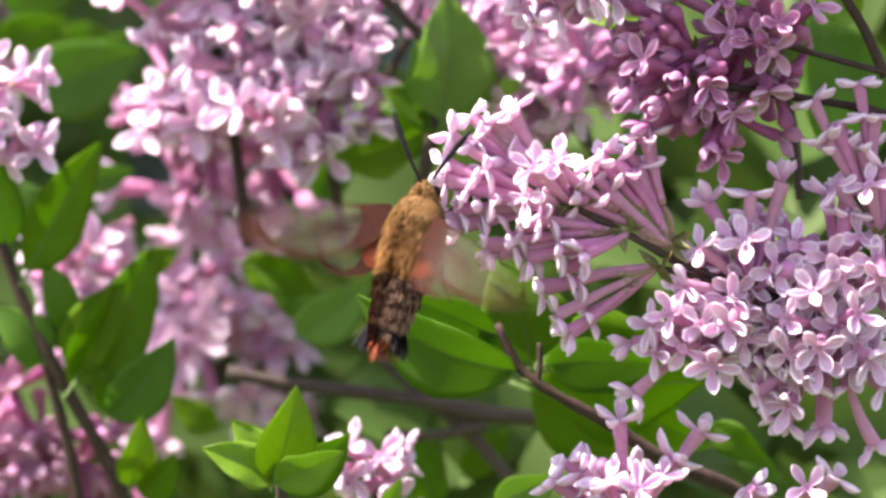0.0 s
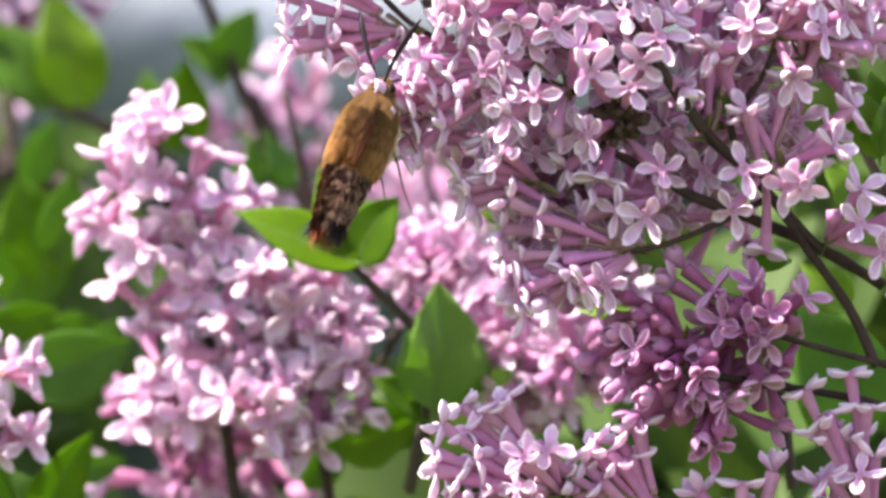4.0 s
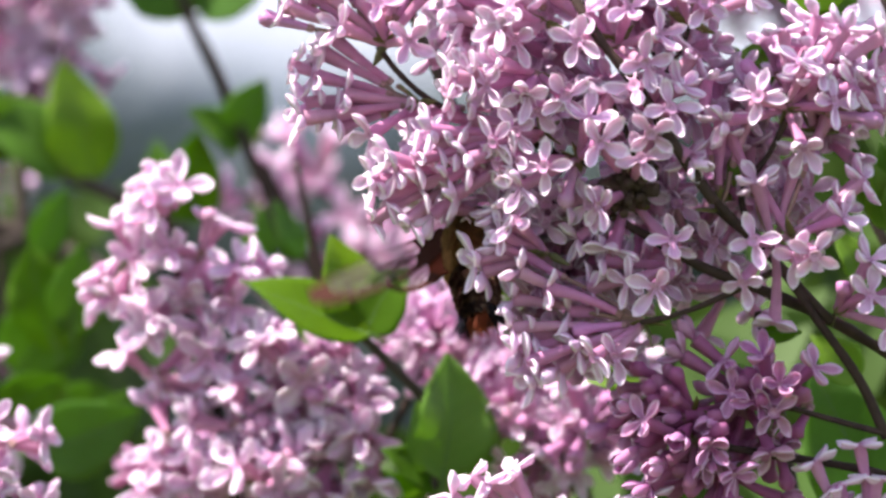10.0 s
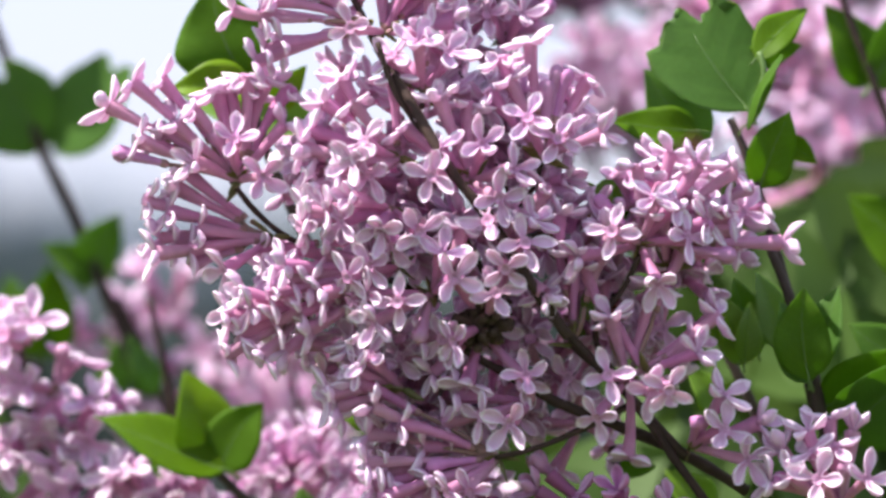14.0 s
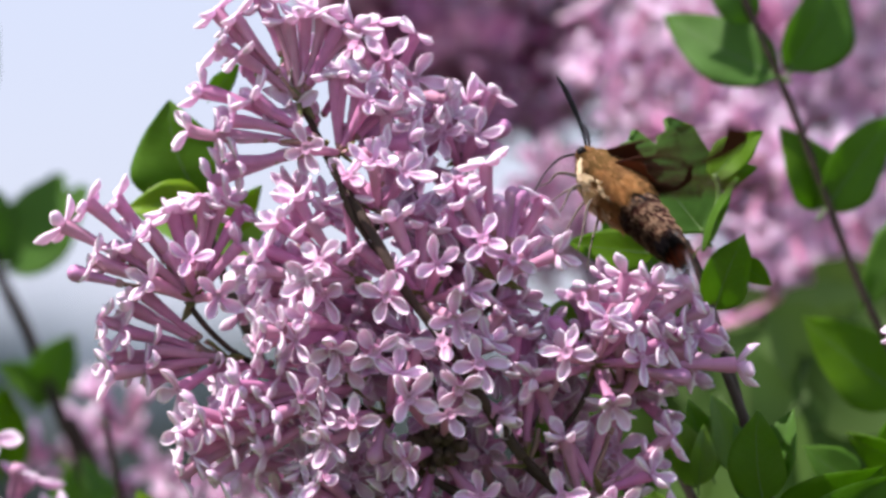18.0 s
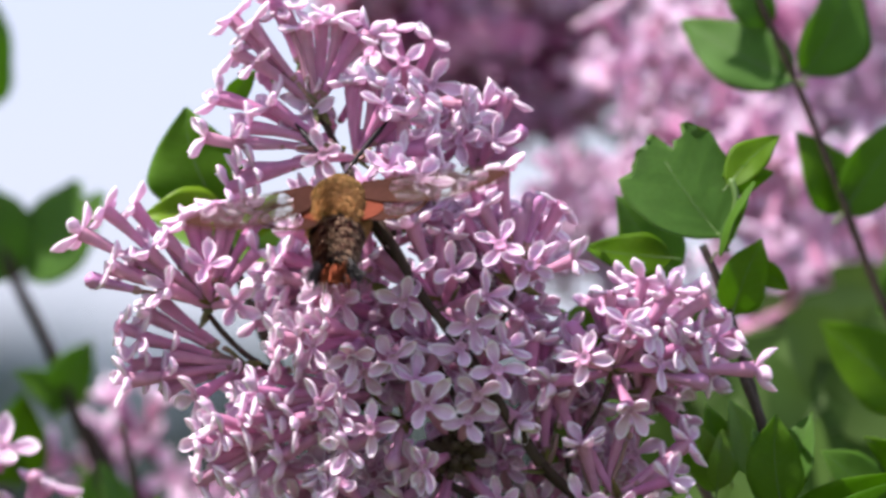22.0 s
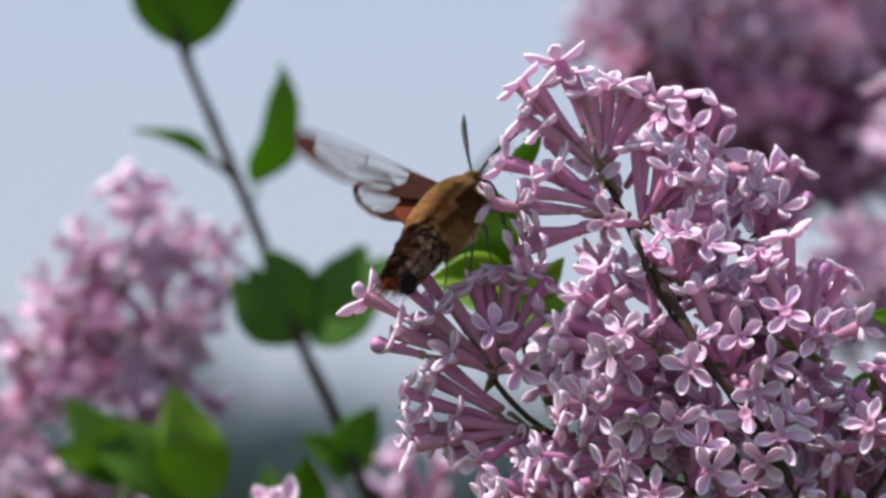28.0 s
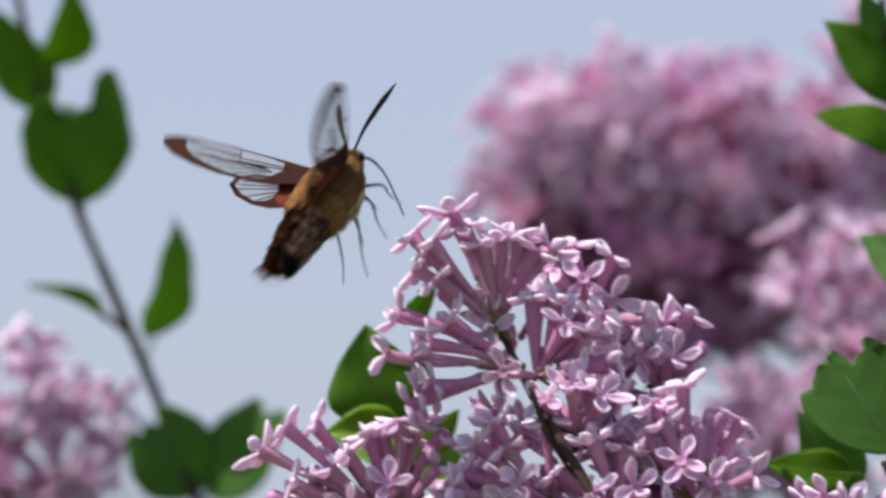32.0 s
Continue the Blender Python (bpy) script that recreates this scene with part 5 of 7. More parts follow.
t = thing("lilac_panicle", at(-8.9, -90.2, -125.0), "panicle of pink lilac florets and buds, slightly out of focus", "flower cluster", "lilac panicles")
stem("stem", t, [at(-18.3, -42.5, -125.0), at(-14.8, -54.2, -125.0), at(-8.9, -90.2, -125.0)], 0.0008, 0.0012, STEM)
cloud(t, (-20.6, -40.8, -112.0), 6, 9, 600, buds=0.25, scale=1.2)
cloud(t, (-13.7, -43.1, -119.0), 6, 9, 601, buds=0.25, scale=1.2)
cloud(t, (-9.0, -41.9, -115.0), 5, 9, 602, buds=0.25, scale=1.2)
cloud(t, (-24.1, -48.4, -122.0), 5, 9, 603, buds=0.25, scale=1.2)
cloud(t, (-16.0, -51.3, -118.0), 6, 9, 604, buds=0.25, scale=1.2)
cloud(t, (-7.8, -51.2, -114.0), 6, 9, 605, buds=0.25, scale=1.2)
cloud(t, (-20.6, -57.7, -121.0), 6, 9, 606, buds=0.25, scale=1.2)
cloud(t, (-11.3, -60.0, -117.0), 6, 9, 607, buds=0.25, scale=1.2)
cloud(t, (-25.2, -64.7, -113.0), 5, 9, 608, buds=0.25, scale=1.2)
cloud(t, (-15.9, -67.0, -120.0), 6, 9, 609, buds=0.25, scale=1.2)
cloud(t, (-3.2, -56.5, -116.0), 4, 9, 610, buds=0.25, scale=1.2)

t = thing("lilac_panicle", at(-19.5, -80.6, -190.0), "cluster of dark mauve lilac buds, out of focus", "flower cluster", "lilac panicles")
stem("stem", t, [at(-34.6, -61.9, -184.0), at(-28.8, -68.9, -186.0), at(-19.5, -80.6, -190.0)], 0.0007199999999999999, 0.0009599999999999999, STEM)
cloud(t, (-35.8, -67.8, -181.0), 15, 15, 229, buds=0.7, dark=True)
cloud(t, (-40.4, -65.4, -181.0), 7, 14, 230, buds=0.7, dark=True)
cloud(t, (-25.3, -68.9, -184.0), 11, 15, 231, buds=0.5, dark=True)

t = thing("lilac_panicle", at(-69.4, -148.8, -156.0), "deep mauve lilac buds low in the shrub, out of focus", "flower cluster", "lilac panicles")
stem("stem", t, [at(-76.4, -120.9, -150.0), at(-72.9, -132.5, -152.0), at(-69.4, -148.8, -156.0)], 0.0007199999999999999, 0.0009599999999999999, STEM)
cloud(t, (-77.5, -119.7, -150.0), 13, 14, 232, buds=0.6, dark=True)
cloud(t, (-71.7, -129.1, -150.0), 14, 14, 233, buds=0.6, dark=True)
cloud(t, (-79.8, -134.9, -150.0), 12, 14, 234, buds=0.6, dark=True)
cloud(t, (-63.6, -134.9, -152.0), 12, 14, 235, buds=0.6, dark=True)
cloud(t, (-56.6, -139.5, -152.0), 10, 13, 236, buds=0.6, dark=True)

t = thing("lilac_panicle", at(-0.9, -57.3, -145.0), "lilac panicle in shade behind the sharp florets", "flower cluster", "lilac panicles")
stem("stem", t, [at(9.6, -34.0, -137.0), at(6.1, -43.3, -139.0), at(-0.9, -57.3, -145.0)], 0.0007199999999999999, 0.0009599999999999999, STEM)
# half the florets are darker buds, which puts the shade into the colour
cloud(t, (9.6, -34.0, -135.0), 18, 11, 237, buds=0.5)
cloud(t, (16.6, -34.0, -131.0), 12, 11, 238, buds=0.5)
cloud(t, (0.3, -36.3, -143.0), 10, 11, 239, buds=0.5)

t = thing("lilac_panicle", at(43.4, -73.6, -133.0), "lilac panicle in shade behind the sharp florets", "flower cluster", "lilac panicles")
stem("stem", t, [at(29.4, -41.0, -127.0), at(36.4, -55.0, -129.0), at(43.4, -73.6, -133.0)], 0.0007199999999999999, 0.0009599999999999999, STEM)
# extra dark buds tone the cluster down in place of shade
cloud(t, (28.2, -44.5, -127.0), 22, 13, 240, buds=0.5)
cloud(t, (36.4, -48.0, -125.0), 20, 13, 241, buds=0.5)
cloud(t, (29.4, -55.0, -129.0), 18, 13, 242, buds=0.5)
cloud(t, (42.2, -56.1, -121.0), 12, 11, 243, buds=0.5)
cloud(t, (38.7, -38.7, -125.0), 14, 13, 244, buds=0.5)
cloud(t, (46.8, -48.0, -125.0), 14, 13, 245, buds=0.5)

t = thing("lilac_panicle", at(41.2, -69.7, -123.0), "lilac panicle in shade behind the sharp florets", "flower cluster", "lilac panicles")
stem("stem", t, [at(29.5, -44.1, -115.0), at(31.8, -55.8, -117.0), at(41.2, -69.7, -123.0)], 0.0007199999999999999, 0.0009599999999999999, STEM)
# bud share raised so that bud colour gives the shade
cloud(t, (24.9, -49.9, -115.0), 16, 12, 246, buds=0.5)
cloud(t, (41.2, -53.4, -110.0), 16, 12, 247, buds=0.5)
cloud(t, (31.8, -60.4, -117.0), 12, 11, 248, buds=0.5)

t = thing("lilac_panicle", at(15.4, -41.0, -256.0), "pale pink lilac panicle far out of focus", "flower cluster", "lilac panicles")
stem("stem", t, [at(9.6, -10.7, -250.0), at(11.9, -22.4, -252.0), at(15.4, -41.0, -256.0)], 0.0008, 0.0011, STEM)
cloud(t, (11.0, -19.6, -420.0), 18, 15, 249)
cloud(t, (5.2, -24.2, -420.0), 18, 15, 250)
cloud(t, (18.0, -23.1, -420.0), 18, 15, 251)

t = thing("lilac_panicle", at(-12.1, -30.1, -170.0), "small pink lilac panicle behind a twig, out of focus", "flower cluster", "lilac panicles")
stem("stem", t, [at(-19.1, 1.3, -165.0), at(-16.8, -9.2, -167.0), at(-12.1, -30.1, -170.0)], 0.0007199999999999999, 0.0009599999999999999, STEM)
cloud(t, (-27.3, -6.1, -330.0), 4, 12, 252)
cloud(t, (-14.5, -2.1, -330.0), 5, 12, 253)
cloud(t, (-7.0, -9.7, -330.0), 5, 12, 254)
cloud(t, (-18.0, -20.7, -330.0), 6, 12, 255)

t = thing("lilac_panicle", at(-35.6, -127.9, -206.0), "sunlit panicle of pink lilac florets among leaves, out of focus", "flower cluster", "lilac panicles")
stem("stem", t, [at(-40.3, -76.7, -201.0), at(-36.8, -88.3, -202.0), at(-34.5, -104.6, -204.0), at(-35.6, -127.9, -206.0)], 0.0008, 0.0011, STEM)
cloud(t, (-41.4, -79.0, -198.0), 8, 16, 256)
cloud(t, (-34.5, -79.6, -201.0), 5, 15, 257)
cloud(t, (-53.1, -84.8, -204.0), 5, 15, 258)
cloud(t, (-41.4, -96.5, -200.0), 8, 16, 259)
cloud(t, (-46.1, -100.0, -202.0), 6, 15, 260)
cloud(t, (-31.0, -101.1, -196.0), 8, 16, 261)
cloud(t, (-38.0, -109.3, -198.0), 8, 16, 262)
cloud(t, (-28.7, -113.9, -198.0), 7, 15, 263)
cloud(t, (-43.8, -116.3, -200.0), 5, 15, 264)
cloud(t, (-25.2, -119.7, -202.0), 4, 13, 265)

t = thing("lilac_panicle", at(-19.3, -88.3, -214.0), "dark mauve lilac buds among leaves, out of focus", "flower cluster", "lilac panicles")
stem("stem", t, [at(-35.6, -66.2, -208.0), at(-29.8, -74.4, -210.0), at(-19.3, -88.3, -214.0)], 0.0007199999999999999, 0.0009599999999999999, STEM)
cloud(t, (-36.8, -67.4, -206.0), 9, 15, 266, buds=0.7)
cloud(t, (-28.7, -70.9, -208.0), 6, 14, 267, buds=0.6)
cloud(t, (-24.0, -75.5, -212.0), 4, 13, 268, buds=0.5)

t = thing("lilac_panicle", at(-1.9, -151.2, -78.0), "small lilac panicle low among leaves", "flower cluster", "lilac panicles")
stem("stem", t, [at(-3.6, -132.5, -75.0), at(-3.1, -139.5, -76.0), at(-1.9, -151.2, -78.0)], 0.0005600000000000001, 0.0008, STEM)
cloud(t, (-4.2, -134.9, -72.0), 7, 8, 269)
cloud(t, (-0.7, -138.4, -72.0), 6, 8, 270)

t = thing("lilac_panicle", at(-91.5, -81.4, -94.0), "pale lilac florets at the end of a twig", "flower cluster", "lilac panicles")
stem("stem", t, [at(-78.7, -60.4, -90.0), at(-84.5, -69.7, -92.0), at(-91.5, -81.4, -94.0)], 0.00064, 0.0008, STEM)
cloud(t, (-78.7, -56.9, -88.0), 7, 9, 271)
cloud(t, (-76.4, -67.4, -90.0), 5, 8, 272)
cloud(t, (-83.3, -74.4, -90.0), 5, 10, 273)
cloud(t, (-64.7, -94.2, -140.0), 12, 11, 274)

t = thing("lilac_panicle", at(-86.5, -6.8, -320.0), "upright pink lilac panicle against the sky, out of focus", "flower cluster", "lilac panicles")
stem("stem", t, [at(-74.8, 56.0, -315.0), at(-78.3, 42.0, -315.0), at(-83.0, 23.4, -316.0), at(-85.3, 7.1, -318.0), at(-86.5, -6.8, -320.0)], 0.0008, 0.0012, STEM)
cloud(t, (-74.8, 53.7, -315.0), 9, 14, 275)
cloud(t, (-79.5, 45.5, -315.0), 9, 16, 276)
cloud(t, (-65.5, 46.7, -318.0), 6, 15, 277)
cloud(t, (-71.3, 37.4, -312.0), 13, 17, 278)
cloud(t, (-85.3, 36.2, -315.0), 11, 17, 279)
# deep floret colour here stands for the panicle's shadowed heart
cloud(t, (-78.3, 29.2, -310.0), 13, 17, 280, buds=0.4, dark=True)
cloud(t, (-93.4, 28.1, -318.0), 11, 17, 281)
cloud(t, (-66.7, 26.9, -315.0), 9, 15, 282)
cloud(t, (-96.9, 17.6, -318.0), 9, 17, 283)
cloud(t, (-83.0, 18.7, -312.0), 11, 17, 284, buds=0.3)
cloud(t, (-72.5, 18.7, -312.0), 6, 14, 285)
cloud(t, (-93.4, -2.2, -320.0), 13, 17, 286)
cloud(t, (-84.1, -1.0, -320.0), 7, 15, 287)

t = thing("lilac_panicle", at(-77.3, -41.8, -260.0), "pink lilac panicle low among leaves, out of focus", "flower cluster", "lilac panicles")
stem("stem", t, [at(-84.2, 1.3, -255.0), at(-80.7, -13.8, -255.0), at(-77.3, -41.8, -260.0)], 0.0008, 0.0011, STEM)
cloud(t, (-85.4, 0.1, -420.0), 6, 16, 288)
cloud(t, (-81.9, -37.1, -345.0), 11, 17, 289)
cloud(t, (-85.4, -48.7, -185.0), 7, 14, 290)

t = thing("lilac_panicle", at(73.5, 52.0, -499.0), "large lilac panicle far out of focus against the sky", "flower cluster", "lilac panicles")
stem("stem", t, [at(35.1, 116.0, -499.0), at(44.4, 98.5, -499.0), at(58.4, 77.6, -499.0), at(73.5, 52.0, -499.0)], 0.0011, 0.0016, STEM)
cloud(t, (31.0, 105.6, -476.0), 8, 22, 291, buds=0.1)
cloud(t, (35.1, 110.6, -476.0), 7, 22, 292, buds=0.1)
cloud(t, (27.5, 96.7, -476.0), 8, 22, 293, buds=0.1)
cloud(t, (36.3, 98.7, -476.0), 10, 24, 294, buds=0.1)
cloud(t, (47.9, 104.6, -476.0), 8, 24, 295, buds=0.1)
# clouds marked dark here carry the panicle's deep shade as colour
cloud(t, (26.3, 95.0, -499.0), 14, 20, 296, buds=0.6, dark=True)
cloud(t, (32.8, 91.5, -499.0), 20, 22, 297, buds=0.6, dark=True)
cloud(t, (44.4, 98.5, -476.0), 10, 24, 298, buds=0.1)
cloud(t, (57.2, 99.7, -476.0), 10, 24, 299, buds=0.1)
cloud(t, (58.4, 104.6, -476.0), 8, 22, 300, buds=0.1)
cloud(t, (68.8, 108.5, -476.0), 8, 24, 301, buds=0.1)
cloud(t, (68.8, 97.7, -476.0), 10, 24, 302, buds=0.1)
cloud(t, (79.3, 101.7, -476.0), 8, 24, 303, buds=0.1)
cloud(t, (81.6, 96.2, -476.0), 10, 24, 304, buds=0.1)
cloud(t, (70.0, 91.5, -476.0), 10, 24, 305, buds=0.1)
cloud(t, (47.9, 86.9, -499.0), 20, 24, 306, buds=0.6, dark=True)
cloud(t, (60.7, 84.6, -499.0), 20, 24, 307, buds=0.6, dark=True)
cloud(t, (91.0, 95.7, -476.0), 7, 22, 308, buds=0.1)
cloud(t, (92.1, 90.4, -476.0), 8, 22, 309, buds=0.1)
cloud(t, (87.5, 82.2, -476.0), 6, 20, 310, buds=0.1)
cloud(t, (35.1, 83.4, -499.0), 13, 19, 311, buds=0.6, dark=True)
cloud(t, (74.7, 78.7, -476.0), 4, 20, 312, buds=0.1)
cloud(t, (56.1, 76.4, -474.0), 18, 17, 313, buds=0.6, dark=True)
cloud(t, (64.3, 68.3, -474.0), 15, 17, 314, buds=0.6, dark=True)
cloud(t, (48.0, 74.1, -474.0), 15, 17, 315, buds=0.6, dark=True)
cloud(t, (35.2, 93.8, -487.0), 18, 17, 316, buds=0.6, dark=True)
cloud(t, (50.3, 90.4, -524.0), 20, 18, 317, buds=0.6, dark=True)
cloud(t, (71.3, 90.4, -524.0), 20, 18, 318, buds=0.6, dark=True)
# deep-coloured core behind the bright florets stands in for shaded gaps
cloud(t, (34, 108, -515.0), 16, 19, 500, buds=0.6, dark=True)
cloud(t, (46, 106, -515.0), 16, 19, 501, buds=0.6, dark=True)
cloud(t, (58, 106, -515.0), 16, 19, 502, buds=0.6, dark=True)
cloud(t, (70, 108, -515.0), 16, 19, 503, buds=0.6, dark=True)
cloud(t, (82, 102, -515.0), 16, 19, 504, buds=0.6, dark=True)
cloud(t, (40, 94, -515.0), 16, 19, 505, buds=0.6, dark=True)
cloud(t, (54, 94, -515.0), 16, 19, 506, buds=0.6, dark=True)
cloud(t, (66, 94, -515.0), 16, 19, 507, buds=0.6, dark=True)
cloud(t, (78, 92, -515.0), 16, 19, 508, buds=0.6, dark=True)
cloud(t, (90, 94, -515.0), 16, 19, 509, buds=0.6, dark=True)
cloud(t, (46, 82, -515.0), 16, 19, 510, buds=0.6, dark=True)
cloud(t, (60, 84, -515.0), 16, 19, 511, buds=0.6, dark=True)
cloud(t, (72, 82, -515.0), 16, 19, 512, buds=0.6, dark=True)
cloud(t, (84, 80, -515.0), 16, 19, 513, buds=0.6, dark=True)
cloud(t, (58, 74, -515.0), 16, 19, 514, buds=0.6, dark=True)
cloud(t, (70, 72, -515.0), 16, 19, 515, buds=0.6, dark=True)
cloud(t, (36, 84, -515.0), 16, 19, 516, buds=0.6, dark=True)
cloud(t, (93.6, 114.1, -499.0), 9, 21, 540, buds=0.2)
cloud(t, (104.1, 117.6, -499.0), 9, 21, 542, buds=0.2)
cloud(t, (112.3, 111.8, -499.0), 9, 21, 544, buds=0.2)
cloud(t, (115.3, 107.8, -523.0), 10, 19, 545, buds=0.6, dark=True)
cloud(t, (99.4, 102.4, -499.0), 9, 21, 546, buds=0.2)
cloud(t, (109.9, 98.9, -499.0), 9, 21, 548, buds=0.2)
cloud(t, (112.9, 94.9, -523.0), 10, 19, 549, buds=0.6, dark=True)
cloud(t, (91.2, 95.4, -499.0), 9, 21, 550, buds=0.2)
cloud(t, (102.8, 89.6, -499.0), 9, 21, 552, buds=0.2)
cloud(t, (112.2, 87.2, -499.0), 9, 21, 554, buds=0.2)
cloud(t, (115.2, 83.2, -523.0), 10, 19, 555, buds=0.6, dark=True)
stem("stem", t, [at(40, 104, -499.0), at(52, 88, -499.0), at(66, 70, -499.0), at(80, 50, -499.0)], 0.0016, 0.0026, STEM)
stem("stem", t, [at(60, 110, -499.0), at(62, 94, -499.0), at(68, 76, -499.0)], 0.0016, 0.0026, STEM)
stem("stem", t, [at(86, 104, -499.0), at(80, 88, -499.0), at(76, 64, -499.0)], 0.0016, 0.0026, STEM)
stem("stem", t, [at(30, 96, -499.0), at(44, 86, -499.0), at(60, 76, -499.0)], 0.0016, 0.0026, STEM)
stem("stem", t, [at(52, 72, -499.0), at(66, 66, -499.0), at(84, 60, -499.0), at(104, 40, -499.0)], 0.0016, 0.0026, STEM)

t = thing("lilac_panicle", at(93.3, 40.4, -387.0), "pale pink lilac panicle far out of focus", "flower cluster", "lilac panicles")
stem("stem", t, [at(84.0, 75.3, -387.0), at(88.6, 61.3, -387.0), at(93.3, 40.4, -387.0)], 0.001, 0.0014, STEM)
cloud(t, (87.5, 75.3, -332.8), 7, 16, 319, buds=0.05)
cloud(t, (96.8, 76.4, -332.8), 7, 16, 320, buds=0.05)
cloud(t, (88.6, 65.9, -332.8), 7, 15, 321, buds=0.05)
cloud(t, (99.1, 65.9, -332.8), 7, 16, 322, buds=0.05)

t = thing("lilac_panicle", at(135.3, 31.2, -449.0), "pale pink lilac panicle far out of focus", "flower cluster", "lilac panicles")
stem("stem", t, [at(121.4, 84.7, -449.0), at(126.0, 61.5, -449.0), at(135.3, 31.2, -449.0)], 0.001, 0.0014, STEM)
cloud(t, (120.2, 83.6, -386.1), 16, 20, 323, buds=0.05)
cloud(t, (130.7, 75.4, -386.1), 16, 20, 324, buds=0.05)
cloud(t, (138.8, 66.1, -386.1), 16, 20, 325, buds=0.05)
cloud(t, (149.3, 73.1, -386.1), 16, 20, 326, buds=0.05)
cloud(t, (124.9, 67.3, -386.1), 14, 20, 327, buds=0.05)
cloud(t, (115.5, 40.5, -386.1), 14, 19, 328, buds=0.05)
cloud(t, (120.2, 31.2, -386.1), 13, 19, 329, buds=0.05)
cloud(t, (147.0, 85.9, -386.1), 13, 19, 330, buds=0.05)
cloud(t, (151.6, 58.0, -386.1), 14, 19, 331, buds=0.05)
cloud(t, (107.4, 66.1, -386.1), 10, 18, 332, buds=0.05)
cloud(t, (135.3, 89.4, -386.1), 13, 19, 333, buds=0.05)
cloud(t, (127.2, 49.8, -386.1), 10, 18, 334, buds=0.05)
cloud(t, (151.6, 40.5, -386.1), 10, 19, 335, buds=0.05)
cloud(t, (101.9, 66.9, -386.1), 14, 20, 336, buds=0.05)
cloud(t, (115.9, 73.9, -386.1), 14, 20, 337, buds=0.05)
cloud(t, (122.9, 58.8, -386.1), 14, 20, 338, buds=0.05)
cloud(t, (108.9, 54.1, -386.1), 13, 20, 339, buds=0.05)
cloud(t, (132.2, 68.1, -386.1), 14, 20, 340, buds=0.05)
cloud(t, (128.7, 46.0, -386.1), 13, 19, 341, buds=0.05)
cloud(t, (148.5, 42.5, -386.1), 13, 19, 342, buds=0.05)
cloud(t, (71.1, 49.8, -359.5), 8, 12, 343, buds=0.05)
cloud(t, (81.5, 45.1, -359.5), 9, 14, 344, buds=0.05)
cloud(t, (69.9, 40.5, -359.5), 8, 12, 345, buds=0.05)
cloud(t, (100.2, 57.9, -354.3), 13, 18, 346, buds=0.05)
cloud(t, (113.0, 52.1, -354.3), 13, 18, 347, buds=0.05)
cloud(t, (124.6, 40.5, -354.3), 13, 18, 348, buds=0.05)
cloud(t, (115.3, 35.8, -354.3), 13, 18, 349, buds=0.05)
cloud(t, (123.4, 26.5, -354.3), 10, 18, 350, buds=0.05)
cloud(t, (100.2, 27.7, -359.5), 10, 17, 351, buds=0.05)
cloud(t, (139.1, 32.0, -386.1), 10, 19, 352, buds=0.05)
cloud(t, (154.3, 29.7, -386.1), 10, 19, 353, buds=0.05)
cloud(t, (125.2, 33.2, -386.1), 9, 18, 354, buds=0.05)
cloud(t, (122.6, 40.6, -310.0), 9, 18, 570, buds=0.05)
cloud(t, (130.8, 30.1, -310.0), 9, 18, 571, buds=0.05)
cloud(t, (142.5, 34.7, -310.0), 9, 18, 572, buds=0.05)
cloud(t, (150.7, 44.1, -310.0), 9, 18, 573, buds=0.05)
cloud(t, (119.1, 25.4, -310.0), 9, 18, 574, buds=0.05)
cloud(t, (136.7, 46.4, -310.0), 9, 18, 575, buds=0.05)
cloud(t, (148.3, 25.4, -310.0), 9, 18, 576, buds=0.05)
cloud(t, (116.8, 52.3, -310.0), 9, 18, 577, buds=0.05)

t = thing("lilac_panicle", at(85.6, 16.4, -524.0), "small lilac panicle in soft focus behind leaves", "flower cluster", "lilac panicles")
stem("stem", t, [at(79.8, 47.8, -524.0), at(82.1, 36.2, -524.0), at(85.6, 16.4, -524.0)], 0.0008, 0.0011, STEM)
cloud(t, (79.8, 45.5, -524.0), 22, 16, 355)
cloud(t, (76.3, 36.2, -524.0), 13, 13, 356)

t = thing("lilac_panicle", at(67.8, 58.9, -524.0), "mauve buds coloured dark for shade, panicle far out of focus", "flower cluster", "lilac panicles")
stem("stem", t, [at(48.0, 99.7, -524.0), at(56.1, 84.5, -524.0), at(67.8, 58.9, -524.0)], 0.0009, 0.0012, STEM)
# dark bud colour paints the shaded lower part of the far cluster
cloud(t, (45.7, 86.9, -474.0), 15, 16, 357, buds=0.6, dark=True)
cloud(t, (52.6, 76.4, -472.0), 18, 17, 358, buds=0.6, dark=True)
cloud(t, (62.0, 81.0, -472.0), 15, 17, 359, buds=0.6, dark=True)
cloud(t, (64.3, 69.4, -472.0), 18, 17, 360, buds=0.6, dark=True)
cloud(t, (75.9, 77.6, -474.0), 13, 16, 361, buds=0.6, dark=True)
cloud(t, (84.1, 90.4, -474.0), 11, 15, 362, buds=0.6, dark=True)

t = thing("lilac_twig", at(-53.9, 63.6, -280.0), "leafy lilac twig against the sky, soft focus", "twig", "lilac twigs")
stem("stem", t, [at(-78.9, 140.4, -280.0), at(-73.1, 114.8, -280.0), at(-66.1, 92.7, -280.0), at(-60.3, 78.7, -280.0), at(-53.9, 63.6, -280.0)], 0.00093, 0.00139, STEM)
stem("stem", t, [at(-54.3, 64.7, -280.0), at(-48.3, 50.2, -280.0), at(-41.1, 31.5, -280.0), at(-34.1, 17.6, -280.0), at(-27.7, 1.3, -280.0), at(-21.3, -13.8, -280.0)], 0.00136, 0.00160, STEM)
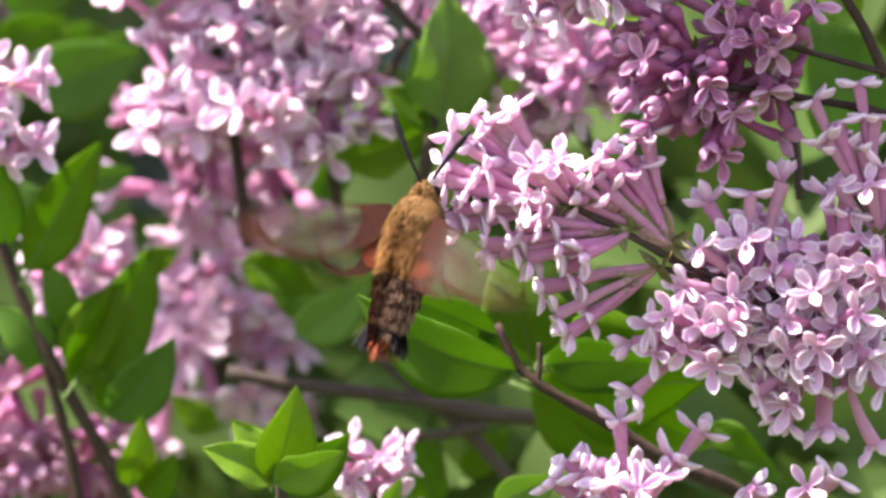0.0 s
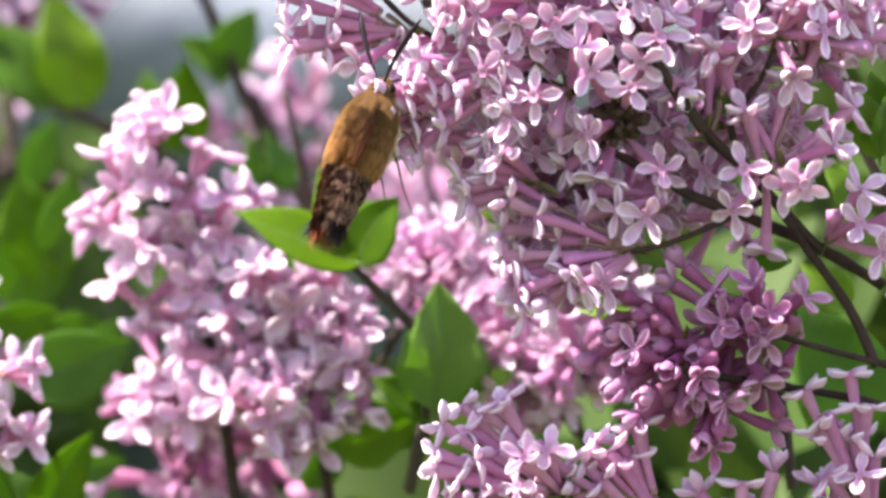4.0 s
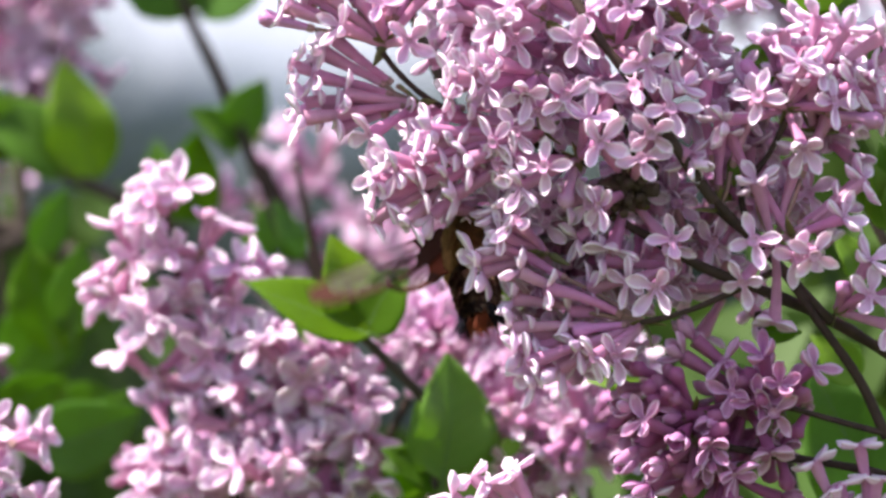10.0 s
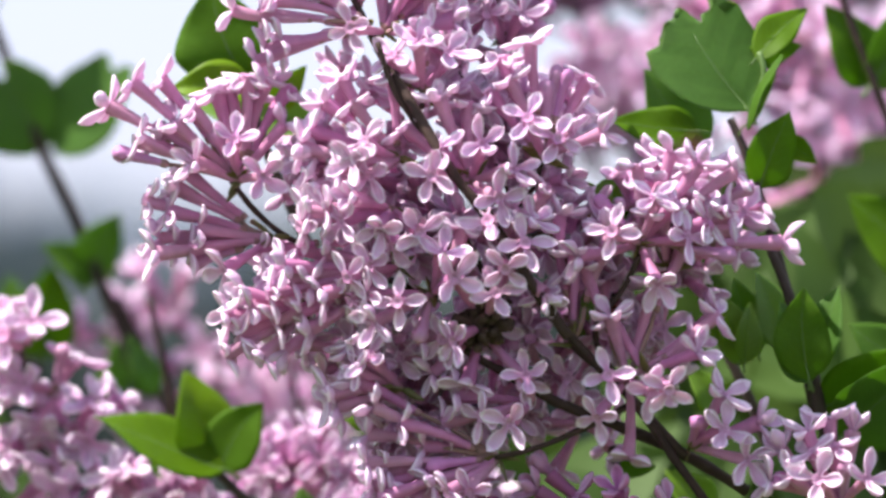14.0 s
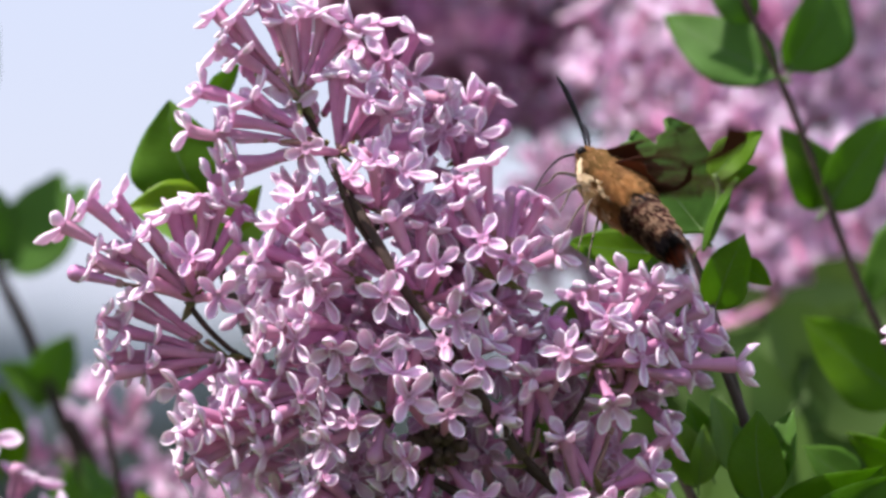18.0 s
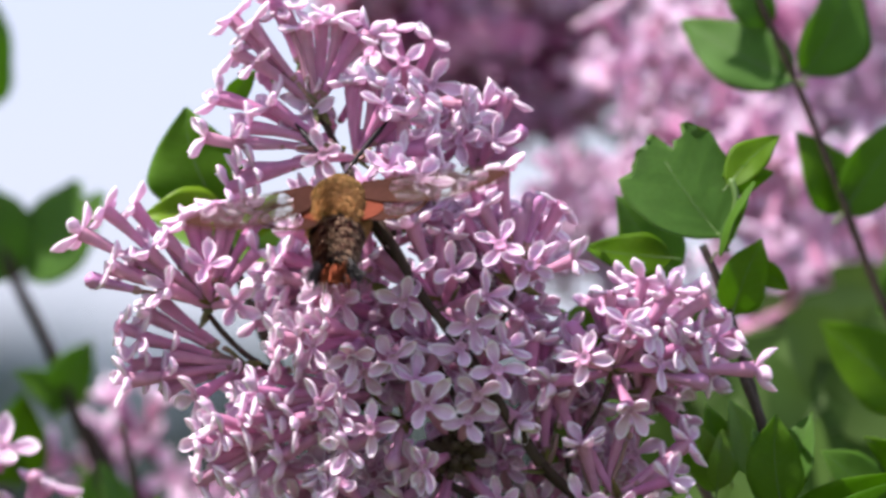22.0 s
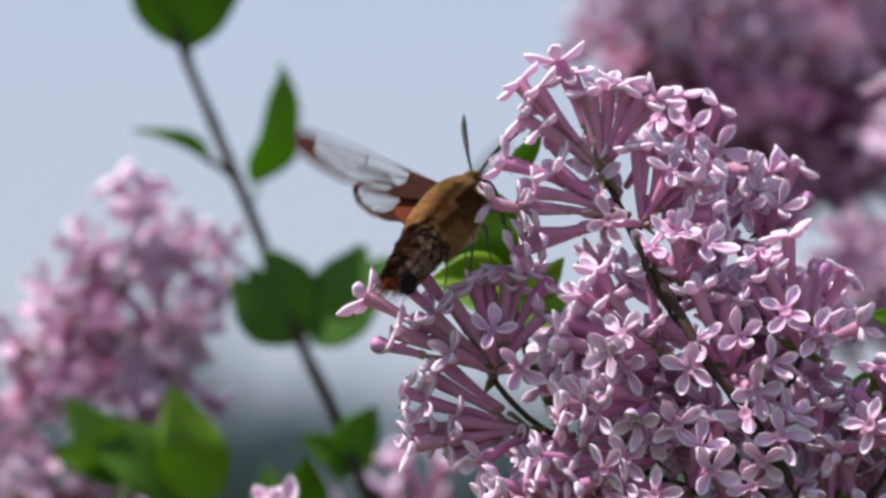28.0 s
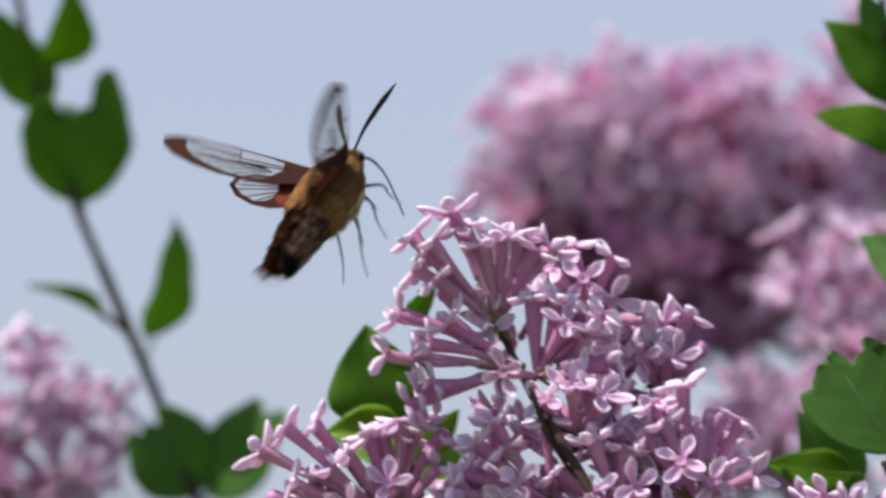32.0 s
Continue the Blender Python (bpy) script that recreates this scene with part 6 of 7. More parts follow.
stem("stem", t, [at(-26.1, 1.3, -280.0), at(-16.8, -18.5, -281.0), at(-9.8, -37.1, -284.0), at(-2.8, -59.2, -288.0)], 0.00160, 0.00188, STEM)
leaf(t, (-41.1, 32.1), (-52.3, 49.3), -280.0, 12, 10, 4, wide=1.3)
leaf(t, (-38.5, 32.3), (-24.6, 52.1), -280.0, 18, -25, 6, wide=0.95)
leaf(t, (-49.4, 63.9), (-41.4, 87.0), -278.0, 15, 50, 2)
leaf(t, (-60.2, 69.0), (-74.6, 76.2), -278.0, 15, 40, -2, wide=0.8)
leaf(t, (-31.8, 4.8), (-24.8, 18.7), -280.0, 10, 20, 0, wide=1.1)
leaf(t, (-30.6, 4.8), (-39.9, 12.4), -280.0, 30, 30, 1)
stem("stem", t, [at(-55.2, 65.1, -279.0), at(-57.8, 67.4, -278.0), at(-61.0, 69.4, -278.0)], 0.00087, 0.00072, STEM)
leaf(t, (-64.4, 92.8), (-66.4, 118.4), -280.0, 12, 5, 7, wide=1.25)
leaf(t, (-71.9, 112.5), (-83.6, 133.4), -280.0, 10, 20, 0)
leaf(t, (-70.2, 120.6), (-64.9, 135.8), -280.0, 20, 40, 1)
leaf(t, (-42.3, -10.4), (-48.7, 5.4), -283.0, 10, -20, 1)
leaf(t, (-40.0, -10.4), (-38.9, 8.3), -282.0, 10, 10, 0, wide=1.1)
leaf(t, (-17.3, -18.5), (-27.2, -6.9), -283.0, 10, 20, 2)

t = thing("lilac_twig", at(-42.3, -13.8, -286.0), "leafy twig with pale green leaves, out of focus", "twig", "lilac twigs")
stem("stem", t, [at(-80.7, 5.4, -283.0), at(-67.9, -0.5, -283.0), at(-56.3, -5.7, -284.0), at(-42.3, -13.8, -286.0)], 0.0016, 0.0022, BARK)
stem("stem", t, [at(-100.5, 0.1, -290.0), at(-87.7, -8.0, -290.0), at(-74.9, -13.8, -290.0), at(-62.1, -19.1, -290.0), at(-49.3, -27.8, -290.0)], 0.0017, 0.0022, BARK)
stem("stem", t, [at(-76.1, 1.3, -290.0), at(-75.5, -5.7, -290.0), at(-74.9, -13.8, -290.0)], 0.0014, 0.0018, BARK)
stem("stem", t, [at(-93.5, -27.8, -290.0), at(-84.2, -18.5, -290.0), at(-74.9, -13.8, -290.0)], 0.0018, 0.0024, BARK)
leaf(t, (-60.4, -1.6), (-66.8, 22.2), -283.0, 10, 10, 0, young=True, wide=1.1)
leaf(t, (-64.5, 0.1), (-84.2, 16.4), -283.0, 10, 30, 1)
leaf(t, (-77.3, 3.6), (-91.2, 9.4), -283.0, 20, 30, 1)
leaf(t, (-79.6, 4.2), (-86.6, 19.3), -283.0, 30, 30, 2, young=True)
leaf(t, (-85.4, -13.8), (-94.7, -8.0), -288.0, 10, 20, 0)

t = thing("lilac_twig", at(13.5, -53.4, -105.0), "bright green lilac leaves on a young twig", "twig", "lilac twigs")
stem("stem", t, [at(-10.9, -29.0, -97.0), at(-5.1, -34.8, -98.0), at(1.9, -41.8, -100.0), at(13.5, -53.4, -105.0)], 0.0009, 0.0013, BARK)
leaf(t, (-4.5, -33.6), (-29.6, -21.8), -95.0, 5, 45, 0, wide=1.0)
leaf(t, (-5.1, -33.0), (-10.9, -13.8), -99.0, 10, 20, 0, young=True, wide=1.2)
leaf(t, (-4.5, -33.4), (3.6, -20.2), -97.0, 10, -20, 0, wide=1.3)

t = thing("lilac_twig", at(6.1, -80.6, -111.0), "broad green lilac leaf, lit through by the sun", "twig", "lilac twigs")
stem("stem", t, [at(10.2, -61.9, -105.0), at(8.5, -68.9, -107.0), at(6.1, -80.6, -111.0)], 0.0009, 0.0013, BARK)
leaf(t, (11.4, -63.1), (13.1, -38.1), -101.0, 5, 25, 1, young=True, wide=1.45)
leaf(t, (11.4, -65.4), (-0.9, -57.3), -107.0, 20, 30, 0)
leaf(t, (-17.5, -17.8), (-23.3, -6.1), -225.0, 10, 40, 0)

t = thing("lilac_twig", at(118.1, -22.4, -38.0), "twig with broad green lilac leaves beside the flowers", "twig", "lilac twigs")
stem("stem", t, [at(100.6, 38.1, -30.0), at(104.1, 29.9, -30.0), at(108.8, 14.8, -32.0), at(112.9, 0.8, -34.0), at(118.1, -22.4, -38.0)], 0.0009, 0.0012, BARK)
leaf(t, (103.6, 41.0), (88.4, 66.4), -30.0, -8, 10, 5, wide=1.1)
stem("petiole", t, [at(106.6, 51.8, -27.0), at(107.6, 47.6, -26.0), at(106.4, 42.6, -27.0), at(105.0, 38.6, -29.0)], 0.0006, 0.0009, VEIN, label="pale green leaf stalk")
leaf(t, (106.4, 51.0), (117.0, 61.6), -28.0, -20, -25, 0, wide=0.9)
leaf(t, (104.7, 50.9), (115.2, 52.6), -32.0, 10, 20, 3)
leaf(t, (103.5, 36.9), (108.8, 52.0), -28.0, 20, 70, -1)
leaf(t, (107.0, 24.1), (113.4, 39.2), -30.0, 10, 30, 0, wide=1.2)
leaf(t, (93.7, 35.7), (76.2, 38.1), -48.0, 10, 20, 0)
leaf(t, (94.8, 32.3), (83.2, 48.5), -53.0, 10, 20, 0, wide=1.2)
leaf(t, (111.1, 33.4), (118.1, 28.8), -38.0, 20, 10, 0)

t = thing("lilac_twig", at(156.3, -14.1, -125.0), "upright twig with green leaves, out of focus", "twig", "lilac twigs")
stem("stem", t, [at(106.2, 103.4, -120.0), at(112.1, 89.4, -120.0), at(121.4, 68.5, -120.0), at(129.5, 47.5, -120.0), at(137.7, 26.6, -120.0), at(147.0, 8.0, -121.0), at(156.3, -14.1, -125.0)], 0.0007199999999999999, 0.001, STEM)
leaf(t, (118.7, 72.9), (96.4, 86.2), -120.0, -22, 10, 0, wide=0.95)
leaf(t, (122.8, 74.1), (133.9, 96.9), -120.0, -12, 30, 1, wide=0.9)
leaf(t, (130.4, 45.5), (146.2, 64.8), -120.0, -22, 20, 0, wide=0.9)
leaf(t, (128.3, 45.2), (121.4, 61.5), -123.0, 10, 20, 1)
leaf(t, (114.4, 83.6), (106.2, 96.4), -121.0, 10, 10, 0)
stem("stem", t, [at(100.3, 138.1, -120.0), at(102.7, 121.8, -120.0), at(106.2, 107.8, -120.0), at(110.8, 93.8, -120.0)], 0.0007, 0.0009, STEM)
leaf(t, (104.8, 113.6), (89.3, 129.3), -120.0, 5, 15, 0)
leaf(t, (107.6, 106.1), (114.1, 131.1), -120.0, 10, 20, 1)
leaf(t, (105.2, 104.9), (87.0, 110.1), -123.0, 15, 30, 3)
leaf(t, (101.5, 124.1), (96.9, 135.7), -120.0, 10, 10, 0)
leaf(t, (153.1, 25.0), (160.1, 39.0), -120.0, 10, -20, 0)
leaf(t, (146.1, 6.4), (125.2, 22.7), -135.0, 10, 20, 0, wide=1.2)
leaf(t, (147.3, 6.4), (160.1, 20.4), -135.0, 10, 10, 0, wide=1.2)
leaf(t, (148.5, 42.5), (136.8, 25.0), -145.0, 10, 10, 2)

t = thing("lilac_twig", at(183.4, 46.0, -62.0), "green lilac leaf at the tip of a twig", "twig", "lilac twigs")
stem("stem", t, [at(171.7, 70.4, -60.0), at(176.4, 64.6, -60.0), at(183.4, 46.0, -62.0)], 0.0008, 0.001, BARK)
leaf(t, (171.7, 69.3), (161.2, 83.2), -60.0, 10, 20, 0)

t = thing("lilac_twig", at(120.5, -29.6, -36.0), "low twig with broad green leaves under the flowers", "twig", "lilac twigs")
stem("stem", t, [at(108.9, 11.1, -30.0), at(113.5, -0.6, -30.0), at(117.0, -12.2, -32.0), at(120.5, -29.6, -36.0)], 0.001, 0.0014, BARK)
stem("stem", t, [at(97.3, -5.2, -60.0), at(104.2, -19.2, -60.0), at(108.9, -30.8, -62.0)], 0.001, 0.0014, BARK)
leaf(t, (117.0, -15.7), (111.2, 0.6), -28.0, 10, 30, 0, wide=1.2)
leaf(t, (118.2, -12.2), (121.1, 3.5), -30.0, 15, -40, 1)
leaf(t, (120.5, -21.5), (140.3, -9.9), -34.0, 25, 20, 3, wide=1.1)
leaf(t, (124.0, -27.3), (142.6, -12.2), -36.0, 30, 20, 1)
leaf(t, (141.5, -23.8), (153.1, -12.2), -40.0, 20, 30, 0, wide=1.3)
leaf(t, (146.1, -23.8), (155.4, -21.5), -38.0, 20, 20, 1)
leaf(t, (103.1, -12.2), (99.6, 1.8), -40.0, 10, 20, 0, young=True)
leaf(t, (111.2, -8.7), (106.6, 6.4), -45.0, 10, 20, 0, young=True)
leaf(t, (136.8, -12.2), (125.2, -4.0), -60.0, 10, 20, 0, wide=1.2)
leaf(t, (141.5, -7.5), (157.8, 1.8), -70.0, 10, 20, 0, wide=1.2)
leaf(t, (76.2, 17.1), (71.0, 25.3), -30.0, 10, 20, 0, young=True)
leaf(t, (79.7, 12.5), (78.5, 26.4), -34.0, 10, 20, 1)
leaf(t, (103.0, 0.8), (100.6, -10.8), -60.0, 10, 20, 0)
leaf(t, (116.8, -15.1), (115.9, 3.1), -22.0, 8, 10, 0, wide=1.15)
leaf(t, (103.7, -11.8), (105.5, 0.4), -36.0, -10, 20, 1, young=True)
leaf(t, (155.2, -14.3), (133.6, -2.6), -60.0, 15, -25, 0, wide=0.8)

t = thing("lilac_twig", at(13.4, 12.5, -66.0), "green lilac leaves behind a spray of florets", "twig", "lilac twigs")
stem("stem", t, [at(-0.6, 50.9, -62.0), at(1.7, 42.7, -62.0), at(5.2, 31.1, -64.0), at(13.4, 12.5, -66.0)], 0.0009, 0.0012, BARK)
leaf(t, (0.6, 46.4), (-6.2, 66.4), -60.0, 5, -8, 0, wide=1.6)
leaf(t, (1.7, 43.9), (-14.5, 45.1), -58.0, 5, 25, 1, young=True, wide=1.2)
leaf(t, (5.2, 40.4), (13.4, 48.5), -60.0, 10, 20, 0, young=True)
leaf(t, (2.9, 67.2), (8.7, 74.1), -40.0, 10, 20, 0)
leaf(t, (12.2, 70.1), (9.9, 76.0), -38.0, 10, 20, 1, young=True)
leaf(t, (19.2, 69.0), (18.0, 78.3), -36.0, 10, 20, 1, young=True)
leaf(t, (13.5, 37.3), (-12.1, 44.3), -70.0, 10, 20, 1, young=True)
leaf(t, (1.9, 46.7), (-5.1, 54.8), -70.0, 10, 20, 0)

t = thing("lilac_twig", at(85.2, -80.6, -46.0), "green lilac leaves deep among the florets", "twig", "lilac twigs")
stem("stem", t, [at(75.9, -29.4, -40.0), at(79.4, -43.3, -40.0), at(82.9, -61.9, -42.0), at(85.2, -80.6, -46.0)], 0.0009, 0.0012, BARK)
leaf(t, (70.1, -8.4), (71.3, 4.4), -22.0, 20, 40, -1, young=True)
leaf(t, (101.5, -8.4), (94.5, -4.9), -40.0, 10, 20, 0, young=True)
leaf(t, (106.2, -9.6), (101.5, 5.5), -45.0, 10, 20, 0)
leaf(t, (75.9, -34.0), (85.2, -34.0), -42.0, 10, 20, 0)
leaf(t, (73.6, -41.0), (66.6, -45.6), -44.0, 10, 20, 0, young=True)
leaf(t, (62.0, -59.6), (52.7, -53.8), -40.0, 10, 20, 0, young=True)
leaf(t, (75.9, -61.9), (64.3, -57.3), -44.0, 10, 20, 0, young=True)
leaf(t, (96.9, -43.3), (87.6, -34.0), -60.0, 10, 20, 0, young=True, wide=1.2)
leaf(t, (99.2, -22.4), (92.2, -13.1), -60.0, 10, 20, 0, young=True, wide=1.2)
leaf(t, (99.2, -71.2), (87.6, -41.0), -80.0, 10, 20, 0, wide=1.2)
leaf(t, (79.4, 24.2), (72.4, 24.2), -34.0, 10, 20, 0, young=True)
leaf(t, (82.9, 21.8), (79.4, 27.6), -34.0, 10, 20, 0)
leaf(t, (51.5, -43.3), (41.0, -43.3), -50.0, 10, 20, 0, young=True)
leaf(t, (38.7, -8.4), (32.9, -4.9), -60.0, 10, 20, 0)
leaf(t, (27.1, -24.7), (17.8, -20.1), -60.0, 10, 20, 0, young=True)

t = thing("lilac_twig", at(83.0, -148.8, -48.0), "twig with bright green leaves under the moth's flower", "twig", "lilac twigs")
stem("stem", t, [at(22.5, -106.4, -36.0), at(27.2, -115.7, -36.0), at(35.3, -121.5, -36.0), at(45.8, -127.3, -38.0), at(57.4, -134.9, -40.0), at(71.4, -140.7, -44.0), at(83.0, -148.8, -48.0)], 0.0009, 0.0018, STEM)
stem("stem", t, [at(31.3, -110.4, -36.0), at(31.3, -115.1, -36.0), at(30.7, -118.6, -36.0)], 0.0006, 0.0008, STEM)
leaf(t, (24.8, -117.0), (-6.9, -103.5), -34.0, 8, -32, 1, wide=0.75)
leaf(t, (21.8, -109.0), (0.8, -100.3), -40.0, 10, -35, 0, wide=0.9)
leaf(t, (29.4, -114.3), (23.0, -93.3), -44.0, 8, 10, 1, wide=1.3)
leaf(t, (18.5, -92.4), (22.5, -88.3), -42.0, 10, 10, 0, young=True)
leaf(t, (33.0, -116.3), (64.4, -119.7), -58.0, 10, 20, 3, wide=1.5)
leaf(t, (33.6, -115.1), (57.4, -115.1), -54.0, 20, 30, 0)
leaf(t, (30.7, -120.9), (65.6, -132.5), -88.0, 10, 20, 0, wide=1.2)
leaf(t, (66.8, -127.9), (78.4, -136.0), -78.0, 10, 20, 0)
leaf(t, (22.5, -144.2), (35.3, -138.4), -48.0, 10, 20, 0, young=True, wide=1.2)

t = thing("lilac_branch", at(83.0, -146.5, -139.0), "brown branch crossing behind the leaves, out of focus", "branch")
stem("stem", t, [at(-33.3, -116.3, -130.0), at(-17.0, -119.2, -130.0), at(1.6, -121.5, -130.0), at(20.2, -125.0, -131.0), at(38.8, -127.3, -133.0), at(59.8, -136.0, -135.0), at(83.0, -146.5, -139.0)], 0.0015, 0.002, BARK)
stem("stem", t, [at(-5.4, -109.3, -130.0), at(3.9, -118.6, -131.0), at(16.7, -129.1, -133.0), at(24.9, -138.4, -135.0)], 0.0012, 0.0016, BARK)
stem("stem", t, [at(-0.7, -129.1, -131.0), at(8.6, -129.6, -131.0), at(20.2, -127.3, -131.0)], 0.001, 0.0013, BARK)
leaf(t, (-18.2, -108.7), (-3.6, -98.2), -127.0, 10, 20, 0, young=True, wide=1.1)
leaf(t, (-29.8, -94.2), (-14.7, -100.0), -145.0, 10, 20, 0)
leaf(t, (-14.7, -104.6), (-26.3, -95.3), -145.0, 10, 20, 3)
leaf(t, (15.6, -137.2), (24.9, -127.9), -145.0, 10, 20, 0)
leaf(t, (8.6, -144.2), (8.6, -127.9), -150.0, 10, 20, 0)
leaf(t, (72.6, -132.5), (80.7, -139.5), -105.0, 10, 20, 0)
leaf(t, (-5.4, -65.1), (12.1, -69.7), -135.0, 10, 20, 0)
leaf(t, (-7.7, -73.2), (8.6, -67.4), -133.0, 10, 20, 0, young=True)

t = thing("lilac_twig", at(6.3, -81.4, -116.0), "broad green leaf lit through by the sun", "twig", "lilac twigs")
stem("stem", t, [at(12.1, -63.3, -110.0), at(9.7, -69.7, -112.0), at(6.3, -81.4, -116.0)], 0.0008, 0.0011, BARK)
leaf(t, (10.9, -64.5), (13.2, -38.3), -108.0, 5, 25, 1, young=True, wide=1.5)

t = thing("lilac_twig", at(-20.5, -153.5, -22.0), "rosette of bright green lilac leaves on a short twig", "twig", "lilac twigs")
stem("stem", t, [at(-22.8, -137.2, -20.0), at(-21.7, -144.2, -20.0), at(-20.5, -153.5, -22.0)], 0.0009, 0.0012, BARK)
leaf(t, (-23.4, -138.4), (-18.2, -119.7), -18.0, 15, 20, 0, young=True, wide=1.1)
leaf(t, (-24.0, -138.4), (-38.0, -131.4), -18.0, 15, 20, 1, young=True, wide=1.1)
leaf(t, (-22.8, -139.5), (-9.5, -133.1), -16.0, 20, 15, 0, young=True, wide=1.1)
leaf(t, (-24.0, -138.4), (-31.0, -126.1), -24.0, 15, 20, 2, young=True)
leaf(t, (-21.7, -139.5), (-16.4, -129.1), -22.0, 15, -20, 2, young=True)
leaf(t, (-21.1, -140.7), (-7.7, -129.1), -26.0, 15, 20, 0)
leaf(t, (-0.7, -144.2), (2.8, -138.4), -30.0, 15, 20, 0, young=True)

t = thing("lilac_twig", at(-51.9, -148.8, -107.0), "twig with green lilac leaves, slightly soft", "twig", "lilac twigs")
stem("stem", t, [at(-79.8, -89.5, -100.0), at(-74.0, -104.6, -101.0), at(-67.0, -118.6, -102.0), at(-56.6, -137.2, -105.0), at(-51.9, -148.8, -107.0)], 0.0012, 0.0018, STEM)
stem("stem", t, [at(-71.7, -111.6, -103.0), at(-67.0, -127.9, -105.0), at(-63.6, -144.2, -107.0)], 0.001, 0.0014, STEM)
leaf(t, (-73.4, -94.2), (-58.3, -68.6), -99.0, -14, 20, 0, wide=0.78)
leaf(t, (-78.7, -89.5), (-78.7, -72.6), -100.0, 15, 20, 0)
leaf(t, (-64.1, -117.4), (-46.7, -90.7), -97.0, -14, 20, 1, wide=0.78)
leaf(t, (-64.7, -115.1), (-54.8, -97.6), -99.0, 10, -20, 0)
leaf(t, (-66.5, -106.9), (-70.5, -92.4), -101.0, 10, 20, 2)
leaf(t, (-71.1, -113.9), (-81.0, -102.3), -101.0, 10, 20, 1)
leaf(t, (-56.6, -125.6), (-43.8, -109.3), -97.0, 15, 20, 0)
leaf(t, (-57.7, -124.4), (-60.1, -112.8), -99.0, 15, 20, 2)
leaf(t, (-53.1, -139.5), (-50.2, -125.6), -95.0, 20, 20, 0, young=True)
leaf(t, (-50.8, -141.9), (-43.8, -133.7), -95.0, 20, 20, 1)
leaf(t, (-72.9, -58.1), (-50.8, -49.9), -175.0, 10, 10, 0, wide=1.2)
leaf(t, (-79.8, -51.1), (-65.9, -43.0), -185.0, 10, 10, 0, wide=1.2)
leaf(t, (-62.4, -77.9), (-51.9, -74.4), -165.0, 10, 10, 0)
leaf(t, (-64.7, -88.3), (-75.2, -76.7), -165.0, 10, 10, 0)
leaf(t, (-14.7, -80.2), (-5.4, -66.2), -155.0, 10, 10, 0)
leaf(t, (-51.9, -96.5), (-42.6, -90.7), -165.0, 10, 10, 0)
leaf(t, (-35.6, -127.9), (-44.9, -120.9), -155.0, 10, 10, 0)
leaf(t, (-69.5, -34.0), (-73.0, -15.4), -215.0, 10, 20, 0, wide=1.2)
leaf(t, (-64.8, -34.0), (-62.5, -15.4), -215.0, 10, 20, 0, wide=1.2)
leaf(t, (-71.8, -17.7), (-66.0, -3.8), -245.0, 10, 20, 0)
leaf(t, (-68.3, -50.3), (-74.1, -43.3), -195.0, 10, 20, 0, wide=1.3)
leaf(t, (-61.4, -55.0), (-53.2, -45.6), -195.0, 10, 20, 0, wide=1.3)
leaf(t, (-28.8, -20.1), (-25.3, -8.4), -205.0, 10, 20, 0)
leaf(t, (-67.9, -37.1), (-70.3, -18.5), -235.0, 10, 20, 0, wide=1.3)
leaf(t, (-76.1, -41.8), (-65.6, -20.8), -240.0, 10, 20, 0, wide=1.3)
leaf(t, (-67.9, -51.1), (-54.0, -47.6), -215.0, 10, 20, 0, wide=1.3)
leaf(t, (-63.3, -23.2), (-61.0, -18.5), -235.0, 10, 20, 0)
leaf(t, (-88.9, -48.7), (-87.7, -29.0), -245.0, 10, 20, 0)
leaf(t, (-9.8, -37.1), (-19.1, -32.5), -155.0, 10, 20, 0)


# ---- what moves ----
def wing_angles(beats):
    """For each thirtieth of a second, the height and the forward sweep (degrees) of the left and the right wing.
    beats: seconds, left height and sweep, right height and sweep, and how far the wings swing from one thirtieth to the next."""
    marks = {frame(t): rest for t, *rest in beats}
    rows = []
    for f in range(1, frame(32.0) + 1):
        near = [k for k in (f - 1, f, f + 1) if k in marks]
        if near:
            up_l, fore_l, up_r, fore_r, swing = marks[near[0]]
            swing *= f - near[0]
            rows.append((f, up_l + swing, fore_l, up_r + swing, fore_r))
        else:
            up, fore = (42 if f % 2 else -22), 6 * math.sin(f * 0.7) - 14
            rows.append((f, up, fore, up, fore))
    return rows


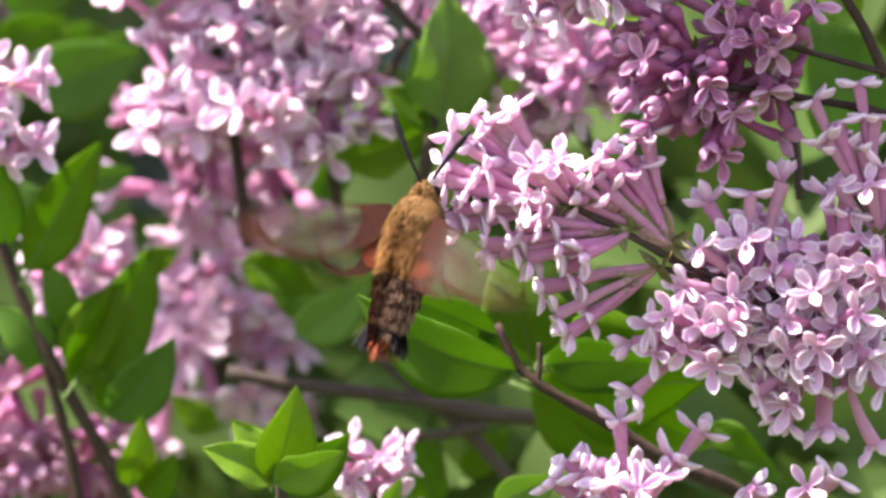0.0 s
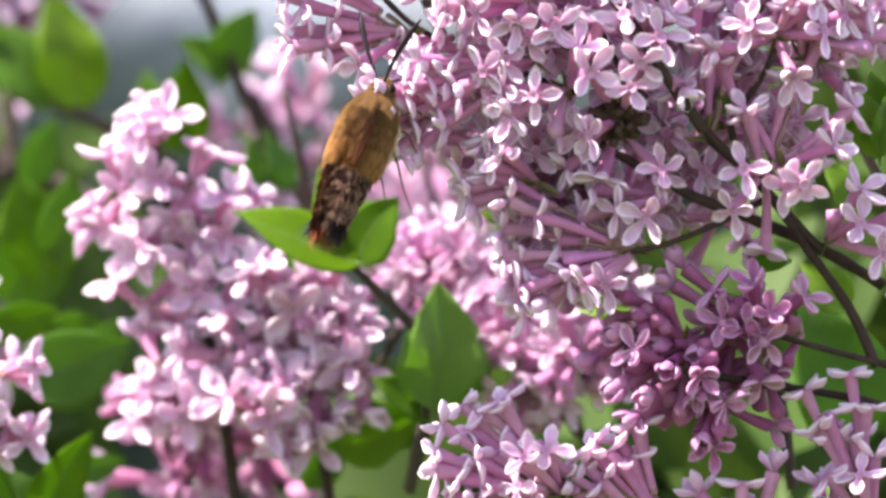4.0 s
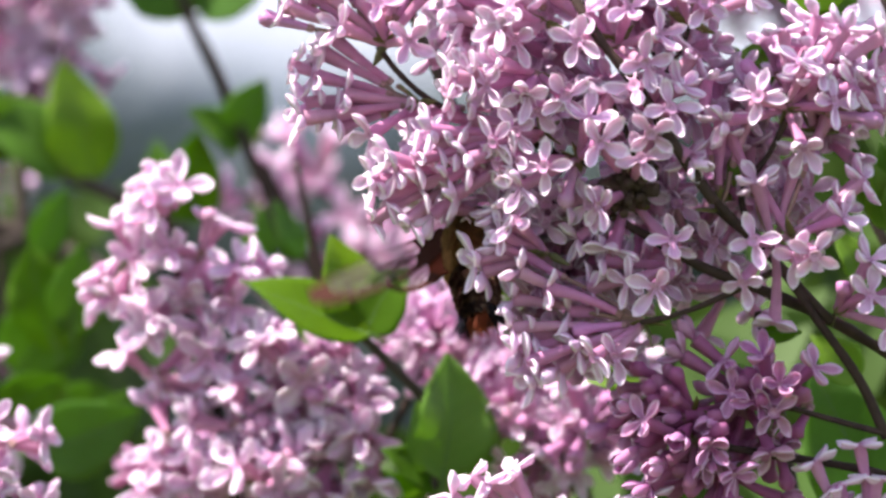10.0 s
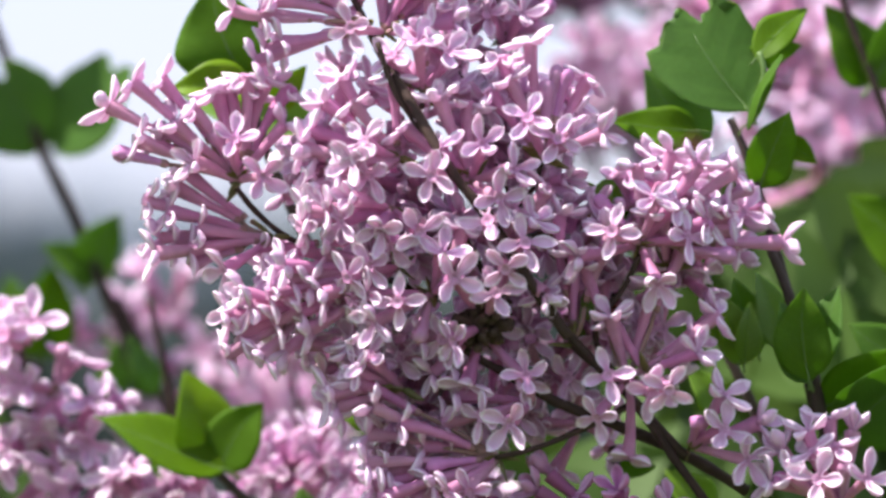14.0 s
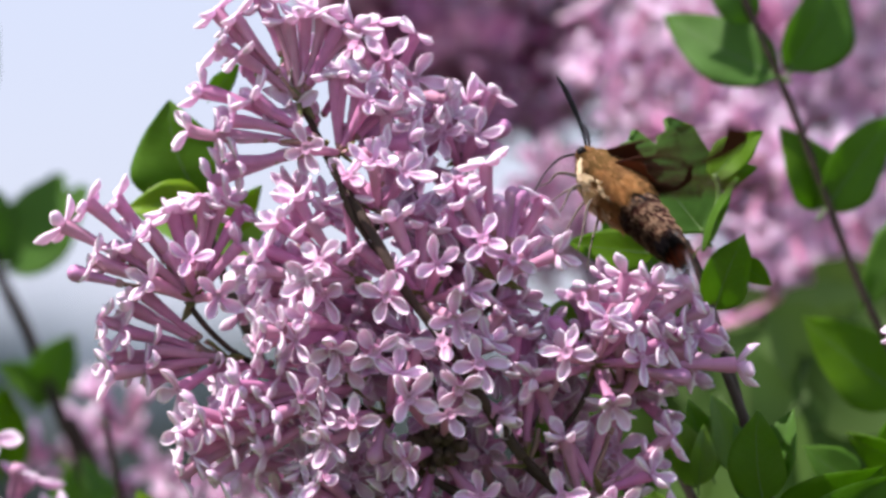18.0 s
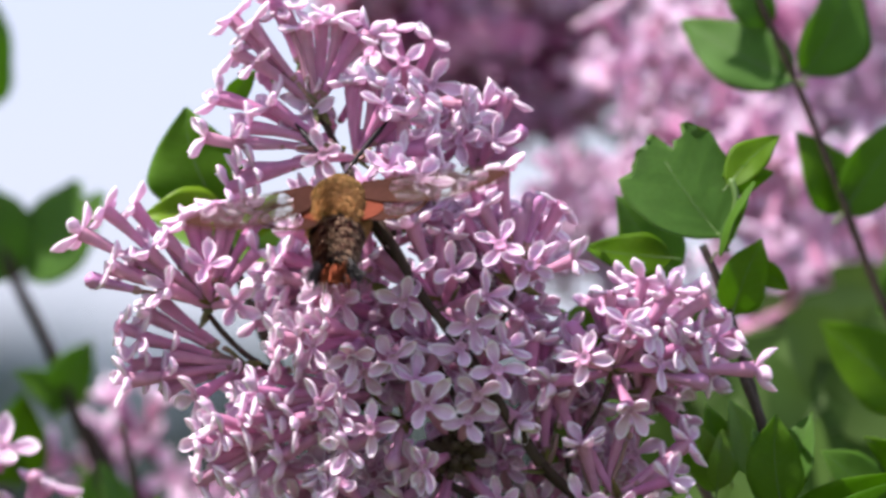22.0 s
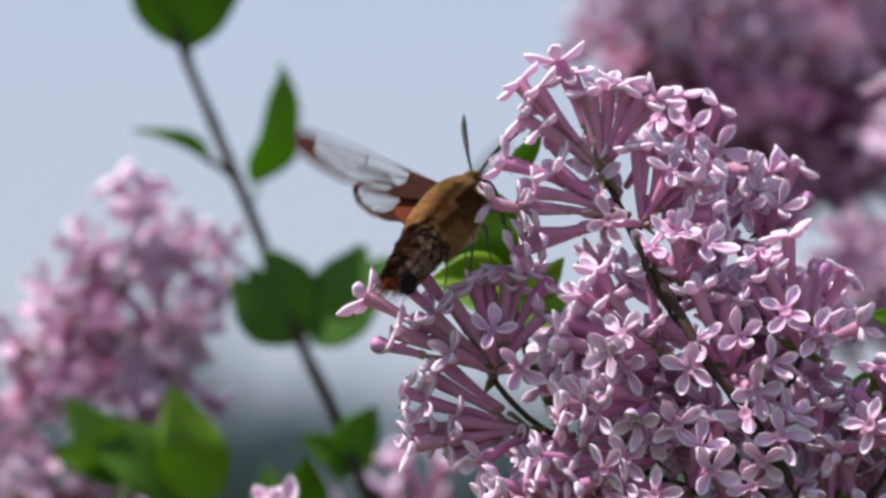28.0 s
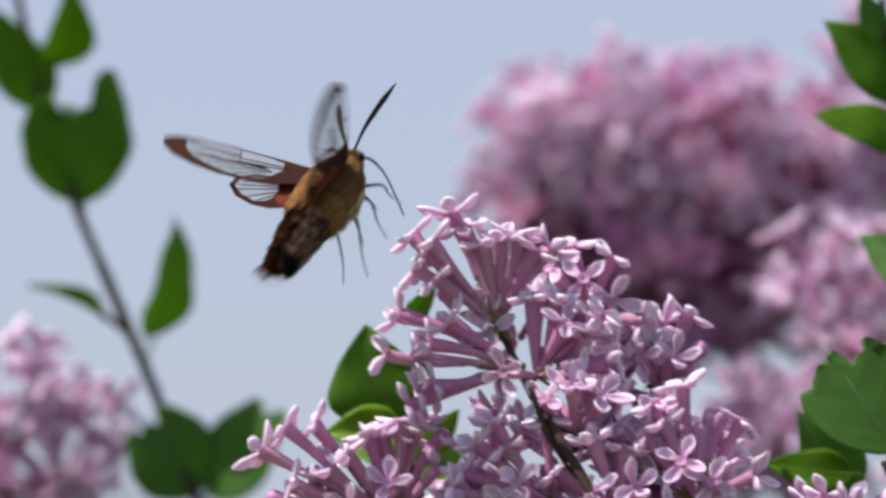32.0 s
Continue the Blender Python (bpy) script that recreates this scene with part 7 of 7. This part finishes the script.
def motions():
    # seconds; middle of the body in mm; the head's way, its lean to the camera and the body's turn in degrees
    path = [
        (0.0, 4.4, -91.3, 8, 16, -7, -30), (0.5, 5.2, -87.9, 8, 17, -0, -25), (1.0, 5.3, -70.3, 8, 16, -22, -28), (1.5, 18.2, -61.0, 8, 58, -37, 0),
        (2.0, 22.3, -81.8, 12, 35, -33, -28), (2.5, 6.0, -44.3, 10, 42, -31, -10), (3.0, 15.7, -47.9, -8, 3, -1, -8), (3.5, 20.8, -46.6, 6, 15, -33, -20),
        (4.0, -3.8, -9.9, 6, 22, -11, -50), (4.5, -2.2, -9.4, 6, 19, -17, -30), (6.5, -10.6, -12.0, 6, 26, -24, -25), (7.0, -19.5, -24.4, 4, 41, -32, -108),
        (7.5, -16.3, -25.9, 2, 36, -30, -50), (8.0, -10.3, -25.6, -2, 22, -26, -112), (8.5, 7.7, -19.6, -14, 5, -43, -20), (9.0, 21.3, -26.1, -15, -6, -22, -25),
        (9.5, 22.2, -30.4, -16, -4, -40, -25), (10.0, 17.5, -18.1, -18, -5, -47, -20), (10.5, 21.1, -18.8, -18, -1, -43, -20), (11.0, 14.1, -18.6, -18, 6, -43, -20),
        (11.5, 23.2, -19.3, -20, -3, -48, -10), (12.0, 25.3, -12.6, -25, -3, -51, 0), (12.5, 37.1, -10.9, -32, -5, -48, 0), (13.0, 43.2, -1.9, -40, -11, -50, 10),
        (14.0, 68.9, 9.7, -40, -29, -49, 20), (15.0, 62.5, 36.4, -32, -47, -49, 40), (15.5, 50.0, 34.9, -30, -35, -36, 30), (17.5, 76.8, 51.6, -14, -69, -23, 55),
        (18.0, 87.5, 47.6, -10, -41, -34, 95), (18.5, 97.3, 51.6, -8, -55, -34, 45), (19.0, 107.5, 36.2, 0, -49, -25, 20), (19.5, 95.8, 39.6, 4, -32, -57, 5),
        (20.0, 88.7, 43.1, -4, -55, -32, 55), (20.5, 76.3, 49.8, 0, -60, -42, 45), (21.0, 61.6, 47.1, 12, -14, -44, -12), (21.5, 39.1, 32.6, 14, -5, -48, 0),
        (22.0, 25.5, 43.7, 14, 5, -54, -8), (22.5, 18.1, 44.5, 14, 22, -46, 0), (23.0, 10.8, 64, 14, 7, -34, 0), (23.5, 14.0, 88.5, 10, 0, -49, 0),
        (24.0, -1.4, 84.8, 8, 24, -51, -6), (24.5, -14.8, 78.7, 6, 18, -32, -30), (25.0, -20.9, 47.3, 6, 32, -16, -68), (25.5, -18.1, 45.8, 4, 31, -0, -62),
        (26.0, -19.1, 47, 4, 29, -9, -66), (26.5, -21.2, 55.3, 2, 29, -0, -80), (28.5, -4.5, 57.1, -20, 32, -40, -40), (29.0, 2.5, 73.8, -30, 19, -31, -35),
        (29.5, 8.9, 81.2, -22, 27, -40, -35), (30.0, 38.8, 79.4, -26, -37, -39, 130), (30.5, 53.2, 92.2, 4, -63, -14, 55), (31.0, 47.9, 71.8, 4, -42, -51, 68),
        (31.5, 18.8, 98.4, 6, -21, -57, 5), (32.0, -14.8, 91.9, 8, 33, -31, -64)]
    walk(moth, [(r[0], fly(*r[1:])) for r in path])
    beats = [(0.0, 24, -27, 24, -27, 66), (1.0, 52, -34, 95, -40, 30), (2.0, 55, -4, 55, -4, 22), (3.0, 74, -14, 74, -14, 14), (4.0, -34, -14, 44, -14, 20),
             (7.0, 64, -52, 64, -52, 38), (8.0, 66, -44, 66, -44, 12), (9.0, 62, -18, 62, -18, 8), (10.0, 10, -24, 10, -24, 14), (11.0, 15, -19, 15, -19, 14),
             (18.0, 46, -75, 46, -75, 14), (19.0, 24, 33, -40, -15, 26), (20.0, 30, -44, 30, -44, 42), (21.0, -25, 44, -22, -36, 14), (22.0, 9, -40, 12, -15, 9),
             (23.0, -10, -22, 10, 8, 5), (24.0, -20, -24, 9, 9, 6), (25.0, 42, -48, 48, -36, 8), (26.0, -25, 45, 5, 18, 16), (29.0, 62, -12, 62, -12, 7),
             (30.0, 30, -38, 40, -30, 16), (31.0, 10, 20, -25, 30, 42), (32.0, 48, -27, 42, -18, 6)]
    rows = wing_angles(beats)
    for side, fore, hind in wings:
        for part_wing, share, back in ((fore, 1.0, 0.0), (hind, 0.97, 7.0)):
            home = part_wing.matrix_basis.translation.copy()
            k = 1 if side < 0 else 3
            walk(part_wing, [((r[0] - 1) / FPS, Matrix.Translation(home) @ pose(0, 0, 0, 0, 0, side * (r[k + 1] + back)) @ pose(0, 0, 0, 0, -side * r[k] * share, 0))
                             for r in rows])


motions()
